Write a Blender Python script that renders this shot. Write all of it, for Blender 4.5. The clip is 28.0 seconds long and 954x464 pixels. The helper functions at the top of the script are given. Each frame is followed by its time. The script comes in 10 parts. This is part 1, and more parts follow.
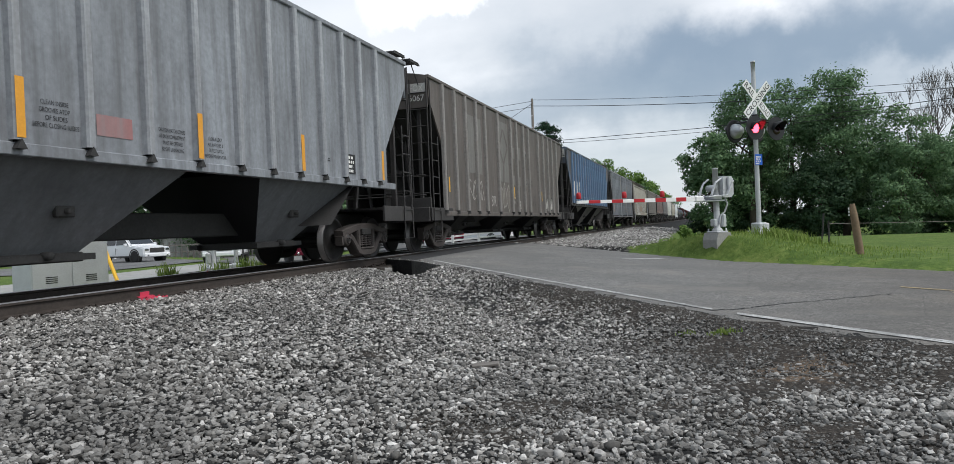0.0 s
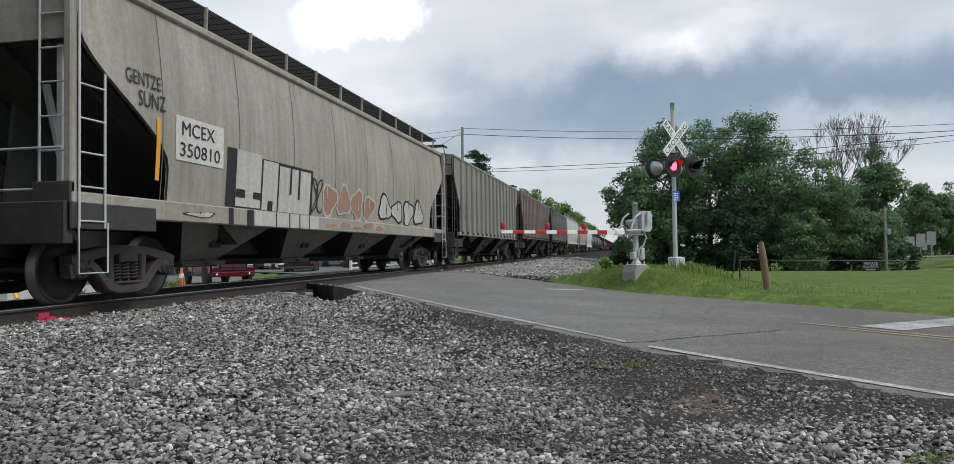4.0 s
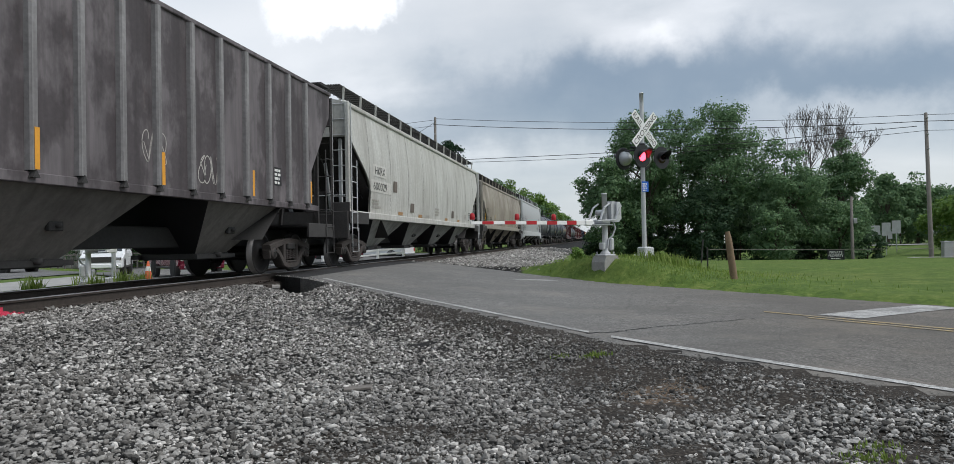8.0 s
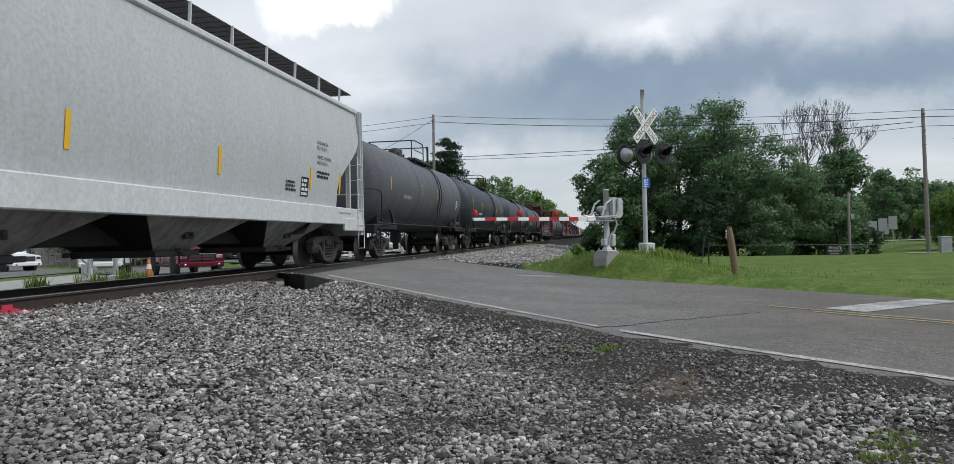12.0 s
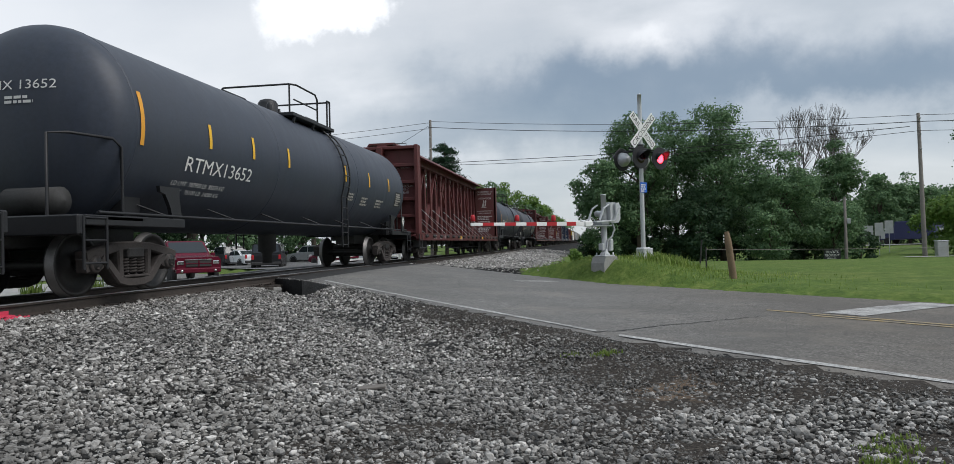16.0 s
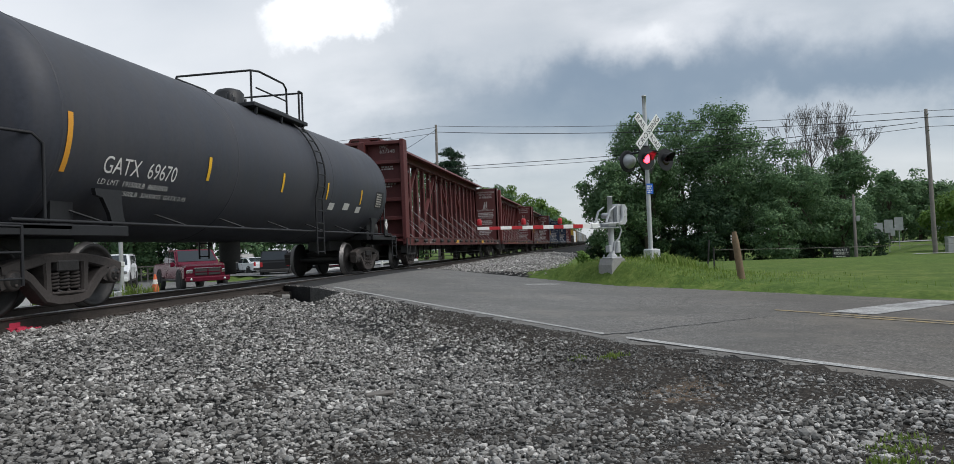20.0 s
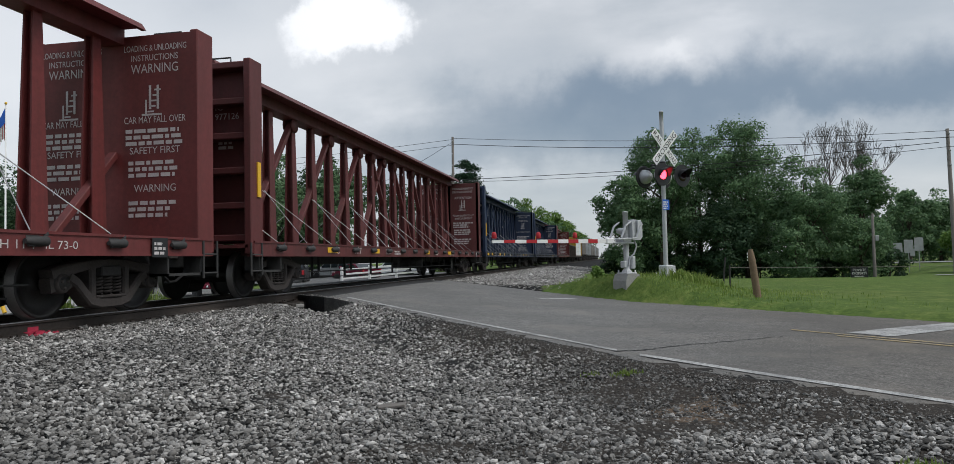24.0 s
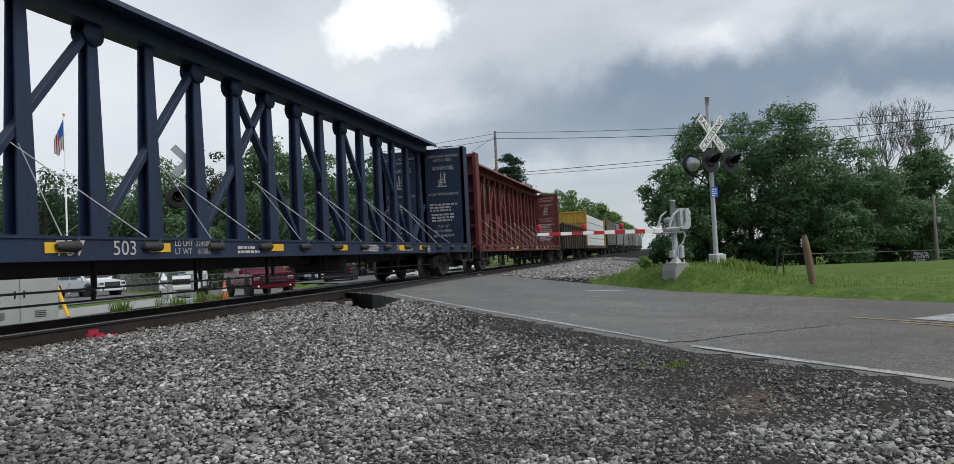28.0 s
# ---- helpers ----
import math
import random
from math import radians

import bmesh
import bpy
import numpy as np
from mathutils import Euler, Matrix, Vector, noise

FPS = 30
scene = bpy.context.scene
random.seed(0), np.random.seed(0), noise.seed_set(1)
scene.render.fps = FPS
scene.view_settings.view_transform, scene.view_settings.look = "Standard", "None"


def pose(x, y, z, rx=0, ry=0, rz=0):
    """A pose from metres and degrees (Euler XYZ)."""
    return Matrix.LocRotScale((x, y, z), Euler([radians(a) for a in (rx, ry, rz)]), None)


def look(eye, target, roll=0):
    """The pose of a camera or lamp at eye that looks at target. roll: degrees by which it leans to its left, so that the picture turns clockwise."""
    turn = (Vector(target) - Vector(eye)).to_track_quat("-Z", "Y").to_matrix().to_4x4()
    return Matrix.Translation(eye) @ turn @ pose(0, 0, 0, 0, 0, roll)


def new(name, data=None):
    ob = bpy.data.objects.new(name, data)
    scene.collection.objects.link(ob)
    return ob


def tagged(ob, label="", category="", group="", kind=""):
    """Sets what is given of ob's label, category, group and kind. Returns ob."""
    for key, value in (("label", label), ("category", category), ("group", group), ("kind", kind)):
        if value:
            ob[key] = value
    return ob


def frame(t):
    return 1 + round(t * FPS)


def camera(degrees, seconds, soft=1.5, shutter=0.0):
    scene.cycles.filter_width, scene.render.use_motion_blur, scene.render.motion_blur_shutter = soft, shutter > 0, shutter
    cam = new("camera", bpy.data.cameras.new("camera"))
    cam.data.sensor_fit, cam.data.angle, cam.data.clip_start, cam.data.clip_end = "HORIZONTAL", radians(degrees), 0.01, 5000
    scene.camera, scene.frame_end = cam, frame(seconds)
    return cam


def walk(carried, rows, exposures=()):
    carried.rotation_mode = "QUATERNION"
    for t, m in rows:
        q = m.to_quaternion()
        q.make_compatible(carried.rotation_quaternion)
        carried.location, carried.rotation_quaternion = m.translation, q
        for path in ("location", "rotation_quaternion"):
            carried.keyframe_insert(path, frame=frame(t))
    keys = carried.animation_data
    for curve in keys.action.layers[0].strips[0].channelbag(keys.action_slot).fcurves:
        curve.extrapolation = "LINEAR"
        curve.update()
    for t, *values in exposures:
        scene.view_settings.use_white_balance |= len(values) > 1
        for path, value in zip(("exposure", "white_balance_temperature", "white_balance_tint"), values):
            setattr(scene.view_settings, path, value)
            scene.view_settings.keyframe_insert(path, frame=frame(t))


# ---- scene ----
cam = camera(67.20, 28.0, 0.6)
PATH = [
    (0.0, pose(7.915, 0.026, 0.599, 89.59, 2.42, 17.33)),
    (0.5, pose(7.901, 0.007, 0.596, 89.49, 1.82, 15.53)),
    (1.0, pose(7.910, -0.014, 0.601, 89.63, 1.06, 13.98)),
    (1.5, pose(7.915, -0.004, 0.612, 90.17, 1.42, 13.48)),
    (2.0, pose(7.950, 0.032, 0.614, 90.47, 1.11, 14.56)),
    (2.5, pose(7.982, 0.039, 0.624, 90.54, 1.15, 15.55)),
    (3.0, pose(7.997, 0.027, 0.623, 90.81, 1.35, 15.20)),
    (3.5, pose(8.007, 0.025, 0.622, 91.20, 1.17, 13.51)),
    (4.0, pose(8.007, 0.010, 0.631, 91.51, 0.76, 11.59)),
    (4.5, pose(8.010, -0.005, 0.624, 91.84, 0.35, 10.27)),
    (6.5, pose(8.029, -0.034, 0.635, 91.83, 0.93, 7.88)),
    (7.0, pose(8.038, 0.020, 0.616, 91.02, 1.19, 7.17)),
    (7.5, pose(8.094, 0.081, 0.619, 90.36, 1.27, 8.19)),
    (8.0, pose(8.137, 0.080, 0.638, 90.73, 1.04, 9.63)),
    (8.5, pose(8.107, 0.018, 0.645, 91.38, 1.66, 9.90)),
    (9.0, pose(8.042, 0.001, 0.621, 90.83, 1.55, 9.78)),
    (9.5, pose(8.011, -0.055, 0.614, 90.28, 1.66, 9.46)),
    (10.0, pose(7.993, -0.018, 0.617, 90.06, 1.65, 8.79)),
    (10.5, pose(7.990, 0.010, 0.616, 90.48, 1.54, 8.98)),
    (11.0, pose(8.000, 0.000, 0.620, 90.92, 1.15, 9.28)),
    (11.5, pose(7.999, 0.002, 0.615, 90.70, 0.99, 9.33)),
    (12.0, pose(7.999, 0.003, 0.616, 90.52, 1.26, 9.35)),
    (12.5, pose(7.993, 0.009, 0.610, 90.37, 1.60, 9.38)),
    (14.5, pose(7.979, 0.006, 0.614, 90.96, 1.41, 8.73)),
    (15.0, pose(7.985, 0.000, 0.613, 91.13, 1.36, 8.57)),
    (15.5, pose(7.979, 0.017, 0.611, 91.04, 1.25, 8.67)),
    (16.0, pose(7.979, 0.021, 0.609, 90.95, 1.41, 9.11)),
    (16.5, pose(7.969, -0.016, 0.615, 90.81, 1.43, 9.13)),
    (17.0, pose(7.973, 0.007, 0.613, 90.65, 1.48, 9.01)),
    (17.5, pose(7.979, 0.016, 0.612, 90.72, 1.45, 9.37)),
    (18.0, pose(7.988, 0.027, 0.613, 91.00, 2.06, 9.73)),
    (18.5, pose(7.995, -0.012, 0.615, 91.05, 2.27, 9.60)),
    (19.0, pose(8.000, -0.031, 0.618, 90.94, 2.52, 9.25)),
    (19.5, pose(8.003, -0.014, 0.619, 91.14, 2.26, 9.07)),
    (20.0, pose(8.006, -0.004, 0.623, 91.25, 2.33, 9.74)),
    (20.5, pose(8.003, 0.011, 0.623, 91.30, 2.24, 10.95)),
    (21.0, pose(7.992, -0.005, 0.616, 91.48, 2.38, 11.64)),
    (21.5, pose(8.001, -0.028, 0.621, 91.12, 2.77, 12.31)),
    (23.5, pose(8.018, -0.013, 0.626, 91.99, 1.31, 11.25)),
    (24.0, pose(8.011, -0.014, 0.638, 92.26, 1.24, 10.89)),
    (24.5, pose(8.015, -0.027, 0.634, 92.47, 1.22, 11.06)),
    (25.0, pose(8.023, -0.031, 0.633, 92.57, 1.23, 11.50)),
    (25.5, pose(8.025, -0.037, 0.634, 92.08, 1.89, 11.36)),
    (26.0, pose(8.017, -0.036, 0.638, 92.10, 1.62, 11.42)),
    (26.5, pose(8.028, -0.032, 0.628, 92.19, 2.15, 11.83)),
    (27.0, pose(8.019, -0.016, 0.631, 92.00, 2.46, 11.93)),
    (27.5, pose(8.012, 0.027, 0.629, 91.94, 2.39, 12.97)),
    (28.0, pose(8.011, 0.039, 0.635, 91.93, 2.74, 14.56)),
]
walk(cam, PATH, [(t, e, 6400, 10) for t, e in ((0.0, 0.50), (2.0, 0.48), (4.5, 0.38), (9.0, 0.36), (14.0, 0.3), (22.0, 0.24), (24.5, 0.12), (27.0, 0.12), (28.0, 0.18))])


# ---- world, sun and exposure ----
world = bpy.data.worlds.new("world")
scene.world = world
world.use_nodes = True
SUN_DIR = Vector((0.60, -0.10, 0.79)).normalized()


def build_sky():
    nt = world.node_tree
    nt.nodes.clear()
    N, L = nt.nodes.new, nt.links.new
    out, bg = N("ShaderNodeOutputWorld"), N("ShaderNodeBackground")
    sky = N("ShaderNodeTexSky")
    sky.sky_type, sky.sun_disc = "NISHITA", False
    sky.sun_elevation = math.asin(SUN_DIR.z)
    sky.sun_rotation = math.atan2(SUN_DIR.x, SUN_DIR.y)
    sky.air_density, sky.dust_density = 1.0, 2.0
    tc = N("ShaderNodeTexCoord")
    sep = N("ShaderNodeSeparateXYZ")
    L(tc.outputs["Generated"], sep.inputs[0])
    # cloud layer: the direction meets a flat deck above
    up = N("ShaderNodeMath"); up.operation = "MAXIMUM"; up.inputs[1].default_value = 0.0
    L(sep.outputs["Z"], up.inputs[0])
    add = N("ShaderNodeMath"); add.operation = "ADD"; add.inputs[1].default_value = 0.36
    L(up.outputs[0], add.inputs[0])
    div = N("ShaderNodeVectorMath"); div.operation = "DIVIDE"
    comb = N("ShaderNodeCombineXYZ")
    for k in ("X", "Y", "Z"):
        L(add.outputs[0], comb.inputs[k])
    L(tc.outputs["Generated"], div.inputs[0]); L(comb.outputs[0], div.inputs[1])
    mp = N("ShaderNodeMapping"); mp.inputs["Scale"].default_value = (0.95, 1.5, 1.5); mp.inputs["Location"].default_value = (2.35, 0.4, 0.0)
    mp.inputs["Rotation"].default_value = (0, 0, 0.25)
    L(div.outputs[0], mp.inputs["Vector"])
    n1 = N("ShaderNodeTexNoise"); n1.inputs["Scale"].default_value = 1.25; n1.inputs["Detail"].default_value = 8; n1.inputs["Roughness"].default_value = 0.48; n1.inputs["Distortion"].default_value = 0.15
    n2 = N("ShaderNodeTexNoise"); n2.inputs["Scale"].default_value = 3.4; n2.inputs["Detail"].default_value = 6; n2.inputs["Roughness"].default_value = 0.55
    L(mp.outputs[0], n1.inputs["Vector"]); L(mp.outputs[0], n2.inputs["Vector"])
    mx = N("ShaderNodeMath"); mx.operation = "MULTIPLY_ADD"; mx.inputs[1].default_value = 0.30
    L(n2.outputs["Fac"], mx.inputs[0]); L(n1.outputs["Fac"], mx.inputs[2])
    ramp = N("ShaderNodeValToRGB")
    e = ramp.color_ramp.elements
    e[0].position, e[0].color = 0.46, (0.225, 0.27, 0.32, 1)
    e[1].position, e[1].color = 0.86, (0.70, 0.705, 0.715, 1)
    for p, c in ((0.56, (0.29, 0.335, 0.375)), (0.64, (0.36, 0.395, 0.425)), (0.72, (0.44, 0.465, 0.485)), (0.79, (0.55, 0.565, 0.58))):
        k = e.new(p); k.color = (*c, 1)
    L(mx.outputs[0], ramp.inputs[0])
    # paler band near the horizon
    hz = N("ShaderNodeMapRange"); hz.inputs["From Min"].default_value = 0.0; hz.inputs["From Max"].default_value = 0.16
    hz.inputs["To Min"].default_value = 0.85; hz.inputs["To Max"].default_value = 0.0
    L(sep.outputs["Z"], hz.inputs["Value"])
    m1 = N("ShaderNodeMixRGB"); m1.inputs[2].default_value = (0.50, 0.53, 0.55, 1)
    L(hz.outputs[0], m1.inputs[0]); L(ramp.outputs[0], m1.inputs[1])
    # thin places in the cloud, where the sun's white shows through
    col = m1.outputs[0]
    wob = N("ShaderNodeMixRGB"); wob.blend_type = "ADD"; wob.inputs[0].default_value = 0.15
    n3 = N("ShaderNodeTexNoise"); n3.inputs["Scale"].default_value = 7.0; n3.inputs["Detail"].default_value = 6; n3.inputs["Roughness"].default_value = 0.6
    L(tc.outputs["Generated"], n3.inputs["Vector"])
    L(tc.outputs["Generated"], wob.inputs[1]); L(n3.outputs["Color"], wob.inputs[2])
    DARK, PALE = (0.16, 0.208, 0.265), (0.52, 0.54, 0.56)
    for d, wide, amt, c, hard in (
            ((0.16, 0.965, 0.205), (0.13, 0.17, 0.8), 0.85, DARK, 0), ((0.36, 0.92, 0.19), (0.18, 0.17, 0.75), 0.9, DARK, 0), ((-0.03, 0.975, 0.212), (0.25, 0.24, 1.0), 0.8, DARK, 0),
            ((-0.20, 0.963, 0.158), (0.24, 0.24, 0.9), 0.6, DARK, 0), ((0.07, 0.985, 0.155), (0.24, 0.24, 1.1), 0.65, DARK, 0), ((0.26, 0.955, 0.146), (0.33, 0.3, 1.5), 0.5, PALE, 0), ((0.37, 0.92, 0.10), (0.3, 0.3, 1.0), 0.4, PALE, 0),
            ((-0.13, 0.945, 0.29), (0.3, 0.3, 0.6), 0.5, (0.56, 0.57, 0.58), 0), ((0.30, 0.92, 0.275), (0.2, 0.2, 0.7), 0.5, (0.40, 0.43, 0.455), 0), ((0.072, 0.96, 0.268), (0.4, 0.4, 1.0), 0.55, (0.60, 0.61, 0.62), 0),
            ((-0.36, 0.88, 0.31), (0.2, 0.4, 0.36), 0.6, (0.66, 0.665, 0.67), 0), ((-0.335, 0.89, 0.318), (0.42, 1.0, 0.95), 1.0, (1.0, 1.0, 1.0), 1), ((0.08, 0.96, 0.272), (1.3, 1.0, 2.6), 0.65, (0.78, 0.78, 0.78), 0),
            ((-0.72, 0.66, 0.26), (0.09, 0.09, 0.16), 0.85, (0.72, 0.725, 0.73), 0)):
        sc = N("ShaderNodeVectorMath"); sc.operation = "SUBTRACT"
        sc.inputs[1].default_value = tuple(q + 0.075 for q in d)
        L(wob.outputs[0], sc.inputs[0])
        ml = N("ShaderNodeVectorMath"); ml.operation = "MULTIPLY"; ml.inputs[1].default_value = wide
        L(sc.outputs[0], ml.inputs[0])
        ln = N("ShaderNodeVectorMath"); ln.operation = "LENGTH"
        L(ml.outputs[0], ln.inputs[0])
        mr = N("ShaderNodeMapRange"); mr.interpolation_type = "SMOOTHSTEP"
        mr.inputs["From Min"].default_value, mr.inputs["From Max"].default_value = (0.03, 0.048) if hard else (0.004, 0.062)
        mr.inputs["To Min"].default_value, mr.inputs["To Max"].default_value = amt, 0.0
        L(ln.outputs["Value"], mr.inputs["Value"])
        mm = N("ShaderNodeMixRGB"); mm.inputs[2].default_value = (*c, 1)
        L(mr.outputs[0], mm.inputs[0]); L(col, mm.inputs[1])
        col = mm.outputs[0]
    # an overcast sky grows brighter towards the zenith
    ze = N("ShaderNodeMapRange"); ze.inputs["From Min"].default_value = 0.34; ze.inputs["From Max"].default_value = 1.0
    ze.inputs["To Min"].default_value = 1.0; ze.inputs["To Max"].default_value = 1.5
    L(sep.outputs["Z"], ze.inputs["Value"])
    zm = N("ShaderNodeVectorMath"); zm.operation = "SCALE"
    L(col, zm.inputs[0]); L(ze.outputs[0], zm.inputs["Scale"])
    m2 = N("ShaderNodeMixRGB"); m2.inputs[0].default_value = 0.02
    L(zm.outputs[0], m2.inputs[1]); L(sky.outputs[0], m2.inputs[2])
    L(m2.outputs[0], bg.inputs["Color"])
    bg.inputs["Strength"].default_value = 1.0
    L(bg.outputs[0], out.inputs["Surface"])


build_sky()
sun = new("sun", bpy.data.lights.new("sun", "SUN"))
sun.data.energy, sun.data.angle, sun.data.color = 1.5, radians(36), (1.0, 0.975, 0.94)
sun.matrix_world = look(SUN_DIR * 200, (0, 0, 0))


# ---- geometry helpers ----
class Geo:
    """A pile of vertices and faces that becomes one mesh."""

    def __init__(self):
        self.v, self.f, self.s = [], [], []

    def add(self, verts, faces, smooth=False):
        k = len(self.v)
        self.v.extend(verts)
        self.f.extend([tuple(i + k for i in q) for q in faces])
        self.s.extend([smooth] * len(faces))
        return self

    def box(self, x0, x1, y0, y1, z0, z1, c=0.0):
        if c <= 0:
            v = [(x, y, z) for z in (z0, z1) for y in (y0, y1) for x in (x0, x1)]
            return self.add(v, [(0, 2, 3, 1), (4, 5, 7, 6), (0, 1, 5, 4), (2, 6, 7, 3), (0, 4, 6, 2), (1, 3, 7, 5)])
        return self.obox(((x0 + x1) / 2, (y0 + y1) / 2, (z0 + z1) / 2), (1, 0, 0), (0, 1, 0), (x1 - x0) / 2, (y1 - y0) / 2, (z1 - z0) / 2, c)

    def obox(self, o, a, b, ha, hb, hc, c=0.0):
        """A box round o along the axes a, b and their cross product, with chamfered edges."""
        o, a, b = Vector(o), Vector(a).normalized(), Vector(b).normalized()
        n = a.cross(b)
        if c <= 0:
            v = [tuple(o + a * sa * ha + b * sb * hb + n * sc * hc) for sc in (-1, 1) for sb in (-1, 1) for sa in (-1, 1)]
            return self.add(v, [(0, 2, 3, 1), (4, 5, 7, 6), (0, 1, 5, 4), (2, 6, 7, 3), (0, 4, 6, 2), (1, 3, 7, 5)])
        c = min(c, ha * 0.9, hb * 0.9, hc * 0.9)
        v, idx = [], {}
        for sc in (-1, 1):
            for sb in (-1, 1):
                for sa in (-1, 1):
                    for k in range(3):
                        p = [ha, hb, hc]
                        for j in range(3):
                            if j != k:
                                p[j] -= c
                        idx[sa, sb, sc, k] = len(v)
                        v.append(tuple(o + a * sa * p[0] + b * sb * p[1] + n * sc * p[2]))
        f = []
        for k in range(3):
            for s in (-1, 1):
                i, j = [(1, 2), (2, 0), (0, 1)][k]
                ring = []
                for si, sj in ((-1, -1), (1, -1), (1, 1), (-1, 1)):
                    q = [0, 0, 0]
                    q[k], q[i], q[j] = s, si, sj
                    ring.append(idx[(*q, k)])
                f.append(tuple(ring if s > 0 else ring[::-1]))
        for k in range(3):
            i, j = [(1, 2), (2, 0), (0, 1)][k]
            for si in (-1, 1):
                for sj in (-1, 1):
                    def g(sk, w):
                        q = [0, 0, 0]
                        q[k], q[i], q[j] = sk, si, sj
                        return idx[(*q, w)]
                    ring = [g(-1, i), g(1, i), g(1, j), g(-1, j)]
                    f.append(tuple(ring if si * sj < 0 else ring[::-1]))
        for sa in (-1, 1):
            for sb in (-1, 1):
                for sc in (-1, 1):
                    ring = [idx[sa, sb, sc, 0], idx[sa, sb, sc, 1], idx[sa, sb, sc, 2]]
                    f.append(tuple(ring if sa * sb * sc > 0 else ring[::-1]))
        return self.add(v, f)

    def bar(self, p0, p1, w, h=None, up=(0, 0, 1), c=0.0):
        """A square bar from p0 to p1."""
        p0, p1 = Vector(p0), Vector(p1)
        d = p1 - p0
        n = Vector(up)
        if abs(d.normalized().dot(n)) > 0.95:
            n = Vector((0, 1, 0)) if abs(d.normalized().y) < 0.9 else Vector((1, 0, 0))
        side = d.cross(n).normalized()
        return self.obox((p0 + p1) / 2, d, side, d.length / 2, w / 2, (h or w) / 2, c)

    def tube(self, pts, r, seg=8, closed=False, cap=True, smooth=True):
        """A round tube along points; r may be a list."""
        pts = [Vector(p) for p in pts]
        n = len(pts)
        rs = r if isinstance(r, (list, tuple)) else [r] * n
        v, f = [], []
        ref = None
        for i, p in enumerate(pts):
            a, b = pts[max(i - 1, 0)], pts[min(i + 1, n - 1)]
            if closed:
                a, b = pts[(i - 1) % n], pts[(i + 1) % n]
            d = (b - a).normalized()
            if ref is None:
                ref = Vector((0, 0, 1)) if abs(d.z) < 0.9 else Vector((1, 0, 0))
            s = d.cross(ref).normalized()
            t = s.cross(d).normalized()
            ref = t
            for k in range(seg):
                w = 2 * math.pi * k / seg
                v.append(tuple(p + (s * math.cos(w) + t * math.sin(w)) * rs[i]))
        for i in range(n if closed else n - 1):
            j = (i + 1) % n
            for k in range(seg):
                m = (k + 1) % seg
                f.append((i * seg + k, j * seg + k, j * seg + m, i * seg + m))
        self.add(v, f, smooth)
        if cap and not closed:
            self.add(v[:seg], [tuple(range(seg))])
            self.add(v[-seg:], [tuple(range(seg - 1, -1, -1))])
        return self

    def lathe(self, prof, axis="x", o=(0, 0, 0), seg=24, smooth=True):
        """Turns a profile of (along, radius) round an axis through o."""
        v, f = [], []
        for a, r in prof:
            for k in range(seg):
                w = 2 * math.pi * k / seg
                c, s = r * math.cos(w), r * math.sin(w)
                p = {"x": (a, c, s), "y": (s, a, c), "z": (c, s, a)}[axis]
                v.append((p[0] + o[0], p[1] + o[1], p[2] + o[2]))
        n = len(prof)
        for i in range(n - 1):
            for k in range(seg):
                m = (k + 1) % seg
                f.append((i * seg + k, i * seg + m, (i + 1) * seg + m, (i + 1) * seg + k))
        self.add(v, f, smooth)
        for i, rev in ((0, True), (n - 1, False)):
            if prof[i][1] > 1e-4:
                ring = tuple(i * seg + k for k in range(seg))
                self.add([v[q] for q in ring], [tuple(range(seg))[::-1] if rev else tuple(range(seg))])
        return self

    def prism(self, pts, axis, a, b):
        """A flat outline pushed from a to b along an axis. The outline gives the other two coordinates in x, y, z order."""
        def place(p, q):
            return {"x": (q, p[0], p[1]), "y": (p[0], q, p[1]), "z": (p[0], p[1], q)}[axis]
        n = len(pts)
        v = [place(p, a) for p in pts] + [place(p, b) for p in pts]
        f = [tuple(range(n))[::-1], tuple(range(n, 2 * n))] + [(i, (i + 1) % n, n + (i + 1) % n, n + i) for i in range(n)]
        return self.add(v, f)

    def sheet(self, rows, smooth=True):
        """A grid of points, rows of equal length."""
        m = len(rows[0])
        v = [tuple(p) for r in rows for p in r]
        f = [(i * m + j, i * m + j + 1, (i + 1) * m + j + 1, (i + 1) * m + j) for i in range(len(rows) - 1) for j in range(m - 1)]
        return self.add(v, f, smooth)

    def mesh(self, name):
        me = bpy.data.meshes.new(name)
        me.from_pydata(self.v, [], self.f)
        me.polygons.foreach_set("use_smooth", self.s)
        me.update()
        bm = bmesh.new()
        bm.from_mesh(me)
        bmesh.ops.recalc_face_normals(bm, faces=bm.faces)
        bm.to_mesh(me)
        bm.free()
        return me


def part(name, geo, material, parent=None, label="", at=None):
    """Links a pile of faces, or a mesh that is there already, as one object."""
    me = geo.mesh(name) if isinstance(geo, Geo) else geo
    if material is not None and not me.materials:
        me.materials.append(material)
    ob = new(name, me)
    if parent is not None:
        ob.parent = parent
    if at is not None:
        ob.matrix_local = at
    if label:
        ob["label"] = label
    return ob


def thing(name, label, category, m=None, group="", kind=""):
    ob = new(name)
    ob.empty_display_size = 0.2
    if m is not None:
        ob.matrix_world = m
    return tagged(ob, label, category, group, kind)


TEXTS = {}


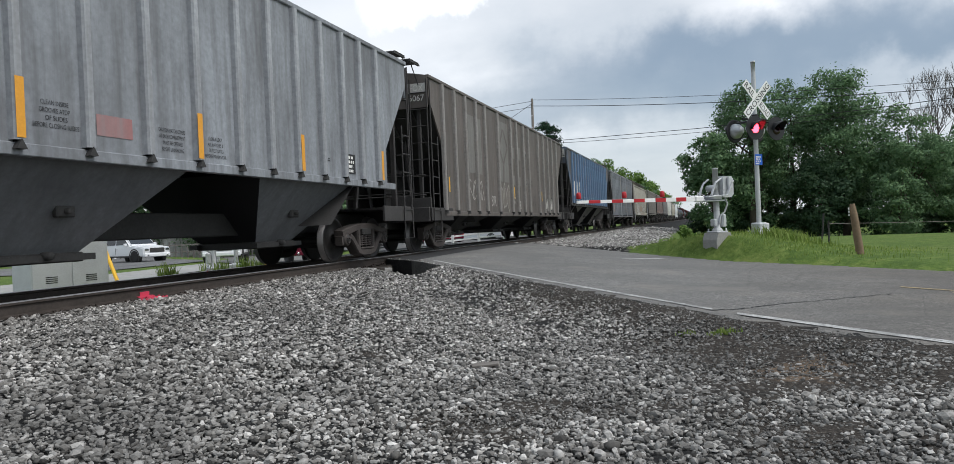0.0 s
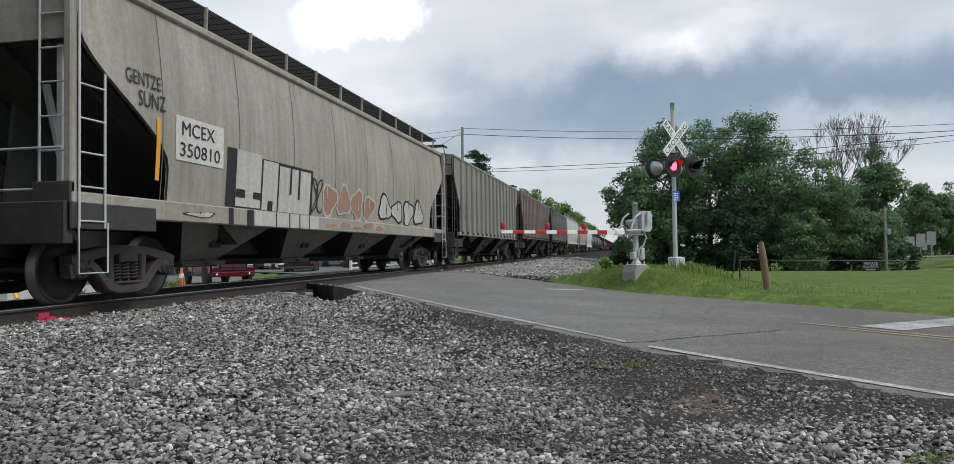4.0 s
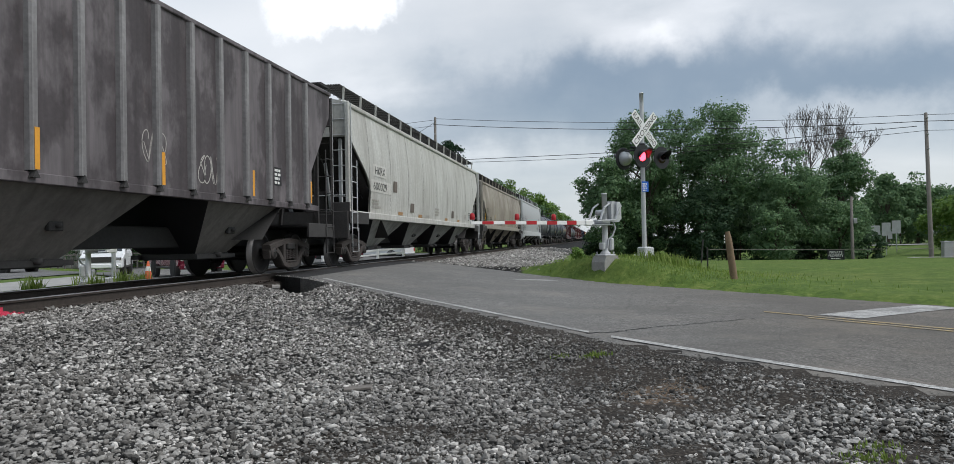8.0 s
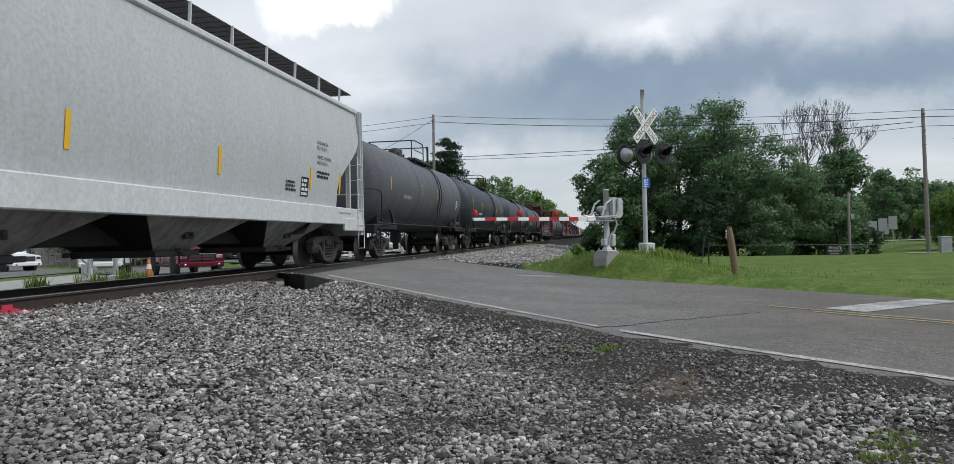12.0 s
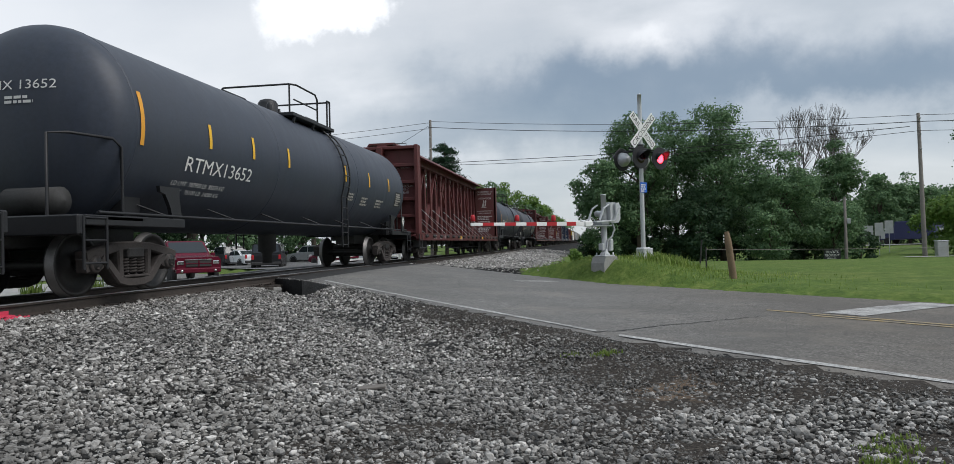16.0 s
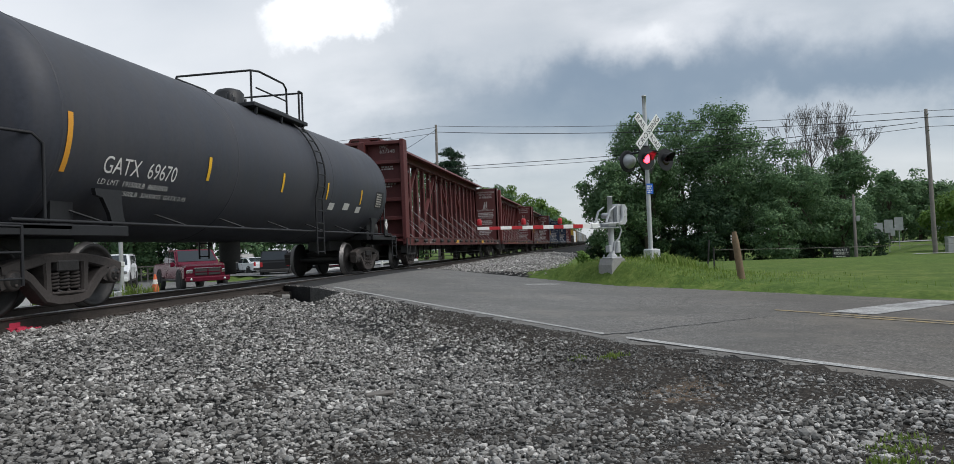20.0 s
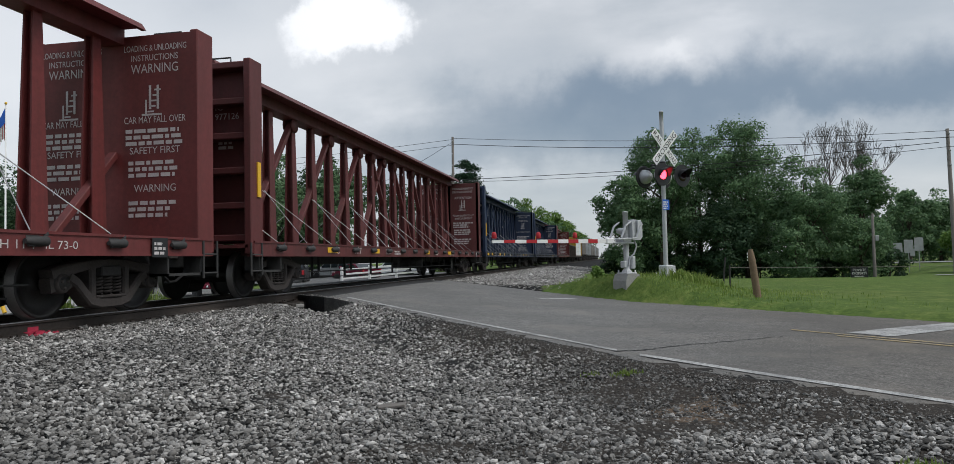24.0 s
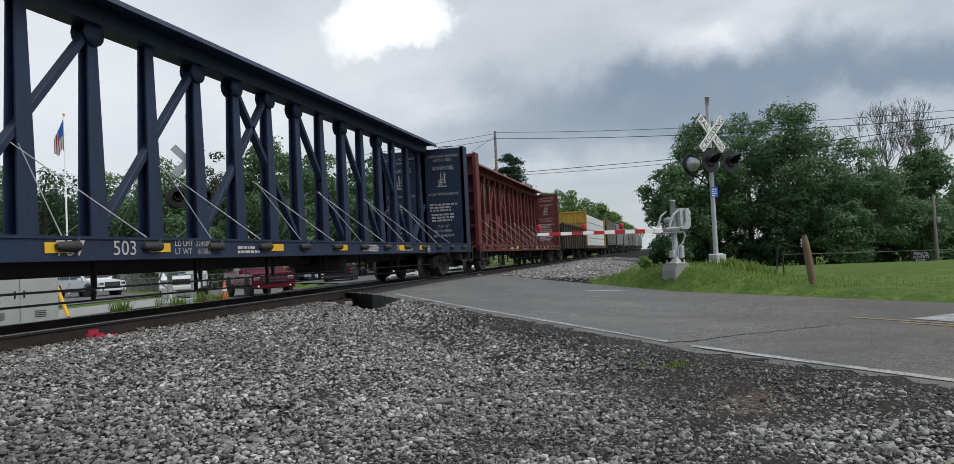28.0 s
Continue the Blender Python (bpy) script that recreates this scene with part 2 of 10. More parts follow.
def text_geo(body, size, width=None):
    """The faces of a line of lettering, from 0, 0 to the right, size high."""
    key = body
    if key not in TEXTS:
        cu = bpy.data.curves.new("letters", "FONT")
        cu.body, cu.size, cu.resolution_u = body, 1.0, 3
        ob = bpy.data.objects.new("letters", cu)
        me = bpy.data.meshes.new_from_object(ob)
        TEXTS[key] = ([tuple(v.co[:2]) for v in me.vertices], [tuple(p.vertices) for p in me.polygons])
        bpy.data.objects.remove(ob)
        bpy.data.curves.remove(cu)
        bpy.data.meshes.remove(me)
    v, f = TEXTS[key]
    w = max([p[0] for p in v] or [1])
    k = size / 0.70
    kx = (width / w) if width else k
    return [(x * kx, y * k) for x, y in v], f


def lettering(lines, place, material, parent, label="", name="lettering"):
    """lines: (text, u, v, height, width or None); place(u, v) gives the point. Each line is a part."""
    for body, u, v, h, w in lines:
        g = Geo()
        if body.startswith("#"):
            g_bars(g, u, v, h, w or 1.2, int(body[1:]), place)
        else:
            vs, fs = text_geo(body, h, w)
            g.add([tuple(place(u + a, v + b)) for a, b in vs], fs)
        ob = part(name, g, material, parent, label)
        if body.startswith("#"):
            ob["kind"] = "stuff"


def g_bars(g, u, v, h, w, rows, place):
    """Writing too small to read: rows of short bars."""
    rnd = random.Random(int(abs(u * 97 + v * 31 + w * 13) * 10))
    step = h / rows
    for r in range(rows):
        x, z = u, v + h - (r + 1) * step
        end = u + w * rnd.uniform(0.7, 1.0)
        while x < end:
            q = min(x + rnd.uniform(0.5, 1.6) * step * 1.3, end)
            g.add([tuple(place(x, z)), tuple(place(q, z)), tuple(place(q, z + step * 0.62)), tuple(place(x, z + step * 0.62))], [(0, 1, 2, 3)])
            x = q + step * 0.35


def patch(g, place, u0, u1, v0, v1, nu=1, nv=1):
    """A flat or curved patch on a place(u, v) surface."""
    g.sheet([[place(u0 + (u1 - u0) * i / nu, v0 + (v1 - v0) * j / nv) for i in range(nu + 1)] for j in range(nv + 1)])


# ---- materials ----
def nodes_of(name):
    m = bpy.data.materials.new(name)
    m.use_nodes = True
    nt = m.node_tree
    bsdf = nt.nodes["Principled BSDF"]
    return m, nt, nt.nodes.new, nt.links.new, bsdf


def noise_node(N, L, vec, scale, detail=4, rough=0.55, stretch=None):
    if stretch:
        mp = N("ShaderNodeMapping")
        mp.inputs["Scale"].default_value = stretch
        L(vec, mp.inputs["Vector"])
        vec = mp.outputs[0]
    n = N("ShaderNodeTexNoise")
    n.inputs["Scale"].default_value, n.inputs["Detail"].default_value, n.inputs["Roughness"].default_value = scale, detail, rough
    L(vec, n.inputs["Vector"])
    return n.outputs["Fac"]


def ramp_node(N, L, fac, stops):
    r = N("ShaderNodeValToRGB")
    e = r.color_ramp.elements
    e[0].position, e[0].color = stops[0][0], (*stops[0][1], 1)
    e[1].position, e[1].color = stops[-1][0], (*stops[-1][1], 1)
    for p, c in stops[1:-1]:
        k = e.new(p)
        k.color = (*c, 1)
    L(fac, r.inputs[0])
    return r.outputs[0]


def mix_node(N, L, fac, a, b, mode="MIX"):
    m = N("ShaderNodeMixRGB")
    m.blend_type = mode
    for i, s in ((0, fac), (1, a), (2, b)):
        if hasattr(s, "is_linked"):
            L(s, m.inputs[i])
        elif i:
            m.inputs[i].default_value = (*s, 1)
        else:
            m.inputs[i].default_value = s
    return m.outputs[0]


def bump_node(N, L, bsdf, fac, strength, dist):
    b = N("ShaderNodeBump")
    b.inputs["Strength"].default_value, b.inputs["Distance"].default_value = strength, dist
    L(fac, b.inputs["Height"])
    L(b.outputs[0], bsdf.inputs["Normal"])


def plain(name, col, rough=0.6, metal=0.0, amt=0.18, scale=6.0, bump=0.15, dist=0.004, spec=0.4):
    """A surface with two scales of variation."""
    m, nt, N, L, b = nodes_of(name)
    tc = N("ShaderNodeTexCoord").outputs["Object"]
    f1 = noise_node(N, L, tc, scale * 6, 5)
    f2 = noise_node(N, L, tc, scale * 0.5, 3)
    lo = tuple(c * (1 - amt) for c in col)
    hi = tuple(min(1, c * (1 + amt)) for c in col)
    c = mix_node(N, L, 0.5, ramp_node(N, L, f1, [(0.3, lo), (0.7, hi)]), ramp_node(N, L, f2, [(0.3, lo), (0.7, hi)]))
    L(c, b.inputs["Base Color"])
    b.inputs["Roughness"].default_value, b.inputs["Metallic"].default_value = rough, metal
    b.inputs["Specular IOR Level"].default_value = spec
    if bump:
        bump_node(N, L, b, f1, bump, dist)
    return m


def paint(name, col, dirt=(0.06, 0.05, 0.045), dirty=0.5, rust=0.0, rough=0.55, patches=None, patch_amt=0.5, spec=0.35, mottle=0.55):
    """Weathered car paint: fine grain, downward streaks, broad fading and a little rust."""
    m, nt, N, L, b = nodes_of(name)
    tc = N("ShaderNodeTexCoord").outputs["Object"]
    fine = noise_node(N, L, tc, 14, 5, 0.65)
    streak = noise_node(N, L, tc, 3.2, 5, 0.62, (1, 1.7, 0.13))
    broad = noise_node(N, L, tc, 0.55, 4, 0.6, (1, 1, 0.7))
    lo, hi = tuple(c * 0.82 for c in col), tuple(min(1, c * 1.14) for c in col)
    c = ramp_node(N, L, fine, [(0.3, lo), (0.7, hi)])
    if patches:
        spots = broad if mottle == 0.55 else noise_node(N, L, tc, mottle, 5, 0.62, (1, 1, 0.6))
        f = ramp_node(N, L, spots, [(0.46, (0, 0, 0)), (0.56, (patch_amt,) * 3)])
        c = mix_node(N, L, f, c, patches)
    f = ramp_node(N, L, streak, [(0.42, (0, 0, 0)), (0.72, (dirty,) * 3)])
    c = mix_node(N, L, f, c, dirt)
    f = ramp_node(N, L, broad, [(0.40, (0, 0, 0)), (0.68, (dirty * 0.7,) * 3)])
    c = mix_node(N, L, f, c, dirt)
    smear = noise_node(N, L, tc, 1.3, 5, 0.65, (1, 0.9, 0.42))
    f = ramp_node(N, L, smear, [(0.5, (0, 0, 0)), (0.74, (dirty * 0.6,) * 3)])
    c = mix_node(N, L, f, c, tuple(x * 0.7 for x in dirt))
    if rust:
        sp = noise_node(N, L, tc, 5.5, 6, 0.7, (1, 1, 0.5))
        f = ramp_node(N, L, sp, [(0.62, (0, 0, 0)), (0.72, (rust,) * 3)])
        c = mix_node(N, L, f, c, (0.16, 0.065, 0.03))
    L(c, b.inputs["Base Color"])
    b.inputs["Specular IOR Level"].default_value = spec
    r = N("ShaderNodeMapRange")
    r.inputs["To Min"].default_value, r.inputs["To Max"].default_value = rough - 0.08, rough + 0.2
    L(streak, r.inputs["Value"])
    L(r.outputs[0], b.inputs["Roughness"])
    bump_node(N, L, b, broad, 0.25, 0.02)
    return m


def glow(name, col, strength):
    m, nt, N, L, b = nodes_of(name)
    b.inputs["Base Color"].default_value = (*col, 1)
    b.inputs["Emission Color"].default_value = (*col, 1)
    b.inputs["Emission Strength"].default_value = strength
    return m


def leaf_mat(name, a, b_, c_):
    m, nt, N, L, b = nodes_of(name)
    g = N("ShaderNodeNewGeometry").outputs["Random Per Island"]
    tc = N("ShaderNodeTexCoord").outputs["Object"]
    f2 = noise_node(N, L, tc, 0.35, 3)
    c = ramp_node(N, L, g, [(0.0, a), (0.55, b_), (1.0, c_)])
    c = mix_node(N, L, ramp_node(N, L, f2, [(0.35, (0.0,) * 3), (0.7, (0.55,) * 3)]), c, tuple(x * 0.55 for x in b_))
    L(c, b.inputs["Base Color"])
    b.inputs["Roughness"].default_value = 0.6
    b.inputs["Specular IOR Level"].default_value = 0.25
    tr = N("ShaderNodeBsdfTranslucent")
    L(c, tr.inputs["Color"])
    mx = N("ShaderNodeMixShader")
    mx.inputs[0].default_value = 0.38
    L(b.outputs[0], mx.inputs[1])
    L(tr.outputs[0], mx.inputs[2])
    L(mx.outputs[0], nt.nodes["Material Output"].inputs["Surface"])
    return m


def stone_mat(name):
    """Crushed limestone: each stone its own grey, with a dusty grain."""
    m, nt, N, L, b = nodes_of(name)
    g = N("ShaderNodeNewGeometry").outputs["Random Per Island"]
    tc = N("ShaderNodeTexCoord").outputs["Object"]
    f = noise_node(N, L, tc, 45, 5, 0.65)
    big = noise_node(N, L, tc, 0.45, 4, 0.6)
    c = ramp_node(N, L, g, [(0.0, (0.052, 0.049, 0.045)), (0.2, (0.165, 0.157, 0.146)), (0.42, (0.262, 0.248, 0.229)), (0.6, (0.322, 0.312, 0.293)), (0.84, (0.45, 0.432, 0.408)), (1.0, (0.77, 0.74, 0.70))])
    c = mix_node(N, L, 0.5, c, ramp_node(N, L, f, [(0.3, (0.35,) * 3), (0.7, (1.0,) * 3)]), "MULTIPLY")
    so = N("ShaderNodeAttribute")
    so.attribute_name = "soot"
    c = mix_node(N, L, ramp_node(N, L, so.outputs["Fac"], [(0.0, (0, 0, 0)), (1.0, (0.85,) * 3)]), c, (0.042, 0.040, 0.037))
    c = mix_node(N, L, ramp_node(N, L, big, [(0.50, (0, 0, 0)), (0.66, (0.55,) * 3)]), c, (0.085, 0.082, 0.078))
    L(c, b.inputs["Base Color"])
    b.inputs["Roughness"].default_value = 0.85
    b.inputs["Specular IOR Level"].default_value = 0.2
    bump_node(N, L, b, f, 0.5, 0.006)
    return m


MAT = {}


def build_materials():
    P = plain
    MAT.update(
        steel_dark=P("truck_steel", (0.05, 0.047, 0.046), 0.7, 0.2, 0.35, 5),
        frame_rust=P("frame_rust", (0.062, 0.053, 0.049), 0.8, 0.1, 0.4, 5),
        wheel=P("wheel_steel", (0.034, 0.032, 0.031), 0.5, 0.3, 0.3, 6),
        tread=P("wheel_rim_steel", (0.2, 0.19, 0.185), 0.5, 0.8, 0.15, 8),
        rail=P("rail_steel", (0.06, 0.049, 0.042), 0.75, 0.2, 0.35, 4),
        rail_top=P("rail_head", (0.34, 0.33, 0.33), 0.42, 0.9, 0.1, 6),
        tie=P("tie_wood", (0.05, 0.042, 0.036), 0.9, 0, 0.4, 5, 0.5, 0.01),
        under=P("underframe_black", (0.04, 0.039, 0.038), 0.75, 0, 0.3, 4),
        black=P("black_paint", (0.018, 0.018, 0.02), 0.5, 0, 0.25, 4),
        galv=P("galvanised_steel", (0.42, 0.43, 0.44), 0.45, 0.55, 0.16, 7),
        dull_steel=P("dull_steel", (0.19, 0.18, 0.165), 0.6, 0.1, 0.25, 5),
        silver=P("aluminium_paint", (0.50, 0.51, 0.52), 0.5, 0.2, 0.12, 5),
        white=P("white_paint", (0.78, 0.78, 0.76), 0.5, 0, 0.08, 3),
        letter_white=P("white_lettering", (0.72, 0.71, 0.68), 0.6, 0, 0.15, 9, 0),
        letter_dim=P("faded_lettering", (0.36, 0.34, 0.31), 0.7, 0, 0.2, 9, 0),
        letter_worn=P("worn_white_lettering", (0.52, 0.48, 0.47), 0.7, 0, 0.3, 9, 0),
        letter_black=P("black_lettering", (0.02, 0.02, 0.022), 0.6, 0, 0.2, 9, 0),
        yellow=P("yellow_marking", (0.78, 0.45, 0.03), 0.5, 0, 0.12, 6, 0),
        orange=P("orange_marking", (0.72, 0.33, 0.035), 0.5, 0, 0.12, 6, 0),
        red=P("red_marking", (0.42, 0.018, 0.025), 0.45, 0, 0.12, 6, 0),
        blue=P("blue_sign", (0.02, 0.13, 0.6), 0.4, 0, 0.08, 6, 0),
        concrete=P("concrete", (0.29, 0.285, 0.27), 0.85, 0, 0.2, 3, 0.3, 0.006),
        wood=P("weathered_wood", (0.2, 0.14, 0.088), 0.85, 0, 0.3, 4, 0.4, 0.006),
        pole_wood=P("pole_wood", (0.165, 0.15, 0.135), 0.9, 0, 0.25, 2, 0.4, 0.01),
        bark=P("bark", (0.085, 0.07, 0.055), 0.95, 0, 0.35, 3, 0.6, 0.02),
        deadwood=P("dead_wood", (0.13, 0.115, 0.105), 0.95, 0, 0.25, 3, 0.4, 0.02),
        pink=P("pink_spray", (0.55, 0.045, 0.09), 0.7, 0, 0.2, 9, 0.2),
        wire=P("wire", (0.03, 0.03, 0.03), 0.6, 0, 0.1),
        cloth=P("wrap_white", (0.7, 0.71, 0.72), 0.45, 0, 0.1, 2, 0.4, 0.02),
        lumber=P("lumber", (0.4, 0.3, 0.17), 0.8, 0, 0.2, 4),
        car_red=P("pickup_red", (0.115, 0.007, 0.022), 0.22, 0.1, 0.06, 2, 0),
        car_white=P("car_white", (0.72, 0.73, 0.74), 0.25, 0, 0.04, 2, 0),
        car_black=P("car_black", (0.012, 0.012, 0.014), 0.35, 0, 0.06, 2, 0),
        car_blue=P("truck_blue", (0.032, 0.036, 0.10), 0.35, 0, 0.06, 2, 0),
        car_grey=P("car_grey", (0.03, 0.033, 0.036), 0.35, 0, 0.06, 2, 0),
        glass=P("car_glass", (0.02, 0.025, 0.03), 0.08, 0, 0.05, 2, 0, 0.004, 0.6),
        rubber=P("rubber", (0.02, 0.02, 0.02), 0.85, 0, 0.2, 5),
        chrome=P("chrome", (0.6, 0.6, 0.6), 0.15, 1.0, 0.05, 5, 0),
        cone=P("cone_orange", (0.52, 0.10, 0.03), 0.5, 0, 0.08, 6, 0),
        hydrant=P("hydrant_yellow", (0.7, 0.4, 0.02), 0.5, 0, 0.08, 6, 0),
        siding=P("house_siding", (0.55, 0.54, 0.5), 0.7, 0, 0.08, 2),
        roofing=P("roof_shingle", (0.1, 0.095, 0.09), 0.9, 0, 0.25, 4, 0.3),
        lamp_red=glow("red_lens_lit", (1.0, 0.03, 0.05), 9.0),
        lens_dark=P("red_lens_dark", (0.018, 0.006, 0.008), 0.15, 0, 0.1, 6, 0),
        stone=stone_mat("ballast_stone"),
        leaf_a=leaf_mat("leaves_mid", (0.08, 0.152, 0.073), (0.134, 0.236, 0.11), (0.21, 0.315, 0.148)),
        # leaf_b: the wood's green, darkened to stand for shade under its canopy
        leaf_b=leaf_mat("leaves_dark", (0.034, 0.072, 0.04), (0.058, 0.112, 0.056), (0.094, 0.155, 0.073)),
        leaf_c=leaf_mat("leaves_bright", (0.08, 0.155, 0.03), (0.14, 0.245, 0.05), (0.215, 0.315, 0.08)),
        leaf_p=leaf_mat("pine_needles", (0.02, 0.05, 0.028), (0.034, 0.075, 0.04), (0.055, 0.105, 0.055)),
        grass_blade=leaf_mat("grass_blades", (0.10, 0.18, 0.035), (0.165, 0.26, 0.055), (0.24, 0.33, 0.09)),
        weed=leaf_mat("weed_leaves", (0.14, 0.22, 0.045), (0.21, 0.30, 0.065), (0.32, 0.38, 0.11)),
    )


build_materials()


# ---- the lie of the land: z = 0 is the top of the rails, the track runs along y, east is +x ----
RX, RY = 0.719, 0.695          # across the road; its length runs along (-RY, RX)
R_NEAR, R_MID, R_FAR = 11.40, 15.2, 18.8


def smooth01(a):
    a = np.clip(a, 0, 1)
    return a * a * (3 - 2 * a)


def road_z(x):
    return np.interp(x, [-400, -60, -30, -12, -6, -2.3, 2.3, 5, 8.4, 12, 30, 80, 400], [-1.9, -1.6, -1.15, -0.78, -0.42, -0.03, -0.03, -0.22, -0.44, -0.50, -0.78, -1.3, -2.0])


def land_z(x, y):
    """Height of the ground beside road and track."""
    x, y = np.asarray(x, float), np.asarray(y, float)
    ax = np.abs(x)
    rn = RX * x + RY * y
    near = rn < (R_NEAR + R_FAR) / 2
    east = np.where(near, -0.62 - 0.02 * np.clip(4 - y, 0, 10), -0.42 - 0.011 * np.clip(np.hypot(x - 8, y - 18) - 4, 0, 36))
    west = -0.58 - 0.010 * np.clip(ax - 8, 0, 100)
    far = np.where(x > 0, east, west)
    t = smooth01((ax - 1.9) / np.where(near, 4.6, 6.5))
    z = -0.19 * (1 - t) + far * t
    # the mound that carries the signal and the gate
    z = z + np.where(x > 0, 0.56 * np.exp(-(((x - 8.6) / 2.2) ** 2 + ((y - 19.9) / 2.6) ** 2)), 0)
    z = z + np.where(x > 0, 0.12 * np.exp(-(((x - 5.2) / 2.5) ** 2)) * (rn > R_FAR), 0)
    # the lawn falls away towards the wood
    dip = smooth01((y - 40) / 13) * (1 - smooth01((y - 76) / 10)) * smooth01((x - 7) / 3) * (1 - smooth01((x - 20 - 0.42 * (y - 42)) / 4))
    z = z - 0.95 * dip
    # shoulders meet the pavement
    edge = np.minimum(np.abs(rn - R_NEAR), np.abs(rn - R_FAR))
    w = np.where((rn > R_NEAR) & (rn < R_FAR), 1.0, 1 - smooth01((edge - 0.05) / np.where(rn > R_FAR, 0.4, 1.3)))
    z = z * (1 - w) + (road_z(x) - 0.035) * w
    z = np.where((rn > R_NEAR + 0.25) & (rn < R_FAR - 0.25), road_z(x) - 0.12, z)
    # washed-out hollow beside and under the edge of the crossing
    hole = np.exp(-(((x - 1.85) / 1.05) ** 6 + ((rn - 11.3) / 0.85) ** 6))
    z = z * (1 - hole) + np.minimum(z, -0.52) * hole
    return z


def land(x, y):
    return float(land_z(x, y))


def ground_masks(x, y):
    rn = RX * x + RY * y
    gravel = np.zeros_like(x)
    gravel = np.maximum(gravel, (x > 0) & (rn < R_NEAR + 0.3) & (x < 30))
    gravel = np.maximum(gravel, smooth01((6.3 - x) / 0.8) * (x > 0) * (rn > R_FAR - 0.3))
    gravel = np.maximum(gravel, smooth01((x + 3.6) / 0.5) * (x <= 0))
    dirt = (0.3 + 0.6 * smooth01((x - 9.2) / 1.2)) * np.exp(-(((rn - R_NEAR + 0.15) / 0.3) ** 2)) * (x > 3.2)
    # worn black soil, with banks of clean stone between
    for cx, cy, rx, ry, a in ((7.0, 9.3, 1.3, 0.75, 0.95), (6.0, 10.1, 0.7, 0.5, 0.8), (8.0, 8.3, 1.0, 0.6, 0.75), (7.9, 7.0, 1.0, 0.7, 0.5), (6.97, 4.67, 0.55, 0.26, 0.85), (6.6, 4.2, 0.6, 0.3, 0.85),
                              (8.46, 4.4, 0.38, 0.45, 1.1), (8.7, 5.8, 0.55, 0.6, 1.1), (8.2, 6.3, 0.65, 0.5, 0.9), (10.15, 6.35, 0.9, 0.3, 1.1), (10.4, 5.85, 0.8, 0.26, 0.9), (9.9, 5.6, 0.5, 0.22, 0.6), (7.6, 5.1, 0.5, 0.3, 0.5),
                              (5.13, 5.81, 0.3, 0.2, 0.6), (4.88, 5.16, 0.3, 0.16, 0.55), (5.6, 7.6, 0.5, 0.25, 0.45), (2.85, 7.44, 0.4, 0.25, 0.3), (9.68, 7.0, 0.5, 0.8, -0.4), (9.35, 4.75, 0.7, 0.4, -0.3), (10.0, 4.6, 0.5, 0.5, 0.45), (9.3, 4.1, 0.4, 0.3, 0.4), (9.7, 4.6, 1.2, 0.8, 0.3)):
        dirt = dirt + a * np.exp(-(((x - cx) / rx) ** 2 + ((y - cy) / ry) ** 2))
    return gravel.astype(float), np.clip(dirt, 0, 1)


def axis_steps(lo, hi, step, far):
    mid = list(np.arange(lo, hi + 1e-6, step))
    up, dn = [hi], [lo]
    s = step
    while up[-1] < far:
        s *= 1.22
        up.append(up[-1] + s)
    s = step
    while dn[-1] > -far:
        s *= 1.22
        dn.append(dn[-1] - s)
    return np.array(dn[:0:-1] + mid + up[1:])


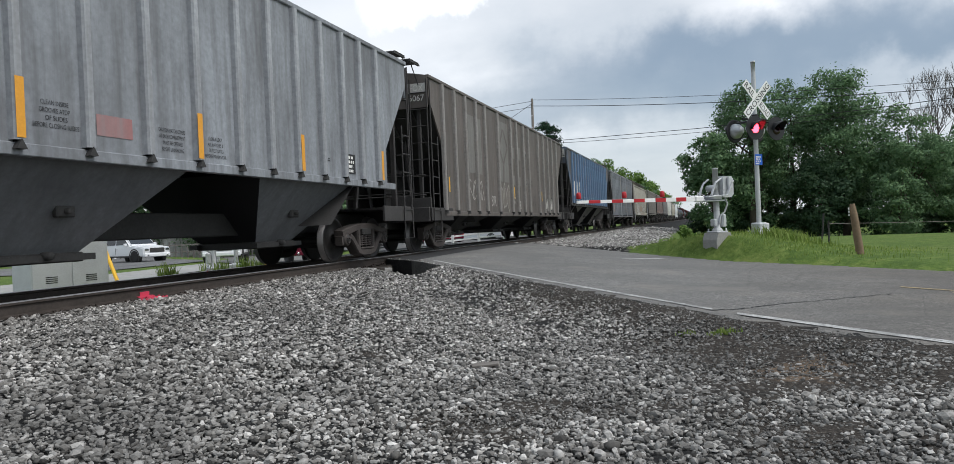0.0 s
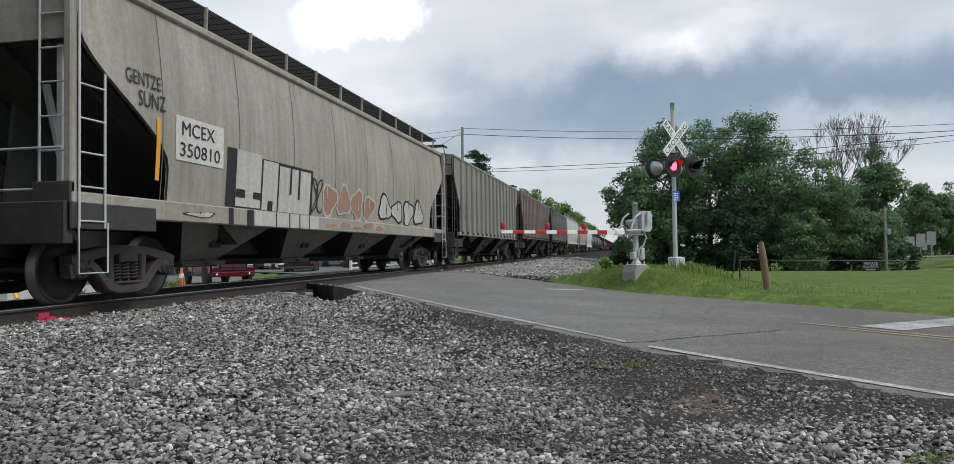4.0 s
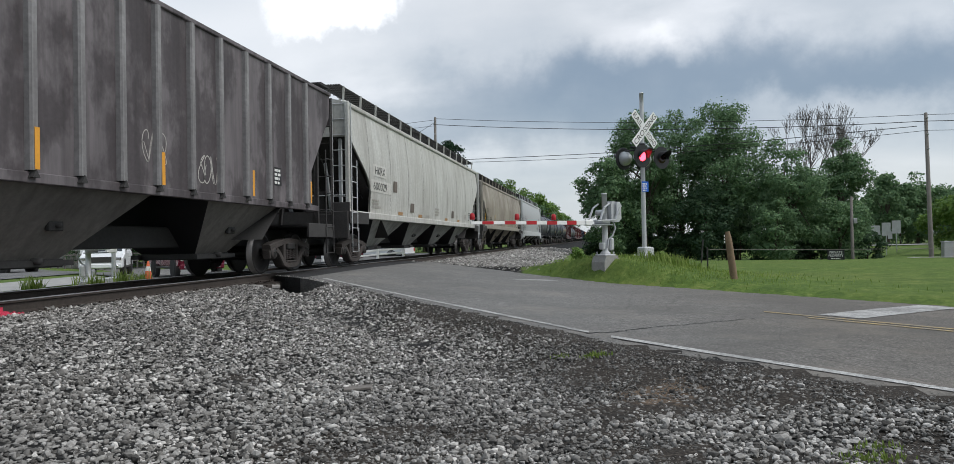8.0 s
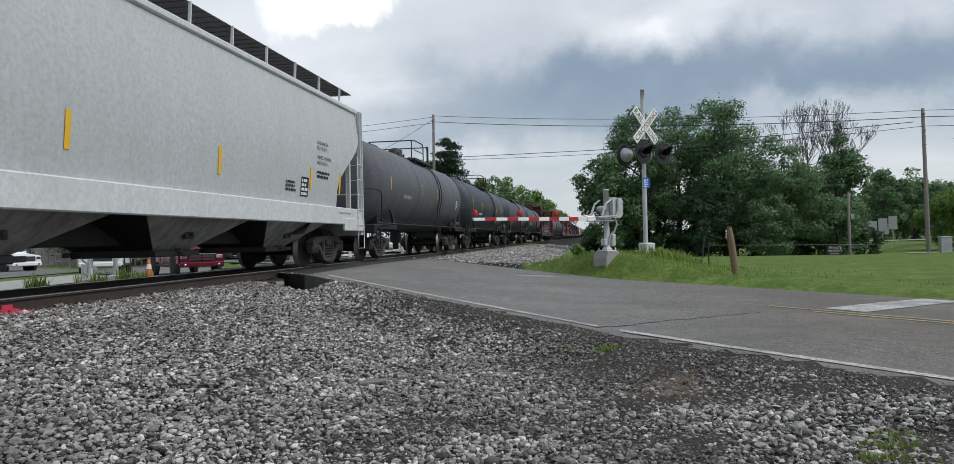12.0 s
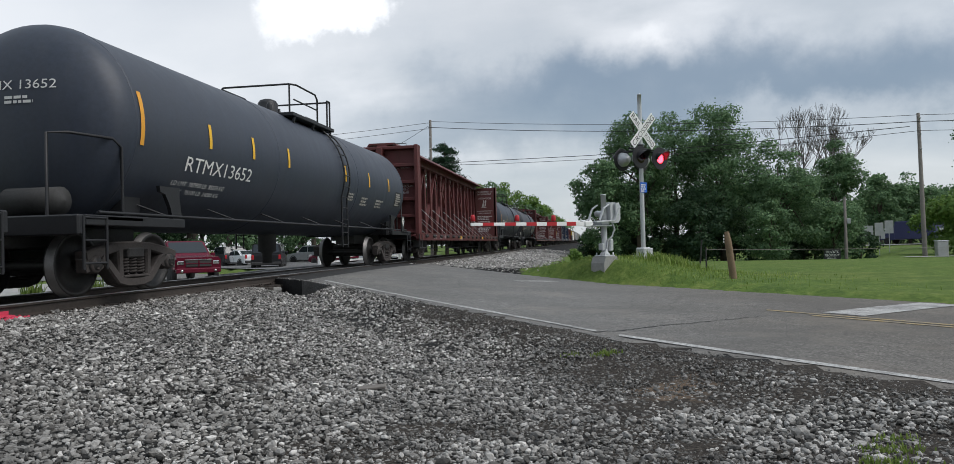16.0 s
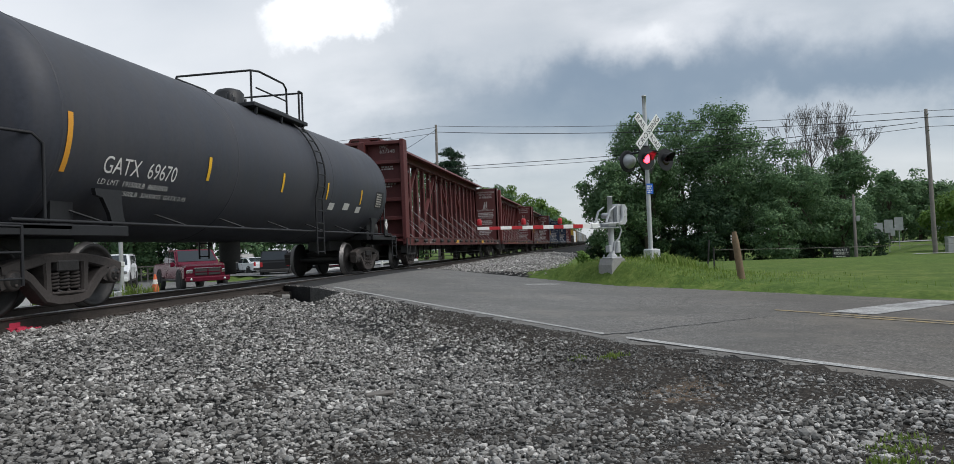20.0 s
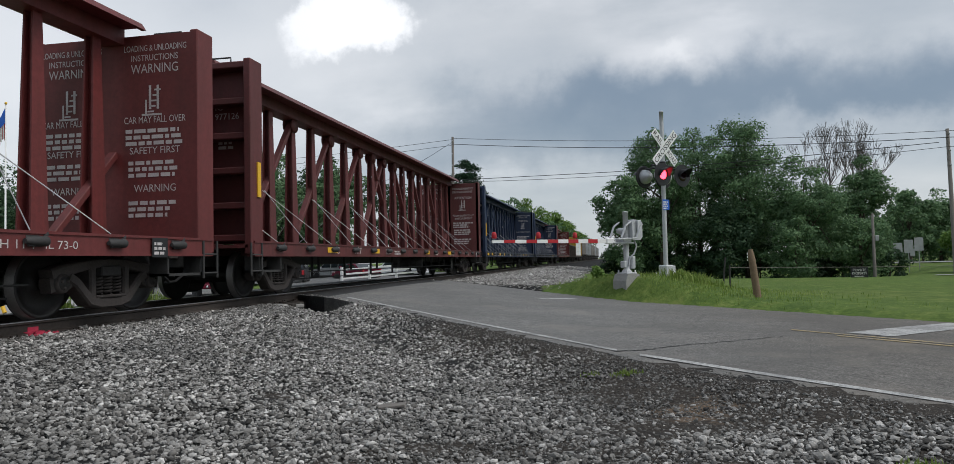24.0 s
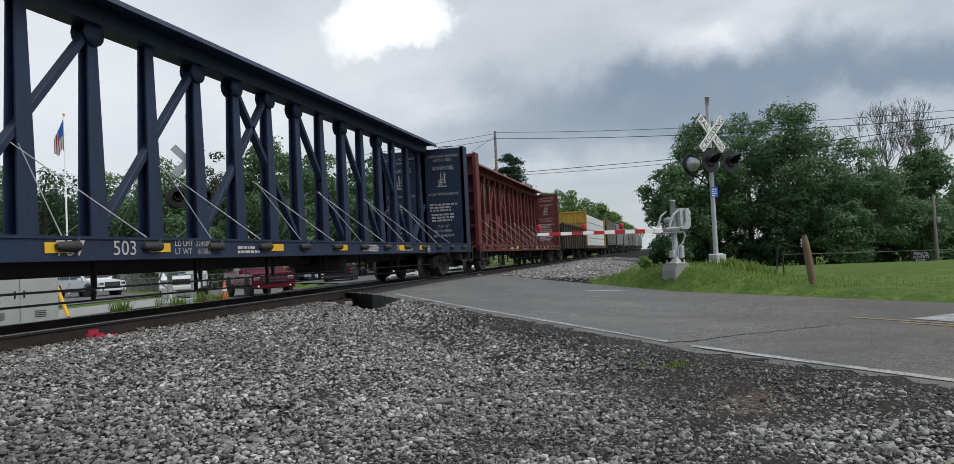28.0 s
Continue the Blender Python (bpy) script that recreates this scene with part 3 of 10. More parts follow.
def ground_material():
    m, nt, N, L, b = nodes_of("ground_surface")
    tc = N("ShaderNodeTexCoord").outputs["Object"]

    def attr(n):
        a = N("ShaderNodeAttribute")
        a.attribute_name = n
        return a.outputs["Fac"]
    # grass
    g1 = noise_node(N, L, tc, 9.0, 6, 0.7)
    g2 = noise_node(N, L, tc, 0.22, 4, 0.6)
    grass = ramp_node(N, L, g1, [(0.3, (0.045, 0.082, 0.016)), (0.52, (0.095, 0.15, 0.03)), (0.75, (0.19, 0.235, 0.075))])
    grass = mix_node(N, L, ramp_node(N, L, g2, [(0.42, (0, 0, 0)), (0.65, (0.5,) * 3)]), grass, (0.13, 0.158, 0.045))
    g3 = noise_node(N, L, tc, 1.7, 6, 0.72)
    grass = mix_node(N, L, ramp_node(N, L, g3, [(0.38, (0.7,) * 3), (0.56, (0, 0, 0))]), grass, (0.05, 0.088, 0.02))
    grass = mix_node(N, L, ramp_node(N, L, g3, [(0.55, (0, 0, 0)), (0.72, (0.6,) * 3)]), grass, (0.2, 0.21, 0.07))
    # gravel bed between the loose stones, coloured near-black to deepen the gaps' shade
    vo = N("ShaderNodeTexVoronoi")
    vo.inputs["Scale"].default_value = 21
    L(tc, vo.inputs["Vector"])
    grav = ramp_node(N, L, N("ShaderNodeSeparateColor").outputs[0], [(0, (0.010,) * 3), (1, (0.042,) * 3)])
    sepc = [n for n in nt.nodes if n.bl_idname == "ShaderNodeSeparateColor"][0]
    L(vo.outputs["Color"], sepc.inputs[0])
    # cell borders darkened too, shade painted between the pebbles
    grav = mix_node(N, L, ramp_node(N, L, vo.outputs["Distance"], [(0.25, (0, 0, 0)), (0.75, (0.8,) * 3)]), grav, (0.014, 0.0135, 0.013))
    soil = ramp_node(N, L, noise_node(N, L, tc, 38, 6, 0.75), [(0.35, (0.014, 0.0125, 0.011)), (0.55, (0.05, 0.043, 0.037)), (0.72, (0.13, 0.115, 0.10))])
    soil_f = N("ShaderNodeMath"); soil_f.operation = "MULTIPLY_ADD"
    L(noise_node(N, L, tc, 1.6, 5, 0.65), soil_f.inputs[0]); soil_f.inputs[1].default_value = 0.9
    L(attr("dirt"), soil_f.inputs[2])
    sf = ramp_node(N, L, soil_f.outputs[0], [(0.6, (0, 0, 0)), (0.85, (1, 1, 1))])
    # a bare brown stain in the gravel
    far = N("ShaderNodeVectorMath"); far.operation = "DISTANCE"
    L(tc, far.inputs[0]); far.inputs[1].default_value = (8.62, 5.9, -0.6)
    edge = N("ShaderNodeMath"); edge.operation = "MULTIPLY_ADD"
    L(noise_node(N, L, tc, 2.6, 6, 0.7), edge.inputs[0]); edge.inputs[1].default_value = 1.3
    L(far.outputs["Value"], edge.inputs[2])
    soil = mix_node(N, L, ramp_node(N, L, edge.outputs[0], [(0.8, (0.85,) * 3), (1.35, (0, 0, 0))]), soil, (0.16, 0.115, 0.08))
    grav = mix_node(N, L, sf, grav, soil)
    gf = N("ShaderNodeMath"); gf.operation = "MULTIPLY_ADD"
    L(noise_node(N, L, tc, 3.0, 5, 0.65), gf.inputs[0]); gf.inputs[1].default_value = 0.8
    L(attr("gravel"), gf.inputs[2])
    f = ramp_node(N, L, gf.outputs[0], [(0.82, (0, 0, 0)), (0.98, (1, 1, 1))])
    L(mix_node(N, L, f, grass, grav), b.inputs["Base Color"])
    b.inputs["Roughness"].default_value = 0.95
    b.inputs["Specular IOR Level"].default_value = 0.12
    bump_node(N, L, b, g1, 0.6, 0.04)
    return m


def build_ground():
    xs = axis_steps(-13, 20, 0.3, 1500)
    ys = axis_steps(-4, 32, 0.3, 1700)
    X, Y = np.meshgrid(xs, ys)
    Z = land_z(X, Y)
    near = (np.abs(X - 5) < 14) & (np.abs(Y - 10) < 18)
    rng = np.random.RandomState(3)
    Z = Z + np.where(near, rng.uniform(-0.012, 0.012, Z.shape), 0)
    v = np.stack([X.ravel(), Y.ravel(), Z.ravel()], 1)
    nx, ny = len(xs), len(ys)
    i = np.arange((ny - 1) * nx).reshape(ny - 1, nx)[:, :-1].ravel()
    f = np.stack([i, i + 1, i + nx + 1, i + nx], 1)
    me = bpy.data.meshes.new("ground")
    me.from_pydata(v.tolist(), [], f.tolist())
    me.polygons.foreach_set("use_smooth", [True] * len(me.polygons))
    gr, di = ground_masks(X.ravel(), Y.ravel())
    for name, a in (("gravel", gr), ("dirt", di)):
        at = me.attributes.new(name, "FLOAT", "POINT")
        at.data.foreach_set("value", a.astype(np.float32))
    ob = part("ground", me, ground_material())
    tagged(ob, "grass lawn and grey gravel ground beside a railway", "ground", kind="structure")


def asphalt(name, base, crack=0.5, worn=None):
    m, nt, N, L, b = nodes_of(name)
    tc = N("ShaderNodeTexCoord").outputs["Object"]
    f = noise_node(N, L, tc, 34, 8, 0.8)
    br = noise_node(N, L, tc, 0.5, 4, 0.6)
    st = noise_node(N, L, tc, 0.9, 5, 0.6, (1, 1, 1))
    c = ramp_node(N, L, f, [(0.36, tuple(x * 0.35 for x in base)), (0.52, base), (0.68, tuple(x * 2.0 for x in base))])
    md = noise_node(N, L, tc, 7, 5, 0.75)
    c = mix_node(N, L, 0.7, c, ramp_node(N, L, md, [(0.35, (0.66,) * 3), (0.68, (1.25,) * 3)]), "MULTIPLY")
    c = mix_node(N, L, ramp_node(N, L, br, [(0.42, (0, 0, 0)), (0.62, (0.6,) * 3)]), c, tuple(x * 0.66 for x in base))
    c = mix_node(N, L, ramp_node(N, L, st, [(0.52, (0, 0, 0)), (0.7, (0.5,) * 3)]), c, (base[0] * 1.38, base[1] * 1.3, base[2] * 1.2))
    if worn:
        # a browner, older surface further along the road
        sp = N("ShaderNodeSeparateXYZ")
        L(tc, sp.inputs[0])
        ad = N("ShaderNodeMath"); ad.operation = "MULTIPLY_ADD"; ad.inputs[1].default_value = 3.0
        L(noise_node(N, L, tc, 0.7, 5, 0.6), ad.inputs[0]); L(sp.outputs["X"], ad.inputs[2])
        mr = N("ShaderNodeMapRange"); mr.inputs["From Min"].default_value = 9.0; mr.inputs["From Max"].default_value = 13.0; mr.inputs["To Max"].default_value = 0.75
        L(ad.outputs[0], mr.inputs["Value"])
        c = mix_node(N, L, mr.outputs[0], c, mix_node(N, L, 1.0, c, worn, "MULTIPLY"))
    vo = N("ShaderNodeTexVoronoi")
    vo.feature = "DISTANCE_TO_EDGE"
    vo.inputs["Scale"].default_value = 0.42
    mp = N("ShaderNodeMixRGB")
    mp.inputs[0].default_value = 0.12
    L(tc, mp.inputs[1])
    nz = N("ShaderNodeTexNoise")
    nz.inputs["Scale"].default_value = 1.8
    nz.inputs["Detail"].default_value = 5
    L(tc, nz.inputs["Vector"])
    L(nz.outputs["Color"], mp.inputs[2])
    L(mp.outputs[0], vo.inputs["Vector"])
    c = mix_node(N, L, ramp_node(N, L, vo.outputs["Distance"], [(0.0, (crack,) * 3), (0.0035, (0, 0, 0))]), c, tuple(x * 0.3 for x in base))
    L(c, b.inputs["Base Color"])
    b.inputs["Roughness"].default_value = 0.85
    b.inputs["Specular IOR Level"].default_value = 0.25
    bump_node(N, L, b, f, 0.4, 0.006)
    return m


def road_point(x, rn, dz=0.0):
    return (x, (rn - RX * x) / RY, float(road_z(x)) + dz)


def build_road():
    mat = asphalt("road_asphalt", (0.172, 0.168, 0.160), 0.4, (0.74, 0.68, 0.62))
    dark = asphalt("crossing_asphalt", (0.042, 0.042, 0.043), 0.2)
    road = thing("road", "grey worn two-lane asphalt road crossing the railway", "road", kind="structure")
    rnd = random.Random(5)

    def strip(x0, x1, n, a, c_, m, nm, depth=0.4, jags=0.05):
        g = Geo()
        xs = np.linspace(x0, x1, n)
        cols = 14
        rows = []
        for x in xs:
            row = []
            for k in range(cols + 1):
                rn = a + (c_ - a) * k / cols
                jag = rnd.uniform(-jags, jags) if k in (0, cols) else 0
                crown = 0.035 * (1 - ((rn - R_MID) / 3.8) ** 2)
                row.append(road_point(x, rn + jag, crown - 0.035))
            rows.append(row)
        g.sheet(rows)
        for side in (0, -1):
            g.sheet([[r[side] for r in rows], [(r[side][0], r[side][1], r[side][2] - depth) for r in rows]], False)
        for r in (rows[0], rows[-1]):
            g.sheet([r, [(p[0], p[1], p[2] - depth) for p in r]], False)
        return part(nm, g, m, road)
    strip(2.0, 3.4, 8, R_NEAR - 0.1, R_FAR, mat, "pavement", 0.5, 0.012)
    strip(3.4, 9.4, 30, R_NEAR, R_FAR, mat, "pavement")
    strip(9.4, 14, 22, R_NEAR, R_FAR, mat, "pavement")
    strip(14.0, 160, 60, R_NEAR, R_FAR, mat, "pavement")
    strip(-2.0, -16, 40, R_NEAR - 0.5, R_FAR + 0.6, mat, "pavement")
    strip(-16.0, -220, 60, R_NEAR - 0.5, R_FAR + 0.6, mat, "pavement")
    for x0, x1 in ((0.80, 1.99), (-0.60, 0.60), (-1.99, -0.80)):
        strip(x0, x1, 8, R_NEAR - (0.35 if x0 < 0 else 0.05), R_FAR + 0.3, dark, "crossing_panel", 0.3 if x0 < 0 else 0.5, 0.012)

    def stripe(name, x0, x1, rn, w, m, n=24, wob=0.012):
        g = Geo()
        rows = []
        for x in np.linspace(x0, x1, n):
            crown = 0.035 * (1 - ((rn - R_MID) / 3.8) ** 2) - 0.035
            rows.append([road_point(x, rn + s * w / 2 + rnd.uniform(-wob, wob), crown + 0.006) for s in (-1, 1)])
        g.sheet(rows)
        return part(name, g, m, road)
    wl = worn_line("edge_line_white", (0.46, 0.455, 0.44))
    yl = worn_line("centre_line_yellow", (0.36, 0.26, 0.10))
    stripe("edge_line", 2.5, 8.0, R_NEAR + 0.28, 0.11, wl)
    stripe("edge_line", 8.25, 60, R_NEAR + 0.28, 0.13, wl, 70)
    stripe("centre_line", 10.9, 60, R_MID - 0.12, 0.10, yl, 60)
    stripe("centre_line", 10.5, 60, R_MID + 0.12, 0.10, yl, 60)
    # the long ragged crack where the newer surface begins
    g = Geo()
    rows = []
    for t in np.linspace(0, 1, 40):
        x, y = 8.0 + 2.3 * t + rnd.uniform(-0.03, 0.03), 8.45 + 2.1 * t - 0.25 * t * t + rnd.uniform(-0.04, 0.04)
        w = 0.026 * (1 - 0.6 * t) * rnd.uniform(0.4, 1.3)
        rn = RX * x + RY * y
        z = float(road_z(x)) + 0.035 * (1 - ((rn - R_MID) / 3.8) ** 2) - 0.031
        rows.append([(x - w * RY, y + w * RX, z), (x + w * RY, y - w * RX, z)])
    g.sheet(rows)
    part("crack", g, dark, road, "long dark crack in the asphalt")
    # stop bar across the far lane, and a short remnant of another
    for s0, s1, x0, w in ((R_MID + 0.35, R_FAR - 0.25, 11.15, 0.62), (R_MID + 1.1, R_MID + 2.3, 6.1, 0.3)):
        g = Geo()
        rows = []
        for rn in np.linspace(s0, s1, 12):
            xa = x0 + RX * (rn - s0)
            crown = 0.035 * (1 - ((rn - R_MID) / 3.8) ** 2) - 0.035
            rows.append([road_point(xa + q * RY + rnd.uniform(-0.012, 0.012), rn, crown + 0.007) for q in (0, w)])
        g.sheet(rows)
        part("stop_bar", g, wl, road)


def worn_line(name, col):
    m, nt, N, L, b = nodes_of(name)
    tc = N("ShaderNodeTexCoord").outputs["Object"]
    f = noise_node(N, L, tc, 26, 6, 0.75)
    f2 = noise_node(N, L, tc, 2.2, 4, 0.6)
    c = mix_node(N, L, ramp_node(N, L, f, [(0.46, (0, 0, 0)), (0.60, (0.9,) * 3)]), col, (0.14, 0.137, 0.132))
    c = mix_node(N, L, ramp_node(N, L, f2, [(0.45, (0, 0, 0)), (0.62, (0.75,) * 3)]), c, (0.15, 0.146, 0.14))
    L(c, b.inputs["Base Color"])
    b.inputs["Roughness"].default_value = 0.8
    return m


def build_track():
    track = thing("railway_track", "rusty steel railway track on wooden ties in ballast", "railway track", kind="structure")
    prof = [(-0.075, -0.172), (0.075, -0.172), (0.075, -0.160), (0.012, -0.140), (0.010, -0.046), (0.036, -0.036), (0.037, -0.010), (-0.037, -0.010), (-0.036, -0.036), (-0.010, -0.046), (-0.012, -0.140), (-0.075, -0.160)]
    cap = [(-0.037, -0.010), (0.037, -0.010), (0.034, -0.002), (0.024, 0.0), (-0.024, 0.0), (-0.034, -0.002)]
    for s in (-1, 1):
        o = s * 0.7545
        g = Geo()
        g.prism([(o + a, b) for a, b in prof], "y", -60, 900)
        r = part("rail", g, MAT["rail"], track)
        g = Geo()
        g.prism([(o + a, b) for a, b in cap], "y", -60, 900)
        part("rail_head", g, MAT["rail_top"], r, "polished running surface")
    rnd = random.Random(2)
    tie = Geo().box(-1.3, 1.3, -0.11, 0.11, -0.37, -0.188, 0.015).mesh("tie")
    plate = Geo().box(-0.16, 0.16, -0.09, 0.09, -0.19, -0.168, 0.004)
    for a in (-0.12, 0.12):
        plate.box(a - 0.012, a + 0.012, -0.06, -0.035, -0.17, -0.145).box(a - 0.012, a + 0.012, 0.035, 0.06, -0.17, -0.145)
    plate = plate.mesh("tie_plate")
    for k in range(120):
        y = -4 + k * 0.52
        q = part("tie", tie, MAT["tie"], track, at=pose(rnd.uniform(-0.04, 0.04), y + rnd.uniform(-0.03, 0.03), 0, 0, 0, rnd.uniform(-1, 1)))
        for s in (-1, 1):
            if y < 34:
                part("tie_plate", plate, MAT["rail"], q, at=pose(s * 0.7545, 0, 0))
    g = Geo()
    for k in range(60):
        a, b = rnd.gauss(7.86, 0.10), rnd.uniform(0, 1)
        q = rnd.uniform(0.018, 0.03)
        g.lathe([(-q, 0.0), (-q * 0.5, q), (q * 0.5, q * 0.9), (q, 0.0)], "z", (0.845 + 0.17 * b, a, -0.155 - 0.045 * b), 5, False)
    g.box(0.7675, 0.7705, 7.78, 7.95, -0.135, -0.08)
    g.prism([(0.768, -0.138), (0.828, -0.157), (0.828, -0.153), (0.768, -0.134)], "y", 7.72, 8.0)
    part("paint_mark", g, MAT["pink"], track, "pink spray-paint mark on rail and stones")


def stone_shapes(n, seed):
    """Angular pebble outlines: a few jittered icosahedra."""
    p = (1 + 5 ** 0.5) / 2
    ico = np.array([(-1, p, 0), (1, p, 0), (-1, -p, 0), (1, -p, 0), (0, -1, p), (0, 1, p), (0, -1, -p), (0, 1, -p), (p, 0, -1), (p, 0, 1), (-p, 0, -1), (-p, 0, 1)], float) / 1.9
    fc = np.array([(0, 11, 5), (0, 5, 1), (0, 1, 7), (0, 7, 10), (0, 10, 11), (1, 5, 9), (5, 11, 4), (11, 10, 2), (10, 7, 6), (7, 1, 8), (3, 9, 4), (3, 4, 2), (3, 2, 6), (3, 6, 8), (3, 8, 9), (4, 9, 5), (2, 4, 11), (6, 2, 10), (8, 6, 7), (9, 8, 1)])
    r = np.random.RandomState(seed)
    return [ico * r.uniform(0.6, 1.28, (12, 1)) * r.uniform(0.6, 1.3, (1, 3)) for _ in range(n)], fc


def build_ballast():
    shapes, fc = stone_shapes(16, 11)
    shapes = [q * np.array([1.08, 0.95, 0.74]) for q in shapes]
    r = np.random.RandomState(7)
    n = 560000
    x, y = r.uniform(0.84, 14, n), r.uniform(1.2, 16, n)
    rn = RX * x + RY * y
    d = np.hypot(x - 8, y)
    az = np.degrees(np.arctan2(-(x - 8), y))
    keep = (rn < R_NEAR + 0.1 - 0.35 * r.uniform(0, 1, n) ** 2) & (az > -31) & (az < 56) & (d > 3.0)
    keep &= ~((x > 0.9) & (x < 3.0) & (rn > 10.75) & (r.uniform(0, 1, n) < 0.55))
    keep &= r.uniform(0, 1, n) < np.clip(0.86 - 0.05 * d, 0.30, 0.6)
    x, y = x[keep], y[keep]
    n = len(x)
    gr, di = ground_masks(x, y)
    patchy = np.array([noise.noise((a * 1.3, b * 1.3, 3.1)) + 0.7 * noise.noise((a * 4.1, b * 4.1, 1.7)) for a, b in zip(x, y)])
    soil = np.clip(di + patchy * 0.62 - 0.06, 0, 1)
    keep = r.uniform(0, 1, n) > np.clip((soil - 0.2) * 0.9, 0, 0.52)
    x, y, soil = x[keep], y[keep], soil[keep]
    n = len(x)
    size = np.clip(r.lognormal(math.log(0.0160), 0.29, n), 0.007, 0.036) * np.clip(0.84 + 0.033 * np.hypot(x - 8, y), 1.0, 1.3) * (1 - 0.58 * np.clip(soil * 1.15, 0, 1) * r.uniform(0.0, 1, n))
    rn = RX * x + RY * y
    size = np.where(rn > R_NEAR - 0.25, size * 0.6, size)
    z = np.where(rn > R_NEAR - 0.08, np.maximum(land_z(x, y), road_z(x) - 0.035), land_z(x, y)) + size * r.uniform(-0.25, 0.95, n) * (1 - 0.5 * soil)
    bed = thing("ballast_bed", "loose grey crushed-stone ballast on the ground beside the rails", "gravel", kind="structure")
    is_single = np.zeros(n, bool)
    single = np.argsort(np.hypot(x - 7.3, y - 4.2))[:300]
    is_single[single] = True
    ang = r.uniform(0, 2 * math.pi, n)
    tilt = r.uniform(-0.5, 0.5, (n, 2))
    shape = r.randint(0, 12, n)
    octa = np.array([(1, 0, 0), (0, 1, 0), (-1, 0, 0), (0, -1, 0), (0.2, 0.1, 0.9), (0, 0, -0.9)])
    fo = np.array([(0, 1, 4), (1, 2, 4), (2, 3, 4), (3, 0, 4), (1, 0, 5), (2, 1, 5), (3, 2, 5), (0, 3, 5)])
    rough = [octa * r.uniform(0.6, 1.3, (6, 1)) * r.uniform(0.7, 1.25, (1, 3)) + r.uniform(-0.18, 0.18, (6, 3)) for _ in range(12)]
    rough = [q * np.array([1.05, 1.0, 0.85]) for q in rough]
    close = (np.hypot(x - 8, y) < 6.6)
    for solid, faces, which in ((shapes, fc, close & ~is_single), (rough, fo, ~close & ~is_single)):
        m = np.where(which)[0]
        nv = len(solid[0])
        p = np.stack(solid)[shape[m]] * size[m][:, None, None]
        c, sn = np.cos(tilt[m, 0])[:, None], np.sin(tilt[m, 0])[:, None]
        p = np.stack([p[..., 0], p[..., 1] * c - p[..., 2] * sn, p[..., 1] * sn + p[..., 2] * c], -1)
        c, sn = np.cos(ang[m])[:, None], np.sin(ang[m])[:, None]
        p = np.stack([p[..., 0] * c - p[..., 1] * sn, p[..., 0] * sn + p[..., 1] * c, p[..., 2]], -1)
        p += np.stack([x, y, z], 1)[m][:, None]
        k = len(m)
        f = (faces[None] + (np.arange(k) * nv)[:, None, None]).reshape(-1, 3)
        me = bpy.data.meshes.new("stones")
        me.vertices.add(k * nv)
        me.vertices.foreach_set("co", p.astype(np.float32).ravel())
        me.loops.add(len(f) * 3)
        me.loops.foreach_set("vertex_index", f.astype(np.int32).ravel())
        me.polygons.add(len(f))
        me.polygons.foreach_set("loop_start", np.arange(0, len(f) * 3, 3, dtype=np.int32))
        me.polygons.foreach_set("use_smooth", np.repeat(r.uniform(0, 1, k) < (0.12 if nv == 12 else 0.0), len(faces)))
        me.update(calc_edges=True)
        at = me.attributes.new("soot", "FLOAT", "POINT")
        at.data.foreach_set("value", np.repeat(np.clip(soil[m] * 1.1 - 0.15, 0, 1) * r.uniform(0.0, 1, len(m)), nv).astype(np.float32))
        ob = part("stones", me, MAT["stone"], bed)
        ob["kind"] = "stuff"
    # fine grit on the worn soil
    k = 260000
    gx, gy = r.uniform(4.0, 12.5, k), r.uniform(3.2, 11.5, k)
    az = np.degrees(np.arctan2(-(gx - 8), gy))
    gd = ground_masks(gx, gy)[1]
    m = (RX * gx + RY * gy < R_NEAR - 0.02) & (az > -31) & (r.uniform(0, 1, k) < np.clip(gd * 0.9 - 0.1, 0, 0.75) * np.clip(1.4 - np.hypot(gx - 8, gy) / 8, 0.2, 1))
    gx, gy = gx[m], gy[m]
    k = len(gx)
    gs = np.clip(r.lognormal(math.log(0.0052), 0.4, k), 0.003, 0.013)
    p = np.stack(rough)[r.randint(0, 12, k)] * gs[:, None, None] + np.stack([gx, gy, land_z(gx, gy) + gs * 0.5], 1)[:, None]
    f = (fo[None] + (np.arange(k) * 6)[:, None, None]).reshape(-1, 3)
    me = bpy.data.meshes.new("grit")
    me.from_pydata(p.reshape(-1, 3).tolist(), [], f.tolist())
    me.polygons.foreach_set("use_smooth", [False] * len(f))
    at = me.attributes.new("soot", "FLOAT", "POINT")
    at.data.foreach_set("value", np.repeat(r.uniform(0.0, 0.8, k), 6).astype(np.float32))
    ob = part("grit", me, MAT["stone"], bed)
    ob["kind"] = "stuff"
    one = stone_object_mat()
    meshes = []
    for s in shapes:
        m = bpy.data.meshes.new("stone")
        m.from_pydata((s * 0.03).tolist(), [], fc.tolist())
        m.polygons.foreach_set("use_smooth", [False] * len(fc))
        m.materials.append(one)
        meshes.append(m)
    for j in single:
        q = new("stone", meshes[shape[j]])
        q.parent = bed
        q.matrix_local = Matrix.LocRotScale((x[j], y[j], z[j]), Euler((tilt[j, 0], 0, ang[j])), (size[j] / 0.03,) * 3)
    # thinner stones all round, to the road and the rails
    n = 130000
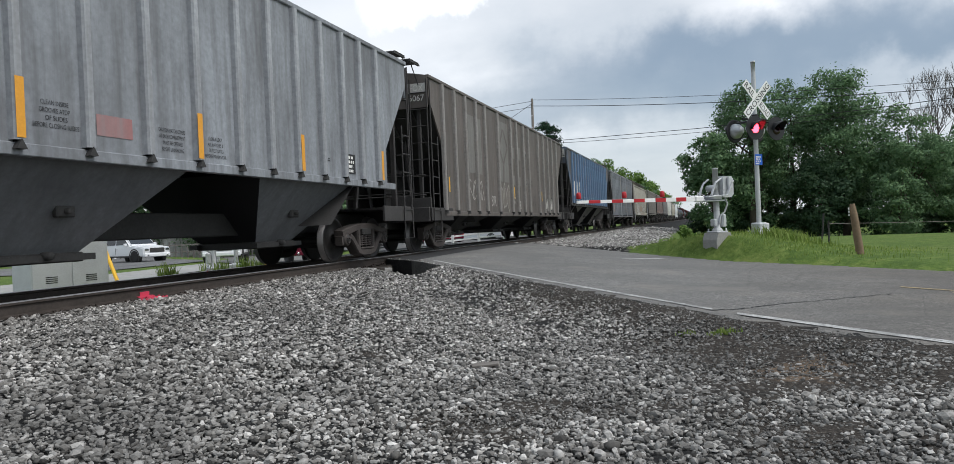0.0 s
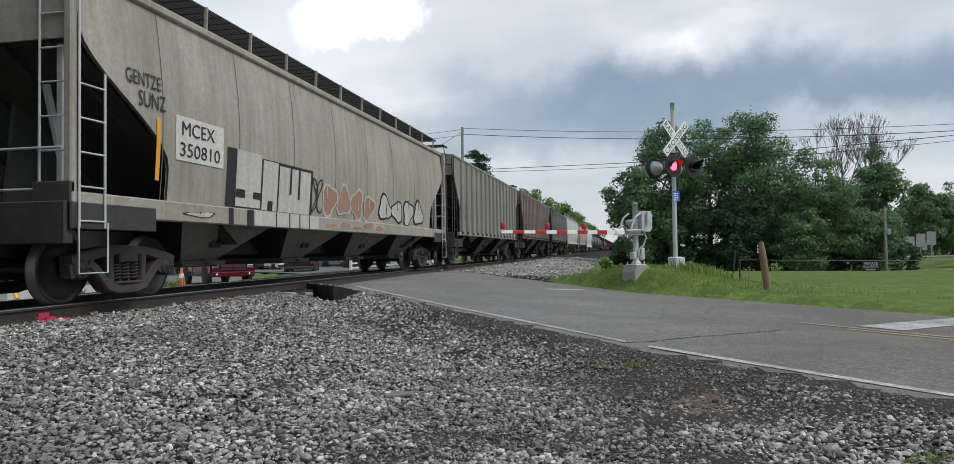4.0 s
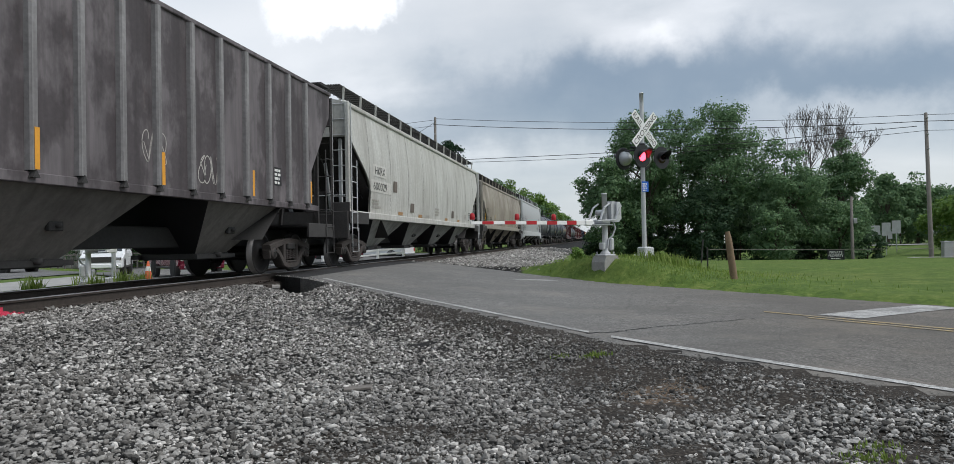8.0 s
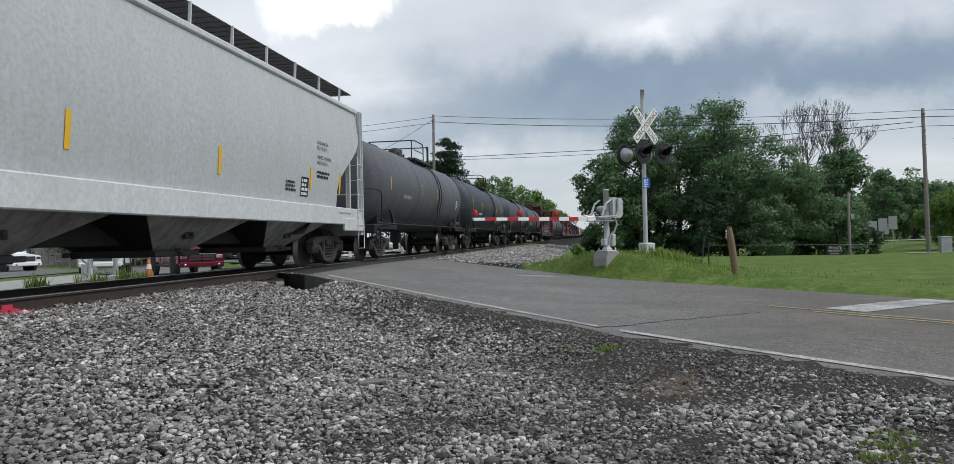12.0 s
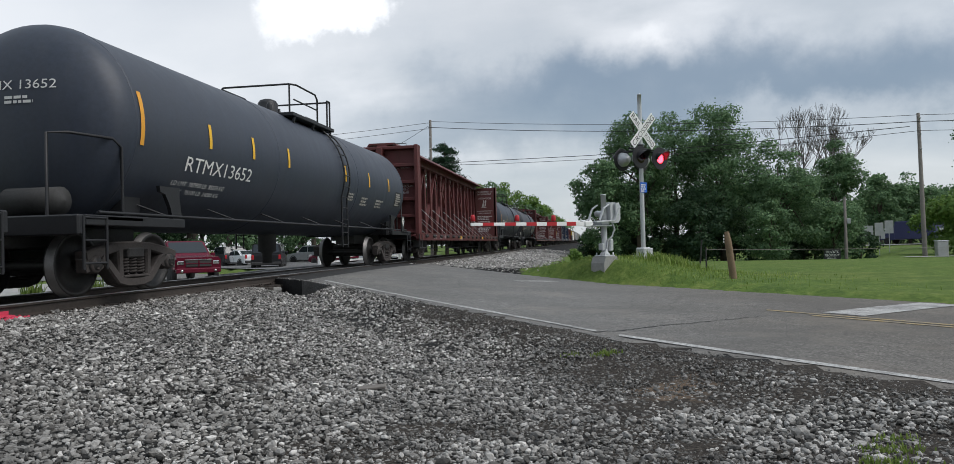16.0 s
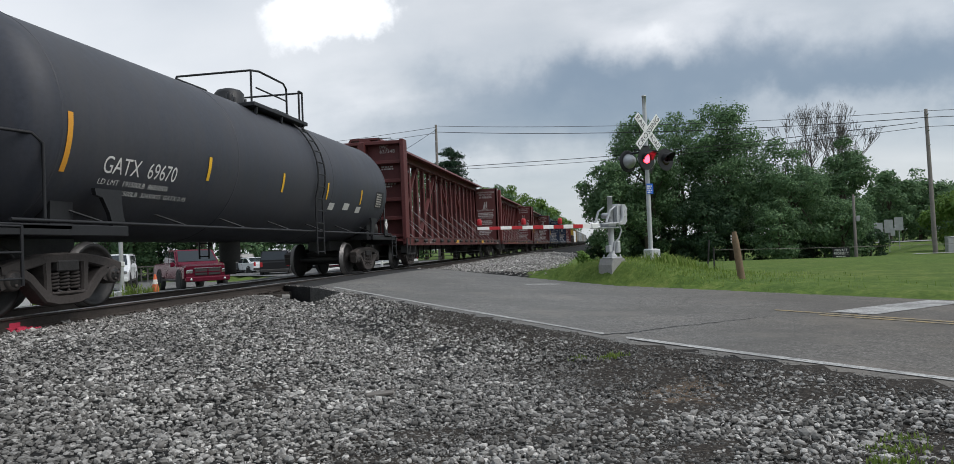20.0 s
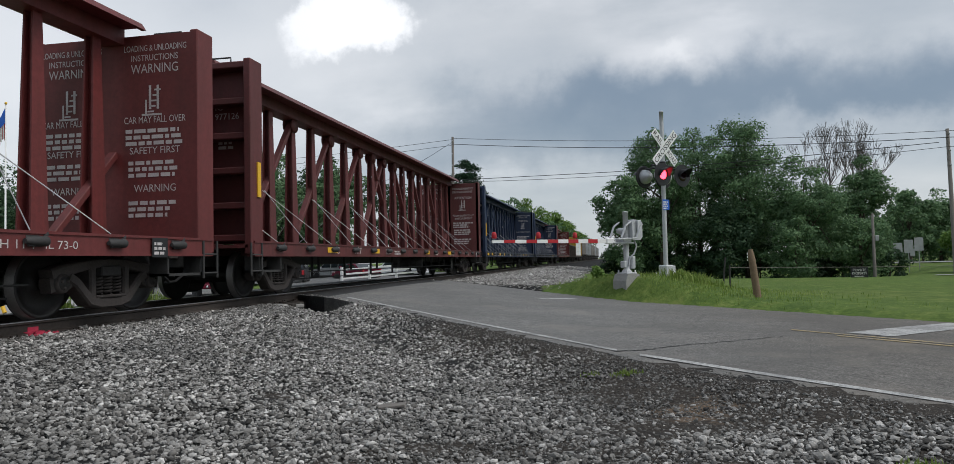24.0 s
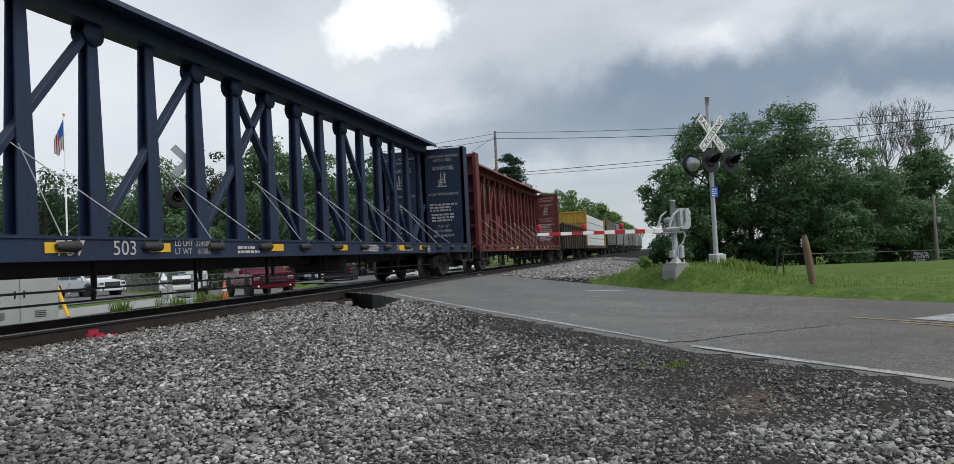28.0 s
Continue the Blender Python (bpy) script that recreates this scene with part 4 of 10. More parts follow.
    x, y = r.uniform(0.84, 15, n), r.uniform(-9, 15.5, n)
    d, az = np.hypot(x - 8, y), np.degrees(np.arctan2(-(x - 8), y))
    k = (RX * x + RY * y < R_NEAR - 0.1) & ~((az > -31) & (az < 56) & (d > 3.0))
    x, y = x[k], y[k]
    n = len(x)
    size = np.clip(r.lognormal(math.log(0.019), 0.35, n), 0.008, 0.045)
    p = np.stack(rough)[r.randint(0, 12, n)] * size[:, None, None] + np.stack([x, y, land_z(x, y) + size * r.uniform(-0.1, 0.8, n)], 1)[:, None]
    f = (fo[None] + (np.arange(n) * 6)[:, None, None]).reshape(-1, 3)
    me = bpy.data.meshes.new("stones")
    me.from_pydata(p.reshape(-1, 3).tolist(), [], f.tolist())
    me.polygons.foreach_set("use_smooth", [False] * len(f))
    ob = part("stones", me, MAT["stone"], bed)
    ob["kind"] = "stuff"
    # the coarse shoulder beyond the crossing
    n = 34000
    x, y = r.uniform(0.9, 6.6, n), 19 + 55 * r.uniform(0, 1, n) ** 1.7
    k = (RX * x + RY * y > R_FAR + 0.1) & (x < 6.1 - 0.01 * (y - 20) + r.normal(0, 0.25, n))
    x, y = x[k], y[k]
    n = len(x)
    size = r.lognormal(math.log(0.025), 0.3, n) * (1 + 0.02 * np.clip(y - 20.5, 0, 60))
    p = np.stack(rough)[r.randint(0, 12, n)] * size[:, None, None] + np.stack([x, y, land_z(x, y) + size * 0.3], 1)[:, None]
    f = (fo[None] + (np.arange(n) * 6)[:, None, None]).reshape(-1, 3)
    me = bpy.data.meshes.new("stones")
    me.from_pydata(p.reshape(-1, 3).tolist(), [], f.tolist())
    me.polygons.foreach_set("use_smooth", [False] * len(f))
    ob = part("stones", me, MAT["stone"], bed)
    ob["kind"] = "stuff"
    chip = thing("wood_chip", "small flat weathered brown piece of wood lying on the gravel", "wood", pose(6.12, 5.86, land(6.12, 5.86) + 0.035, 3, -4, 12))
    part("board", Geo().obox((0, 0, 0), (1, 0.05, 0), (0, 1, 0), 0.115, 0.05, 0.012, 0.005), MAT["pole_wood"], chip)
    slab = thing("concrete_slab", "short pale broken concrete slab lying in the ballast", "slab", pose(1.12, 14.2, -0.235, 2, 3, 80))
    part("block", Geo().obox((0, 0, 0), (1, 0.0, 0), (0, 1, 0), 0.5, 0.14, 0.04, 0.015), MAT["concrete"], slab)


def stone_object_mat():
    m, nt, N, L, b = nodes_of("ballast_stone_single")
    g = N("ShaderNodeObjectInfo").outputs["Random"]
    tc = N("ShaderNodeTexCoord").outputs["Object"]
    f = noise_node(N, L, tc, 45, 5, 0.65)
    c = ramp_node(N, L, g, [(0.0, (0.052, 0.049, 0.045)), (0.2, (0.165, 0.157, 0.146)), (0.42, (0.262, 0.248, 0.229)), (0.6, (0.322, 0.312, 0.293)), (0.84, (0.45, 0.432, 0.408)), (1.0, (0.77, 0.74, 0.70))])
    c = mix_node(N, L, 0.5, c, ramp_node(N, L, f, [(0.3, (0.45,) * 3), (0.7, (1.0,) * 3)]), "MULTIPLY")
    L(c, b.inputs["Base Color"])
    b.inputs["Roughness"].default_value = 0.85
    bump_node(N, L, b, f, 0.5, 0.006)
    return m


build_ground()
build_road()
build_track()


# ---- the freight train ----
seam_line = paint("paint_seam", (0.17, 0.16, 0.145), (0.09, 0.085, 0.08), 0.6)
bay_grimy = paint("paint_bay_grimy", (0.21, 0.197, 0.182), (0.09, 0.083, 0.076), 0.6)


def train_at(t):
    """How far the train has come after t seconds; it slows a little."""
    return 16.85 * t - 0.045 * t * t


def truck_meshes():
    g = Geo()
    for s in (-1, 1):
        prof = [(0.66, 0.10), (0.66, 0.43), (0.672, 0.485), (0.69, 0.485), (0.70, 0.462), (0.80, 0.452), (0.80, 0.40), (0.765, 0.385), (0.742, 0.22), (0.78, 0.14), (0.80, 0.12), (0.80, 0.085)]
        g.lathe([(s * a, r) for a, r in prof], "x", (0, 0, 0), 28)
        g.lathe([(s * a, r) for a, r in ((0.80, 0.08), (0.93, 0.075), (0.93, 0.13), (1.10, 0.13), (1.10, 0.10), (1.13, 0.09), (1.13, 0.0))], "x", (0, 0, 0), 14)
    g.lathe([(-0.68, 0.085), (0.68, 0.085)], "x", (0, 0, 0), 12)
    wheelset = g.mesh("wheelset")
    wheelset.materials.append(MAT["wheel"])
    wheelset.materials.append(MAT["tread"])
    for p in wheelset.polygons:
        c = p.center
        r = math.hypot(c.y, c.z)
        p.material_index = 1 if (r > 0.425 and abs(c.x) > 0.69) else 0
    g = Geo()

    def member(pts, ws, d):
        """A cast member along points in y, z, with its own width at each, d deep."""
        up, dn = [], []
        for k, (a, b) in enumerate(pts):
            p, q = pts[max(k - 1, 0)], pts[min(k + 1, len(pts) - 1)]
            t = Vector((q[0] - p[0], q[1] - p[1])).normalized()
            up.append((a - t.y * ws[k] / 2, b + t.x * ws[k] / 2))
            dn.append((a + t.y * ws[k] / 2, b - t.x * ws[k] / 2))
        c = 0.03
        for k in range(len(pts) - 1):
            o = [up[k], up[k + 1], dn[k + 1], dn[k]]
            m = ((o[0][0] + o[2][0]) / 2, (o[0][1] + o[2][1]) / 2)
            n_ = [pts[k], pts[k + 1], pts[k + 1], pts[k]]
            inner = [(a + (e[0] - a) * 0.3, b + (e[1] - b) * 0.3) for (a, b), e in zip(o, n_)]
            v = [(d - c, *p) for p in o] + [(d, *p) for p in inner] + [(-d, *p) for p in o]
            g.add(v, [(4, 5, 6, 7), (0, 1, 5, 4), (2, 3, 7, 6), (0, 8, 9, 1), (2, 10, 11, 3), (11, 10, 9, 8), (1, 9, 10, 2), (3, 11, 8, 0), (1, 2, 6, 5), (3, 0, 4, 7)])
    for q in (-1, 1):
        member([(q * 1.06, 0.57), (q * 0.88, 0.60), (q * 0.62, 0.655), (q * 0.36, 0.70), (0.0, 0.715)], [0.13, 0.17, 0.15, 0.13, 0.13], 0.10)
        member([(q * 0.76, 0.54), (q * 0.62, 0.46), (q * 0.50, 0.34), (q * 0.36, 0.21), (q * 0.18, 0.165), (0.0, 0.16)], [0.14, 0.13, 0.13, 0.15, 0.14, 0.13], 0.11)
        member([(q * 0.33, 0.22), (q * 0.335, 0.45), (q * 0.34, 0.68)], [0.13, 0.10, 0.13], 0.10)
        g.prism([(q * 1.06, 0.34), (q * 1.08, 0.52), (q * 0.99, 0.58), (q * 0.98, 0.36)], "x", -0.08, 0.08)
        g.prism([(q * 0.79, 0.36), (q * 0.80, 0.56), (q * 0.71, 0.56), (q * 0.70, 0.40)], "x", -0.08, 0.08)
        g.lathe([(-0.08, 0.125), (0.10, 0.125), (0.125, 0.10), (0.13, 0.0)], "x", (0, q * 0.89, 0.45), 16)
        for k in range(3):
            a = k * 2.094 + 0.5
            g.lathe([(0.12, 0.022), (0.145, 0.022), (0.145, 0)], "x", (0, q * 0.89 + 0.06 * math.cos(a), 0.45 + 0.06 * math.sin(a)), 6)
    g.box(-0.12, 0.12, -0.30, 0.30, 0.235, 0.275, 0.012)
    frame_me = g.mesh("side_frame")
    g = Geo()
    for k in (-0.185, 0.0, 0.185):
        pts = []
        for i in range(34):
            a = i * 2 * math.pi / 6
            pts.append((0.074 * math.cos(a), k + 0.074 * math.sin(a), 0.28 + 0.25 * i / 33))
        g.tube(pts, 0.018, 4)
    spring = g.mesh("spring_nest")
    g = Geo()
    g.box(-1.12, 1.12, -0.2, 0.2, 0.53, 0.68, 0.02).box(-0.25, 0.25, -0.26, 0.26, 0.66, 0.80, 0.02)
    g.box(-0.95, 0.95, -0.34, -0.26, 0.3, 0.42).box(-0.95, 0.95, 0.26, 0.34, 0.3, 0.42)
    bolster = g.mesh("truck")
    return wheelset, frame_me, spring, bolster


WHEELSET, SIDE_FRAME, SPRING, BOLSTER = truck_meshes()
ALL_CARS = []
WHEELSETS = []


def add_truck(car, y):
    t = part("truck", BOLSTER, MAT["steel_dark"], car, at=pose(0, y, 0))
    for s in (-1, 1):
        me = SIDE_FRAME
        f = new("side_frame", me)
        f.parent = t
        f.matrix_local = pose(s * 1.0, 0, 0)
        if not me.materials:
            me.materials.append(MAT["frame_rust"])
        part("spring_nest", SPRING, MAT["frame_rust"], t, at=pose(s * 1.02, 0, 0))
        w = part("wheelset", WHEELSET, None, t, at=pose(0, s * 0.89, 0.457))
        WHEELSETS.append((car, w, s * 0.89))


def ladder(x0, y0, x1, y1, z0, z1, step=0.36, r=0.016):
    """Two stiles and rungs between two upright lines."""
    g = Geo()
    for x, y in ((x0, y0), (x1, y1)):
        g.tube([(x, y, z0), (x, y, z1)], r * 1.3, 6)
    z = z0 + 0.08
    while z < z1:
        g.tube([(x0, y0, z), (x1, y1, z)], r, 6)
        z += step
    return g


# where the couplers meet, for the cars whose marks are given from a nominal front
COUPLED = {437.9: 437.35, -3.6: -3.25, 15.7: 16.15, 35.2: 35.45, 53.5: 54.0, 73.0: 73.5, 92.5: 93.1, 111.3: 111.8, 130.7: 131.1, 149.5: 149.9, 171.9: 172.4, 194.3: 194.4, 215.6: 215.9, 342.3: 342.1, 413.7: 413.95}
SHIFT = [0.0]


def start_car(c0, c1, name, label, category, group):
    a, b = COUPLED.get(c0, c0), COUPLED.get(c1, c1)
    SHIFT[0] = a - c0
    car = thing(name, label, category, pose(0, a, 0), group)
    ALL_CARS.append((car, a))
    return car, b - a


def draft_gear(car, L, mat="under", sill=True):
    for a, b, z in ((0.55, L - 0.55, 0.62),) if sill else ((0.55, 3.4, 0.70), (L - 3.4, L - 0.55, 0.70)):
        part("centre_sill", Geo().box(-0.32, 0.32, a, b, z, z + 0.38, 0.02), MAT[mat], car)
    for s, y in ((1, 0.0), (-1, L)):
        g = Geo()
        g.box(-0.09, 0.09, y + s * 0.18 if s > 0 else y - 0.6, y + 0.6 if s > 0 else y - 0.18, 0.78, 0.98, 0.02)
        g.box(-0.19, 0.13, min(y - s * 0.06, y + s * 0.22), max(y - s * 0.06, y + s * 0.22), 0.74, 1.02, 0.04)
        part("coupler", g, MAT["frame_rust"], car)
        g = Geo()
        pts = [(0.3, y + s * 0.5, 0.72), (0.36, y + s * 0.3, 0.5), (0.33, y + s * 0.1, 0.38), (0.2, y, 0.36)]
        g.tube(pts, 0.025, 6)
        part("air_hose", g, MAT["rubber"], car)


def end_works(car, L, zt, metal, deck_z=1.08):
    """Ladders, platforms, sills and rails at both ends."""
    for s, y in ((1, 0.0), (-1, L)):
        def Y(a):
            return y + s * a
        g = Geo()
        g.box(-1.5, 1.5, min(Y(0.55), Y(0.70)), max(Y(0.55), Y(0.70)), 0.78, deck_z + 0.06, 0.015)
        g.box(-1.5, 1.5, min(Y(0.70), Y(1.95)), max(Y(0.70), Y(1.95)), deck_z - 0.02, deck_z + 0.03)
        for q in (-1, 1):
            g.box(q * 1.52 - 0.03, q * 1.52 + 0.03, min(Y(0.6), Y(2.2)), max(Y(0.6), Y(2.2)), deck_z - 0.28, deck_z + 0.05, 0.01)
        part("end_platform", g, MAT["steel_dark"] if metal in (MAT["silver"], MAT["dull_steel"]) else metal, car)
        for q in (-1, 1):
            g = ladder(q * 1.56, Y(0.72), q * 1.56, Y(1.16), 0.98, 2.95, 0.42, 0.013)
            g.tube([(q * 1.56, Y(0.72), 2.9), (q * 1.56, Y(0.72), zt - 0.05)], 0.017, 6)
            part("ladder", g, metal, car)
            part("ladder", ladder(q * 1.50, Y(0.66), q * 1.05, Y(0.66), 1.0, zt - 0.05, 0.42, 0.013), metal, car)
            part("sill_corner", Geo().box(min(q * 1.0, q * 1.53), max(q * 1.0, q * 1.53), min(Y(0.60), Y(0.68)), max(Y(0.60), Y(0.68)), deck_z - 0.28, deck_z + 0.3, 0.01), MAT["steel_dark"], car)
            g = Geo()
            g.tube([(q * 1.57, Y(0.70), 1.05), (q * 1.57, Y(0.70), 0.42), (q * 1.57, Y(1.2), 0.42), (q * 1.57, Y(1.2), 1.05)], 0.013, 6)
            part("sill_step", g, metal, car)
            g = Geo()
            g.bar((q * 1.2, Y(0.85), deck_z), (q * 1.2, Y(0.85), zt - 0.7), 0.09, 0.09, c=0.01)
            g.bar((q * 0.6, Y(1.7), deck_z), (q * 0.6, Y(1.25), 2.9), 0.08, 0.08, c=0.01)
            part("end_post", g, metal, car)
        # upright web under the slope, over the stub sill
        part("end_web", Geo().prism([(Y(1.2), deck_z), (Y(4.1), 0.9), (Y(1.35), zt - 1.55)], "x", -0.03, 0.03), MAT["under"], car)
        g = Geo()
        g.tube([(-1.4, Y(0.62), 1.95), (1.4, Y(0.62), 1.95)], 0.016, 6)
        g.tube([(-1.4, Y(0.62), 1.45), (1.4, Y(0.62), 1.45)], 0.016, 6)
        part("grab_rail", g, metal, car)
    # brake gear at the rear end
    g = Geo()
    g.lathe([(-0.02, 0.24), (0.02, 0.24), (0.02, 0.21), (-0.02, 0.21)], "y", (-0.6, L - 0.6, 2.1), 20)
    for k in range(4):
        a = k * math.pi / 4
        g.bar((-0.6 - 0.22 * math.cos(a), L - 0.6, 2.1 - 0.22 * math.sin(a)), (-0.6 + 0.22 * math.cos(a), L - 0.6, 2.1 + 0.22 * math.sin(a)), 0.02)
    part("brake_wheel", g, MAT["under"], car)
    g = Geo()
    g.lathe([(0, 0.14), (0.5, 0.14), (0.56, 0.08), (0.56, 0)], "y", (-0.75, L - 1.75, 1.3), 14)
    part("brake_cylinder", g, MAT["under"], car)
    part("brake_pipe", Geo().tube([(0.55, 1.2, 1.2), (0.55, 1.7, 1.25), (0.55, 1.9, 0.95)], 0.03, 6), MAT["under"], car)


def bays(car, L, zb, n, mats, zlow=0.42, topx=1.40, y0=2.2, gap=0.04, lowx=0.86, half=0.34):
    """The hopper bottoms: a row of troughs that narrow to their gates."""
    y1 = L - y0
    w = (y1 - y0) / n
    for k in range(n):
        a, b = y0 + k * w, y0 + (k + 1) * w
        m = (a + b) / 2
        h = min(half, w * 0.14)
        top = [(-topx, a + gap, zb + 0.06), (topx, a + gap, zb + 0.06), (topx, b - gap, zb + 0.06), (-topx, b - gap, zb + 0.06)]
        low = [(-lowx, m - h, zlow + 0.1), (lowx, m - h, zlow + 0.1), (lowx, m + h, zlow + 0.1), (-lowx, m + h, zlow + 0.1)]
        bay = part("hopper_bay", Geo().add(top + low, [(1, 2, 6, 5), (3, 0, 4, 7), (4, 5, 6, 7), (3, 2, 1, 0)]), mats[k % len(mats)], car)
        # slope sheets share the bay's paint; black puts their shade into the colour
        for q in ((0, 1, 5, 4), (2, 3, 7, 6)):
            part("slope_sheet", Geo().add([(top + low)[i] for i in q], [(0, 1, 2, 3)]), MAT["black"], bay, "slope sheet coloured black for the shade beneath")
        g = Geo()
        g.box(-lowx - 0.06, lowx + 0.06, m - h - 0.06, m + h + 0.06, zlow, zlow + 0.12, 0.015)
        for q in (-1, 1):
            g.box(q * (lowx + 0.06) - 0.08, q * (lowx + 0.06) + 0.08, m - h - 0.16, m + h + 0.16, zlow + 0.02, zlow + 0.10)
        g.lathe([(lowx + 0.09, 0.05), (lowx + 0.22, 0.05), (lowx + 0.22, 0)], "x", (0, m, zlow + 0.09), 8)
        k0 = 0.55
        cx, cz = topx + (lowx - topx) * k0, zb + 0.06 + (zlow + 0.04 - zb) * k0
        g.box(cx - 0.02, cx + 0.06, m - 0.13, m + 0.13, cz - 0.07, cz + 0.07, 0.015)
        g.lathe([(cx + 0.05, 0.035), (cx + 0.12, 0.035), (cx + 0.12, 0)], "x", (0, m, cz), 8)
        part("outlet_gate", g, MAT["under"], bay)


def roof_walk(car, L, zt, metal, xs, h, posts=1.15, w=0.5, post_mat=None):
    for xc in xs:
        g = Geo()
        y = 1.0
        z = zt + h
        n_bars = round(w / 0.07)
        for k in range(n_bars):
            a = xc - w / 2 + w * (k + 0.5) / n_bars
            g.box(a - 0.02, a + 0.02, 0.7, L - 0.7, z, z + 0.03)
        yy = 0.75
        while yy < L - 0.7:
            g.box(xc - w / 2, xc + w / 2, yy - 0.015, yy + 0.015, z - 0.012, z)
            yy += 0.3
        board = part("running_board", g, metal, car, "open steel grating walkway")
        y = 1.0
        while y < L - 0.8:
            for q in (-1, 1):
                part("support", Geo().bar((xc + q * w * 0.45, y, zt - 0.15), (xc + q * w * 0.5, y, z + 0.03), 0.05, 0.035), post_mat or metal, board)
            y += posts


def rib_hopper(c0, c1, label, body, rib, zb=1.05, zt=4.33, n_ribs=15, n_bays=3, end_mat=None, bay_mats=None, sill=None, metal=None, name="covered_hopper_car", ribs=None):
    car, L = start_car(c0, c1, name, label, "hopper car", "freight train")
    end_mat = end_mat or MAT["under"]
    bay_mats = bay_mats or [bay_grimy]
    metal = metal or MAT["steel_dark"]
    ribs = [y - SHIFT[0] for y in ribs] if ribs else [2.05 + (L - 4.1) * k / (n_ribs - 1) for k in range(n_ribs)]
    side = [(0.75, zt), (0.75, zt - 0.5), (1.95, 2.35), (1.95, zb), (L - 1.95, zb), (L - 1.95, 2.35), (L - 0.75, zt - 0.5), (L - 0.75, zt)]
    for s in (-1, 1):
        g = Geo().prism(side, "x", s * 1.48, s * 1.52)
        part("side_panel", g, body, car)
        g = Geo()
        g.box(s * 1.50 - 0.05, s * 1.50 + 0.06, 1.6, L - 1.6, zb - 0.13, zb, 0.01)
        part("side_sill", g, sill or body, car)
        g = Geo().box(s * 1.51 - 0.05, s * 1.51 + 0.05, 0.72, L - 0.72, zt - 0.02, zt + 0.07, 0.015)
        part("roof_edge", g, body, car)
        rm = Geo()
        rm.prism([(-0.062, 0.0), (-0.058, 0.07), (-0.04, 0.098), (0.04, 0.098), (0.058, 0.07), (0.062, 0.0)], "z", zb + 0.02, zt - 0.04)
        rm.v = [(v[1], v[0], v[2]) for v in rm.v]
        me = rm.mesh("rib")
        for y in ribs:
            part("rib", me, rib, car, at=pose(s * 1.52, y, 0, 0, 0, 0 if s > 0 else 180))
        foot = Geo().prism([(-0.06, zb - 0.07), (0.06, zb - 0.07), (0.0, zb + 0.03)], "x", s * 1.5, s * 1.63).mesh("rib_foot")
        for y in ribs:
            part("rib_foot", foot, MAT["under"], car, at=pose(0, y, 0))
    # roof, end plates and slope sheets
    g = Geo()
    g.sheet([[(x, y, zt + 0.05 + 0.17 * (1 - (x / 1.5) ** 2)) for x in np.linspace(-1.5, 1.5, 9)] for y in (0.72, L - 0.72)])
    for y in (0.72, L - 0.72):
        pts = [(x, zt + 0.05 + 0.17 * (1 - (x / 1.5) ** 2)) for x in np.linspace(-1.5, 1.5, 9)] + [(1.5, zt - 0.75), (-1.5, zt - 0.75)]
        g.prism(pts, "y", y - 0.02, y + 0.02)
    part("roof", g, body, car)
    for s, y in ((1, 0.0), (-1, L)):
        g = Geo()
        a, b = y + s * 0.76, y + s * 4.4
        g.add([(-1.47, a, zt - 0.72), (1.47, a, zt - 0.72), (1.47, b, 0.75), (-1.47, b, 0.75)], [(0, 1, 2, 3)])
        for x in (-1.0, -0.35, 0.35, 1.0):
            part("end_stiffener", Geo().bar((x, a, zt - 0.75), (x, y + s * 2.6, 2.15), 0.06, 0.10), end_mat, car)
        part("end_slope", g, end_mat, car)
    roof_walk(car, L, zt, MAT["under"], (0.0,), 0.38, 2.3, 0.7)
    for s, y in ((1, 0.0), (-1, L)):
        g = Geo()
        for k in range(9):
            a = y + s * (0.18 + 0.065 * k)
            g.box(-0.35, 1.3, a - 0.02, a + 0.02, zt + 0.34, zt + 0.37)
        for x in (-0.33, 0.5, 1.28):
            g.box(x - 0.025, x + 0.025, min(y + s * 0.15, y + s * 0.78), max(y + s * 0.15, y + s * 0.78), zt + 0.30, zt + 0.34)
            g.tube([(x, y + s * 0.2, zt + 0.32), (x, y + s * 0.7, zt - 0.2)], 0.014, 6)
        part("end_running_board", g, MAT["under"], car, "open grating step at the roof end")
    for k in range(6):
        y = L * (k + 0.7) / 6.4
        part("roof_hatch", Geo().box(-0.45, 0.45, y - 0.7, y + 0.7, zt + 0.2, zt + 0.29, 0.02), body, car)
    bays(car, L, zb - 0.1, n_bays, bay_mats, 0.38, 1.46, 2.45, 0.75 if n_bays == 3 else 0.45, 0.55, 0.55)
    end_works(car, L, zt, metal)
    draft_gear(car, L)
    add_truck(car, 2.2)
    add_truck(car, L - 2.2)
    return car, L


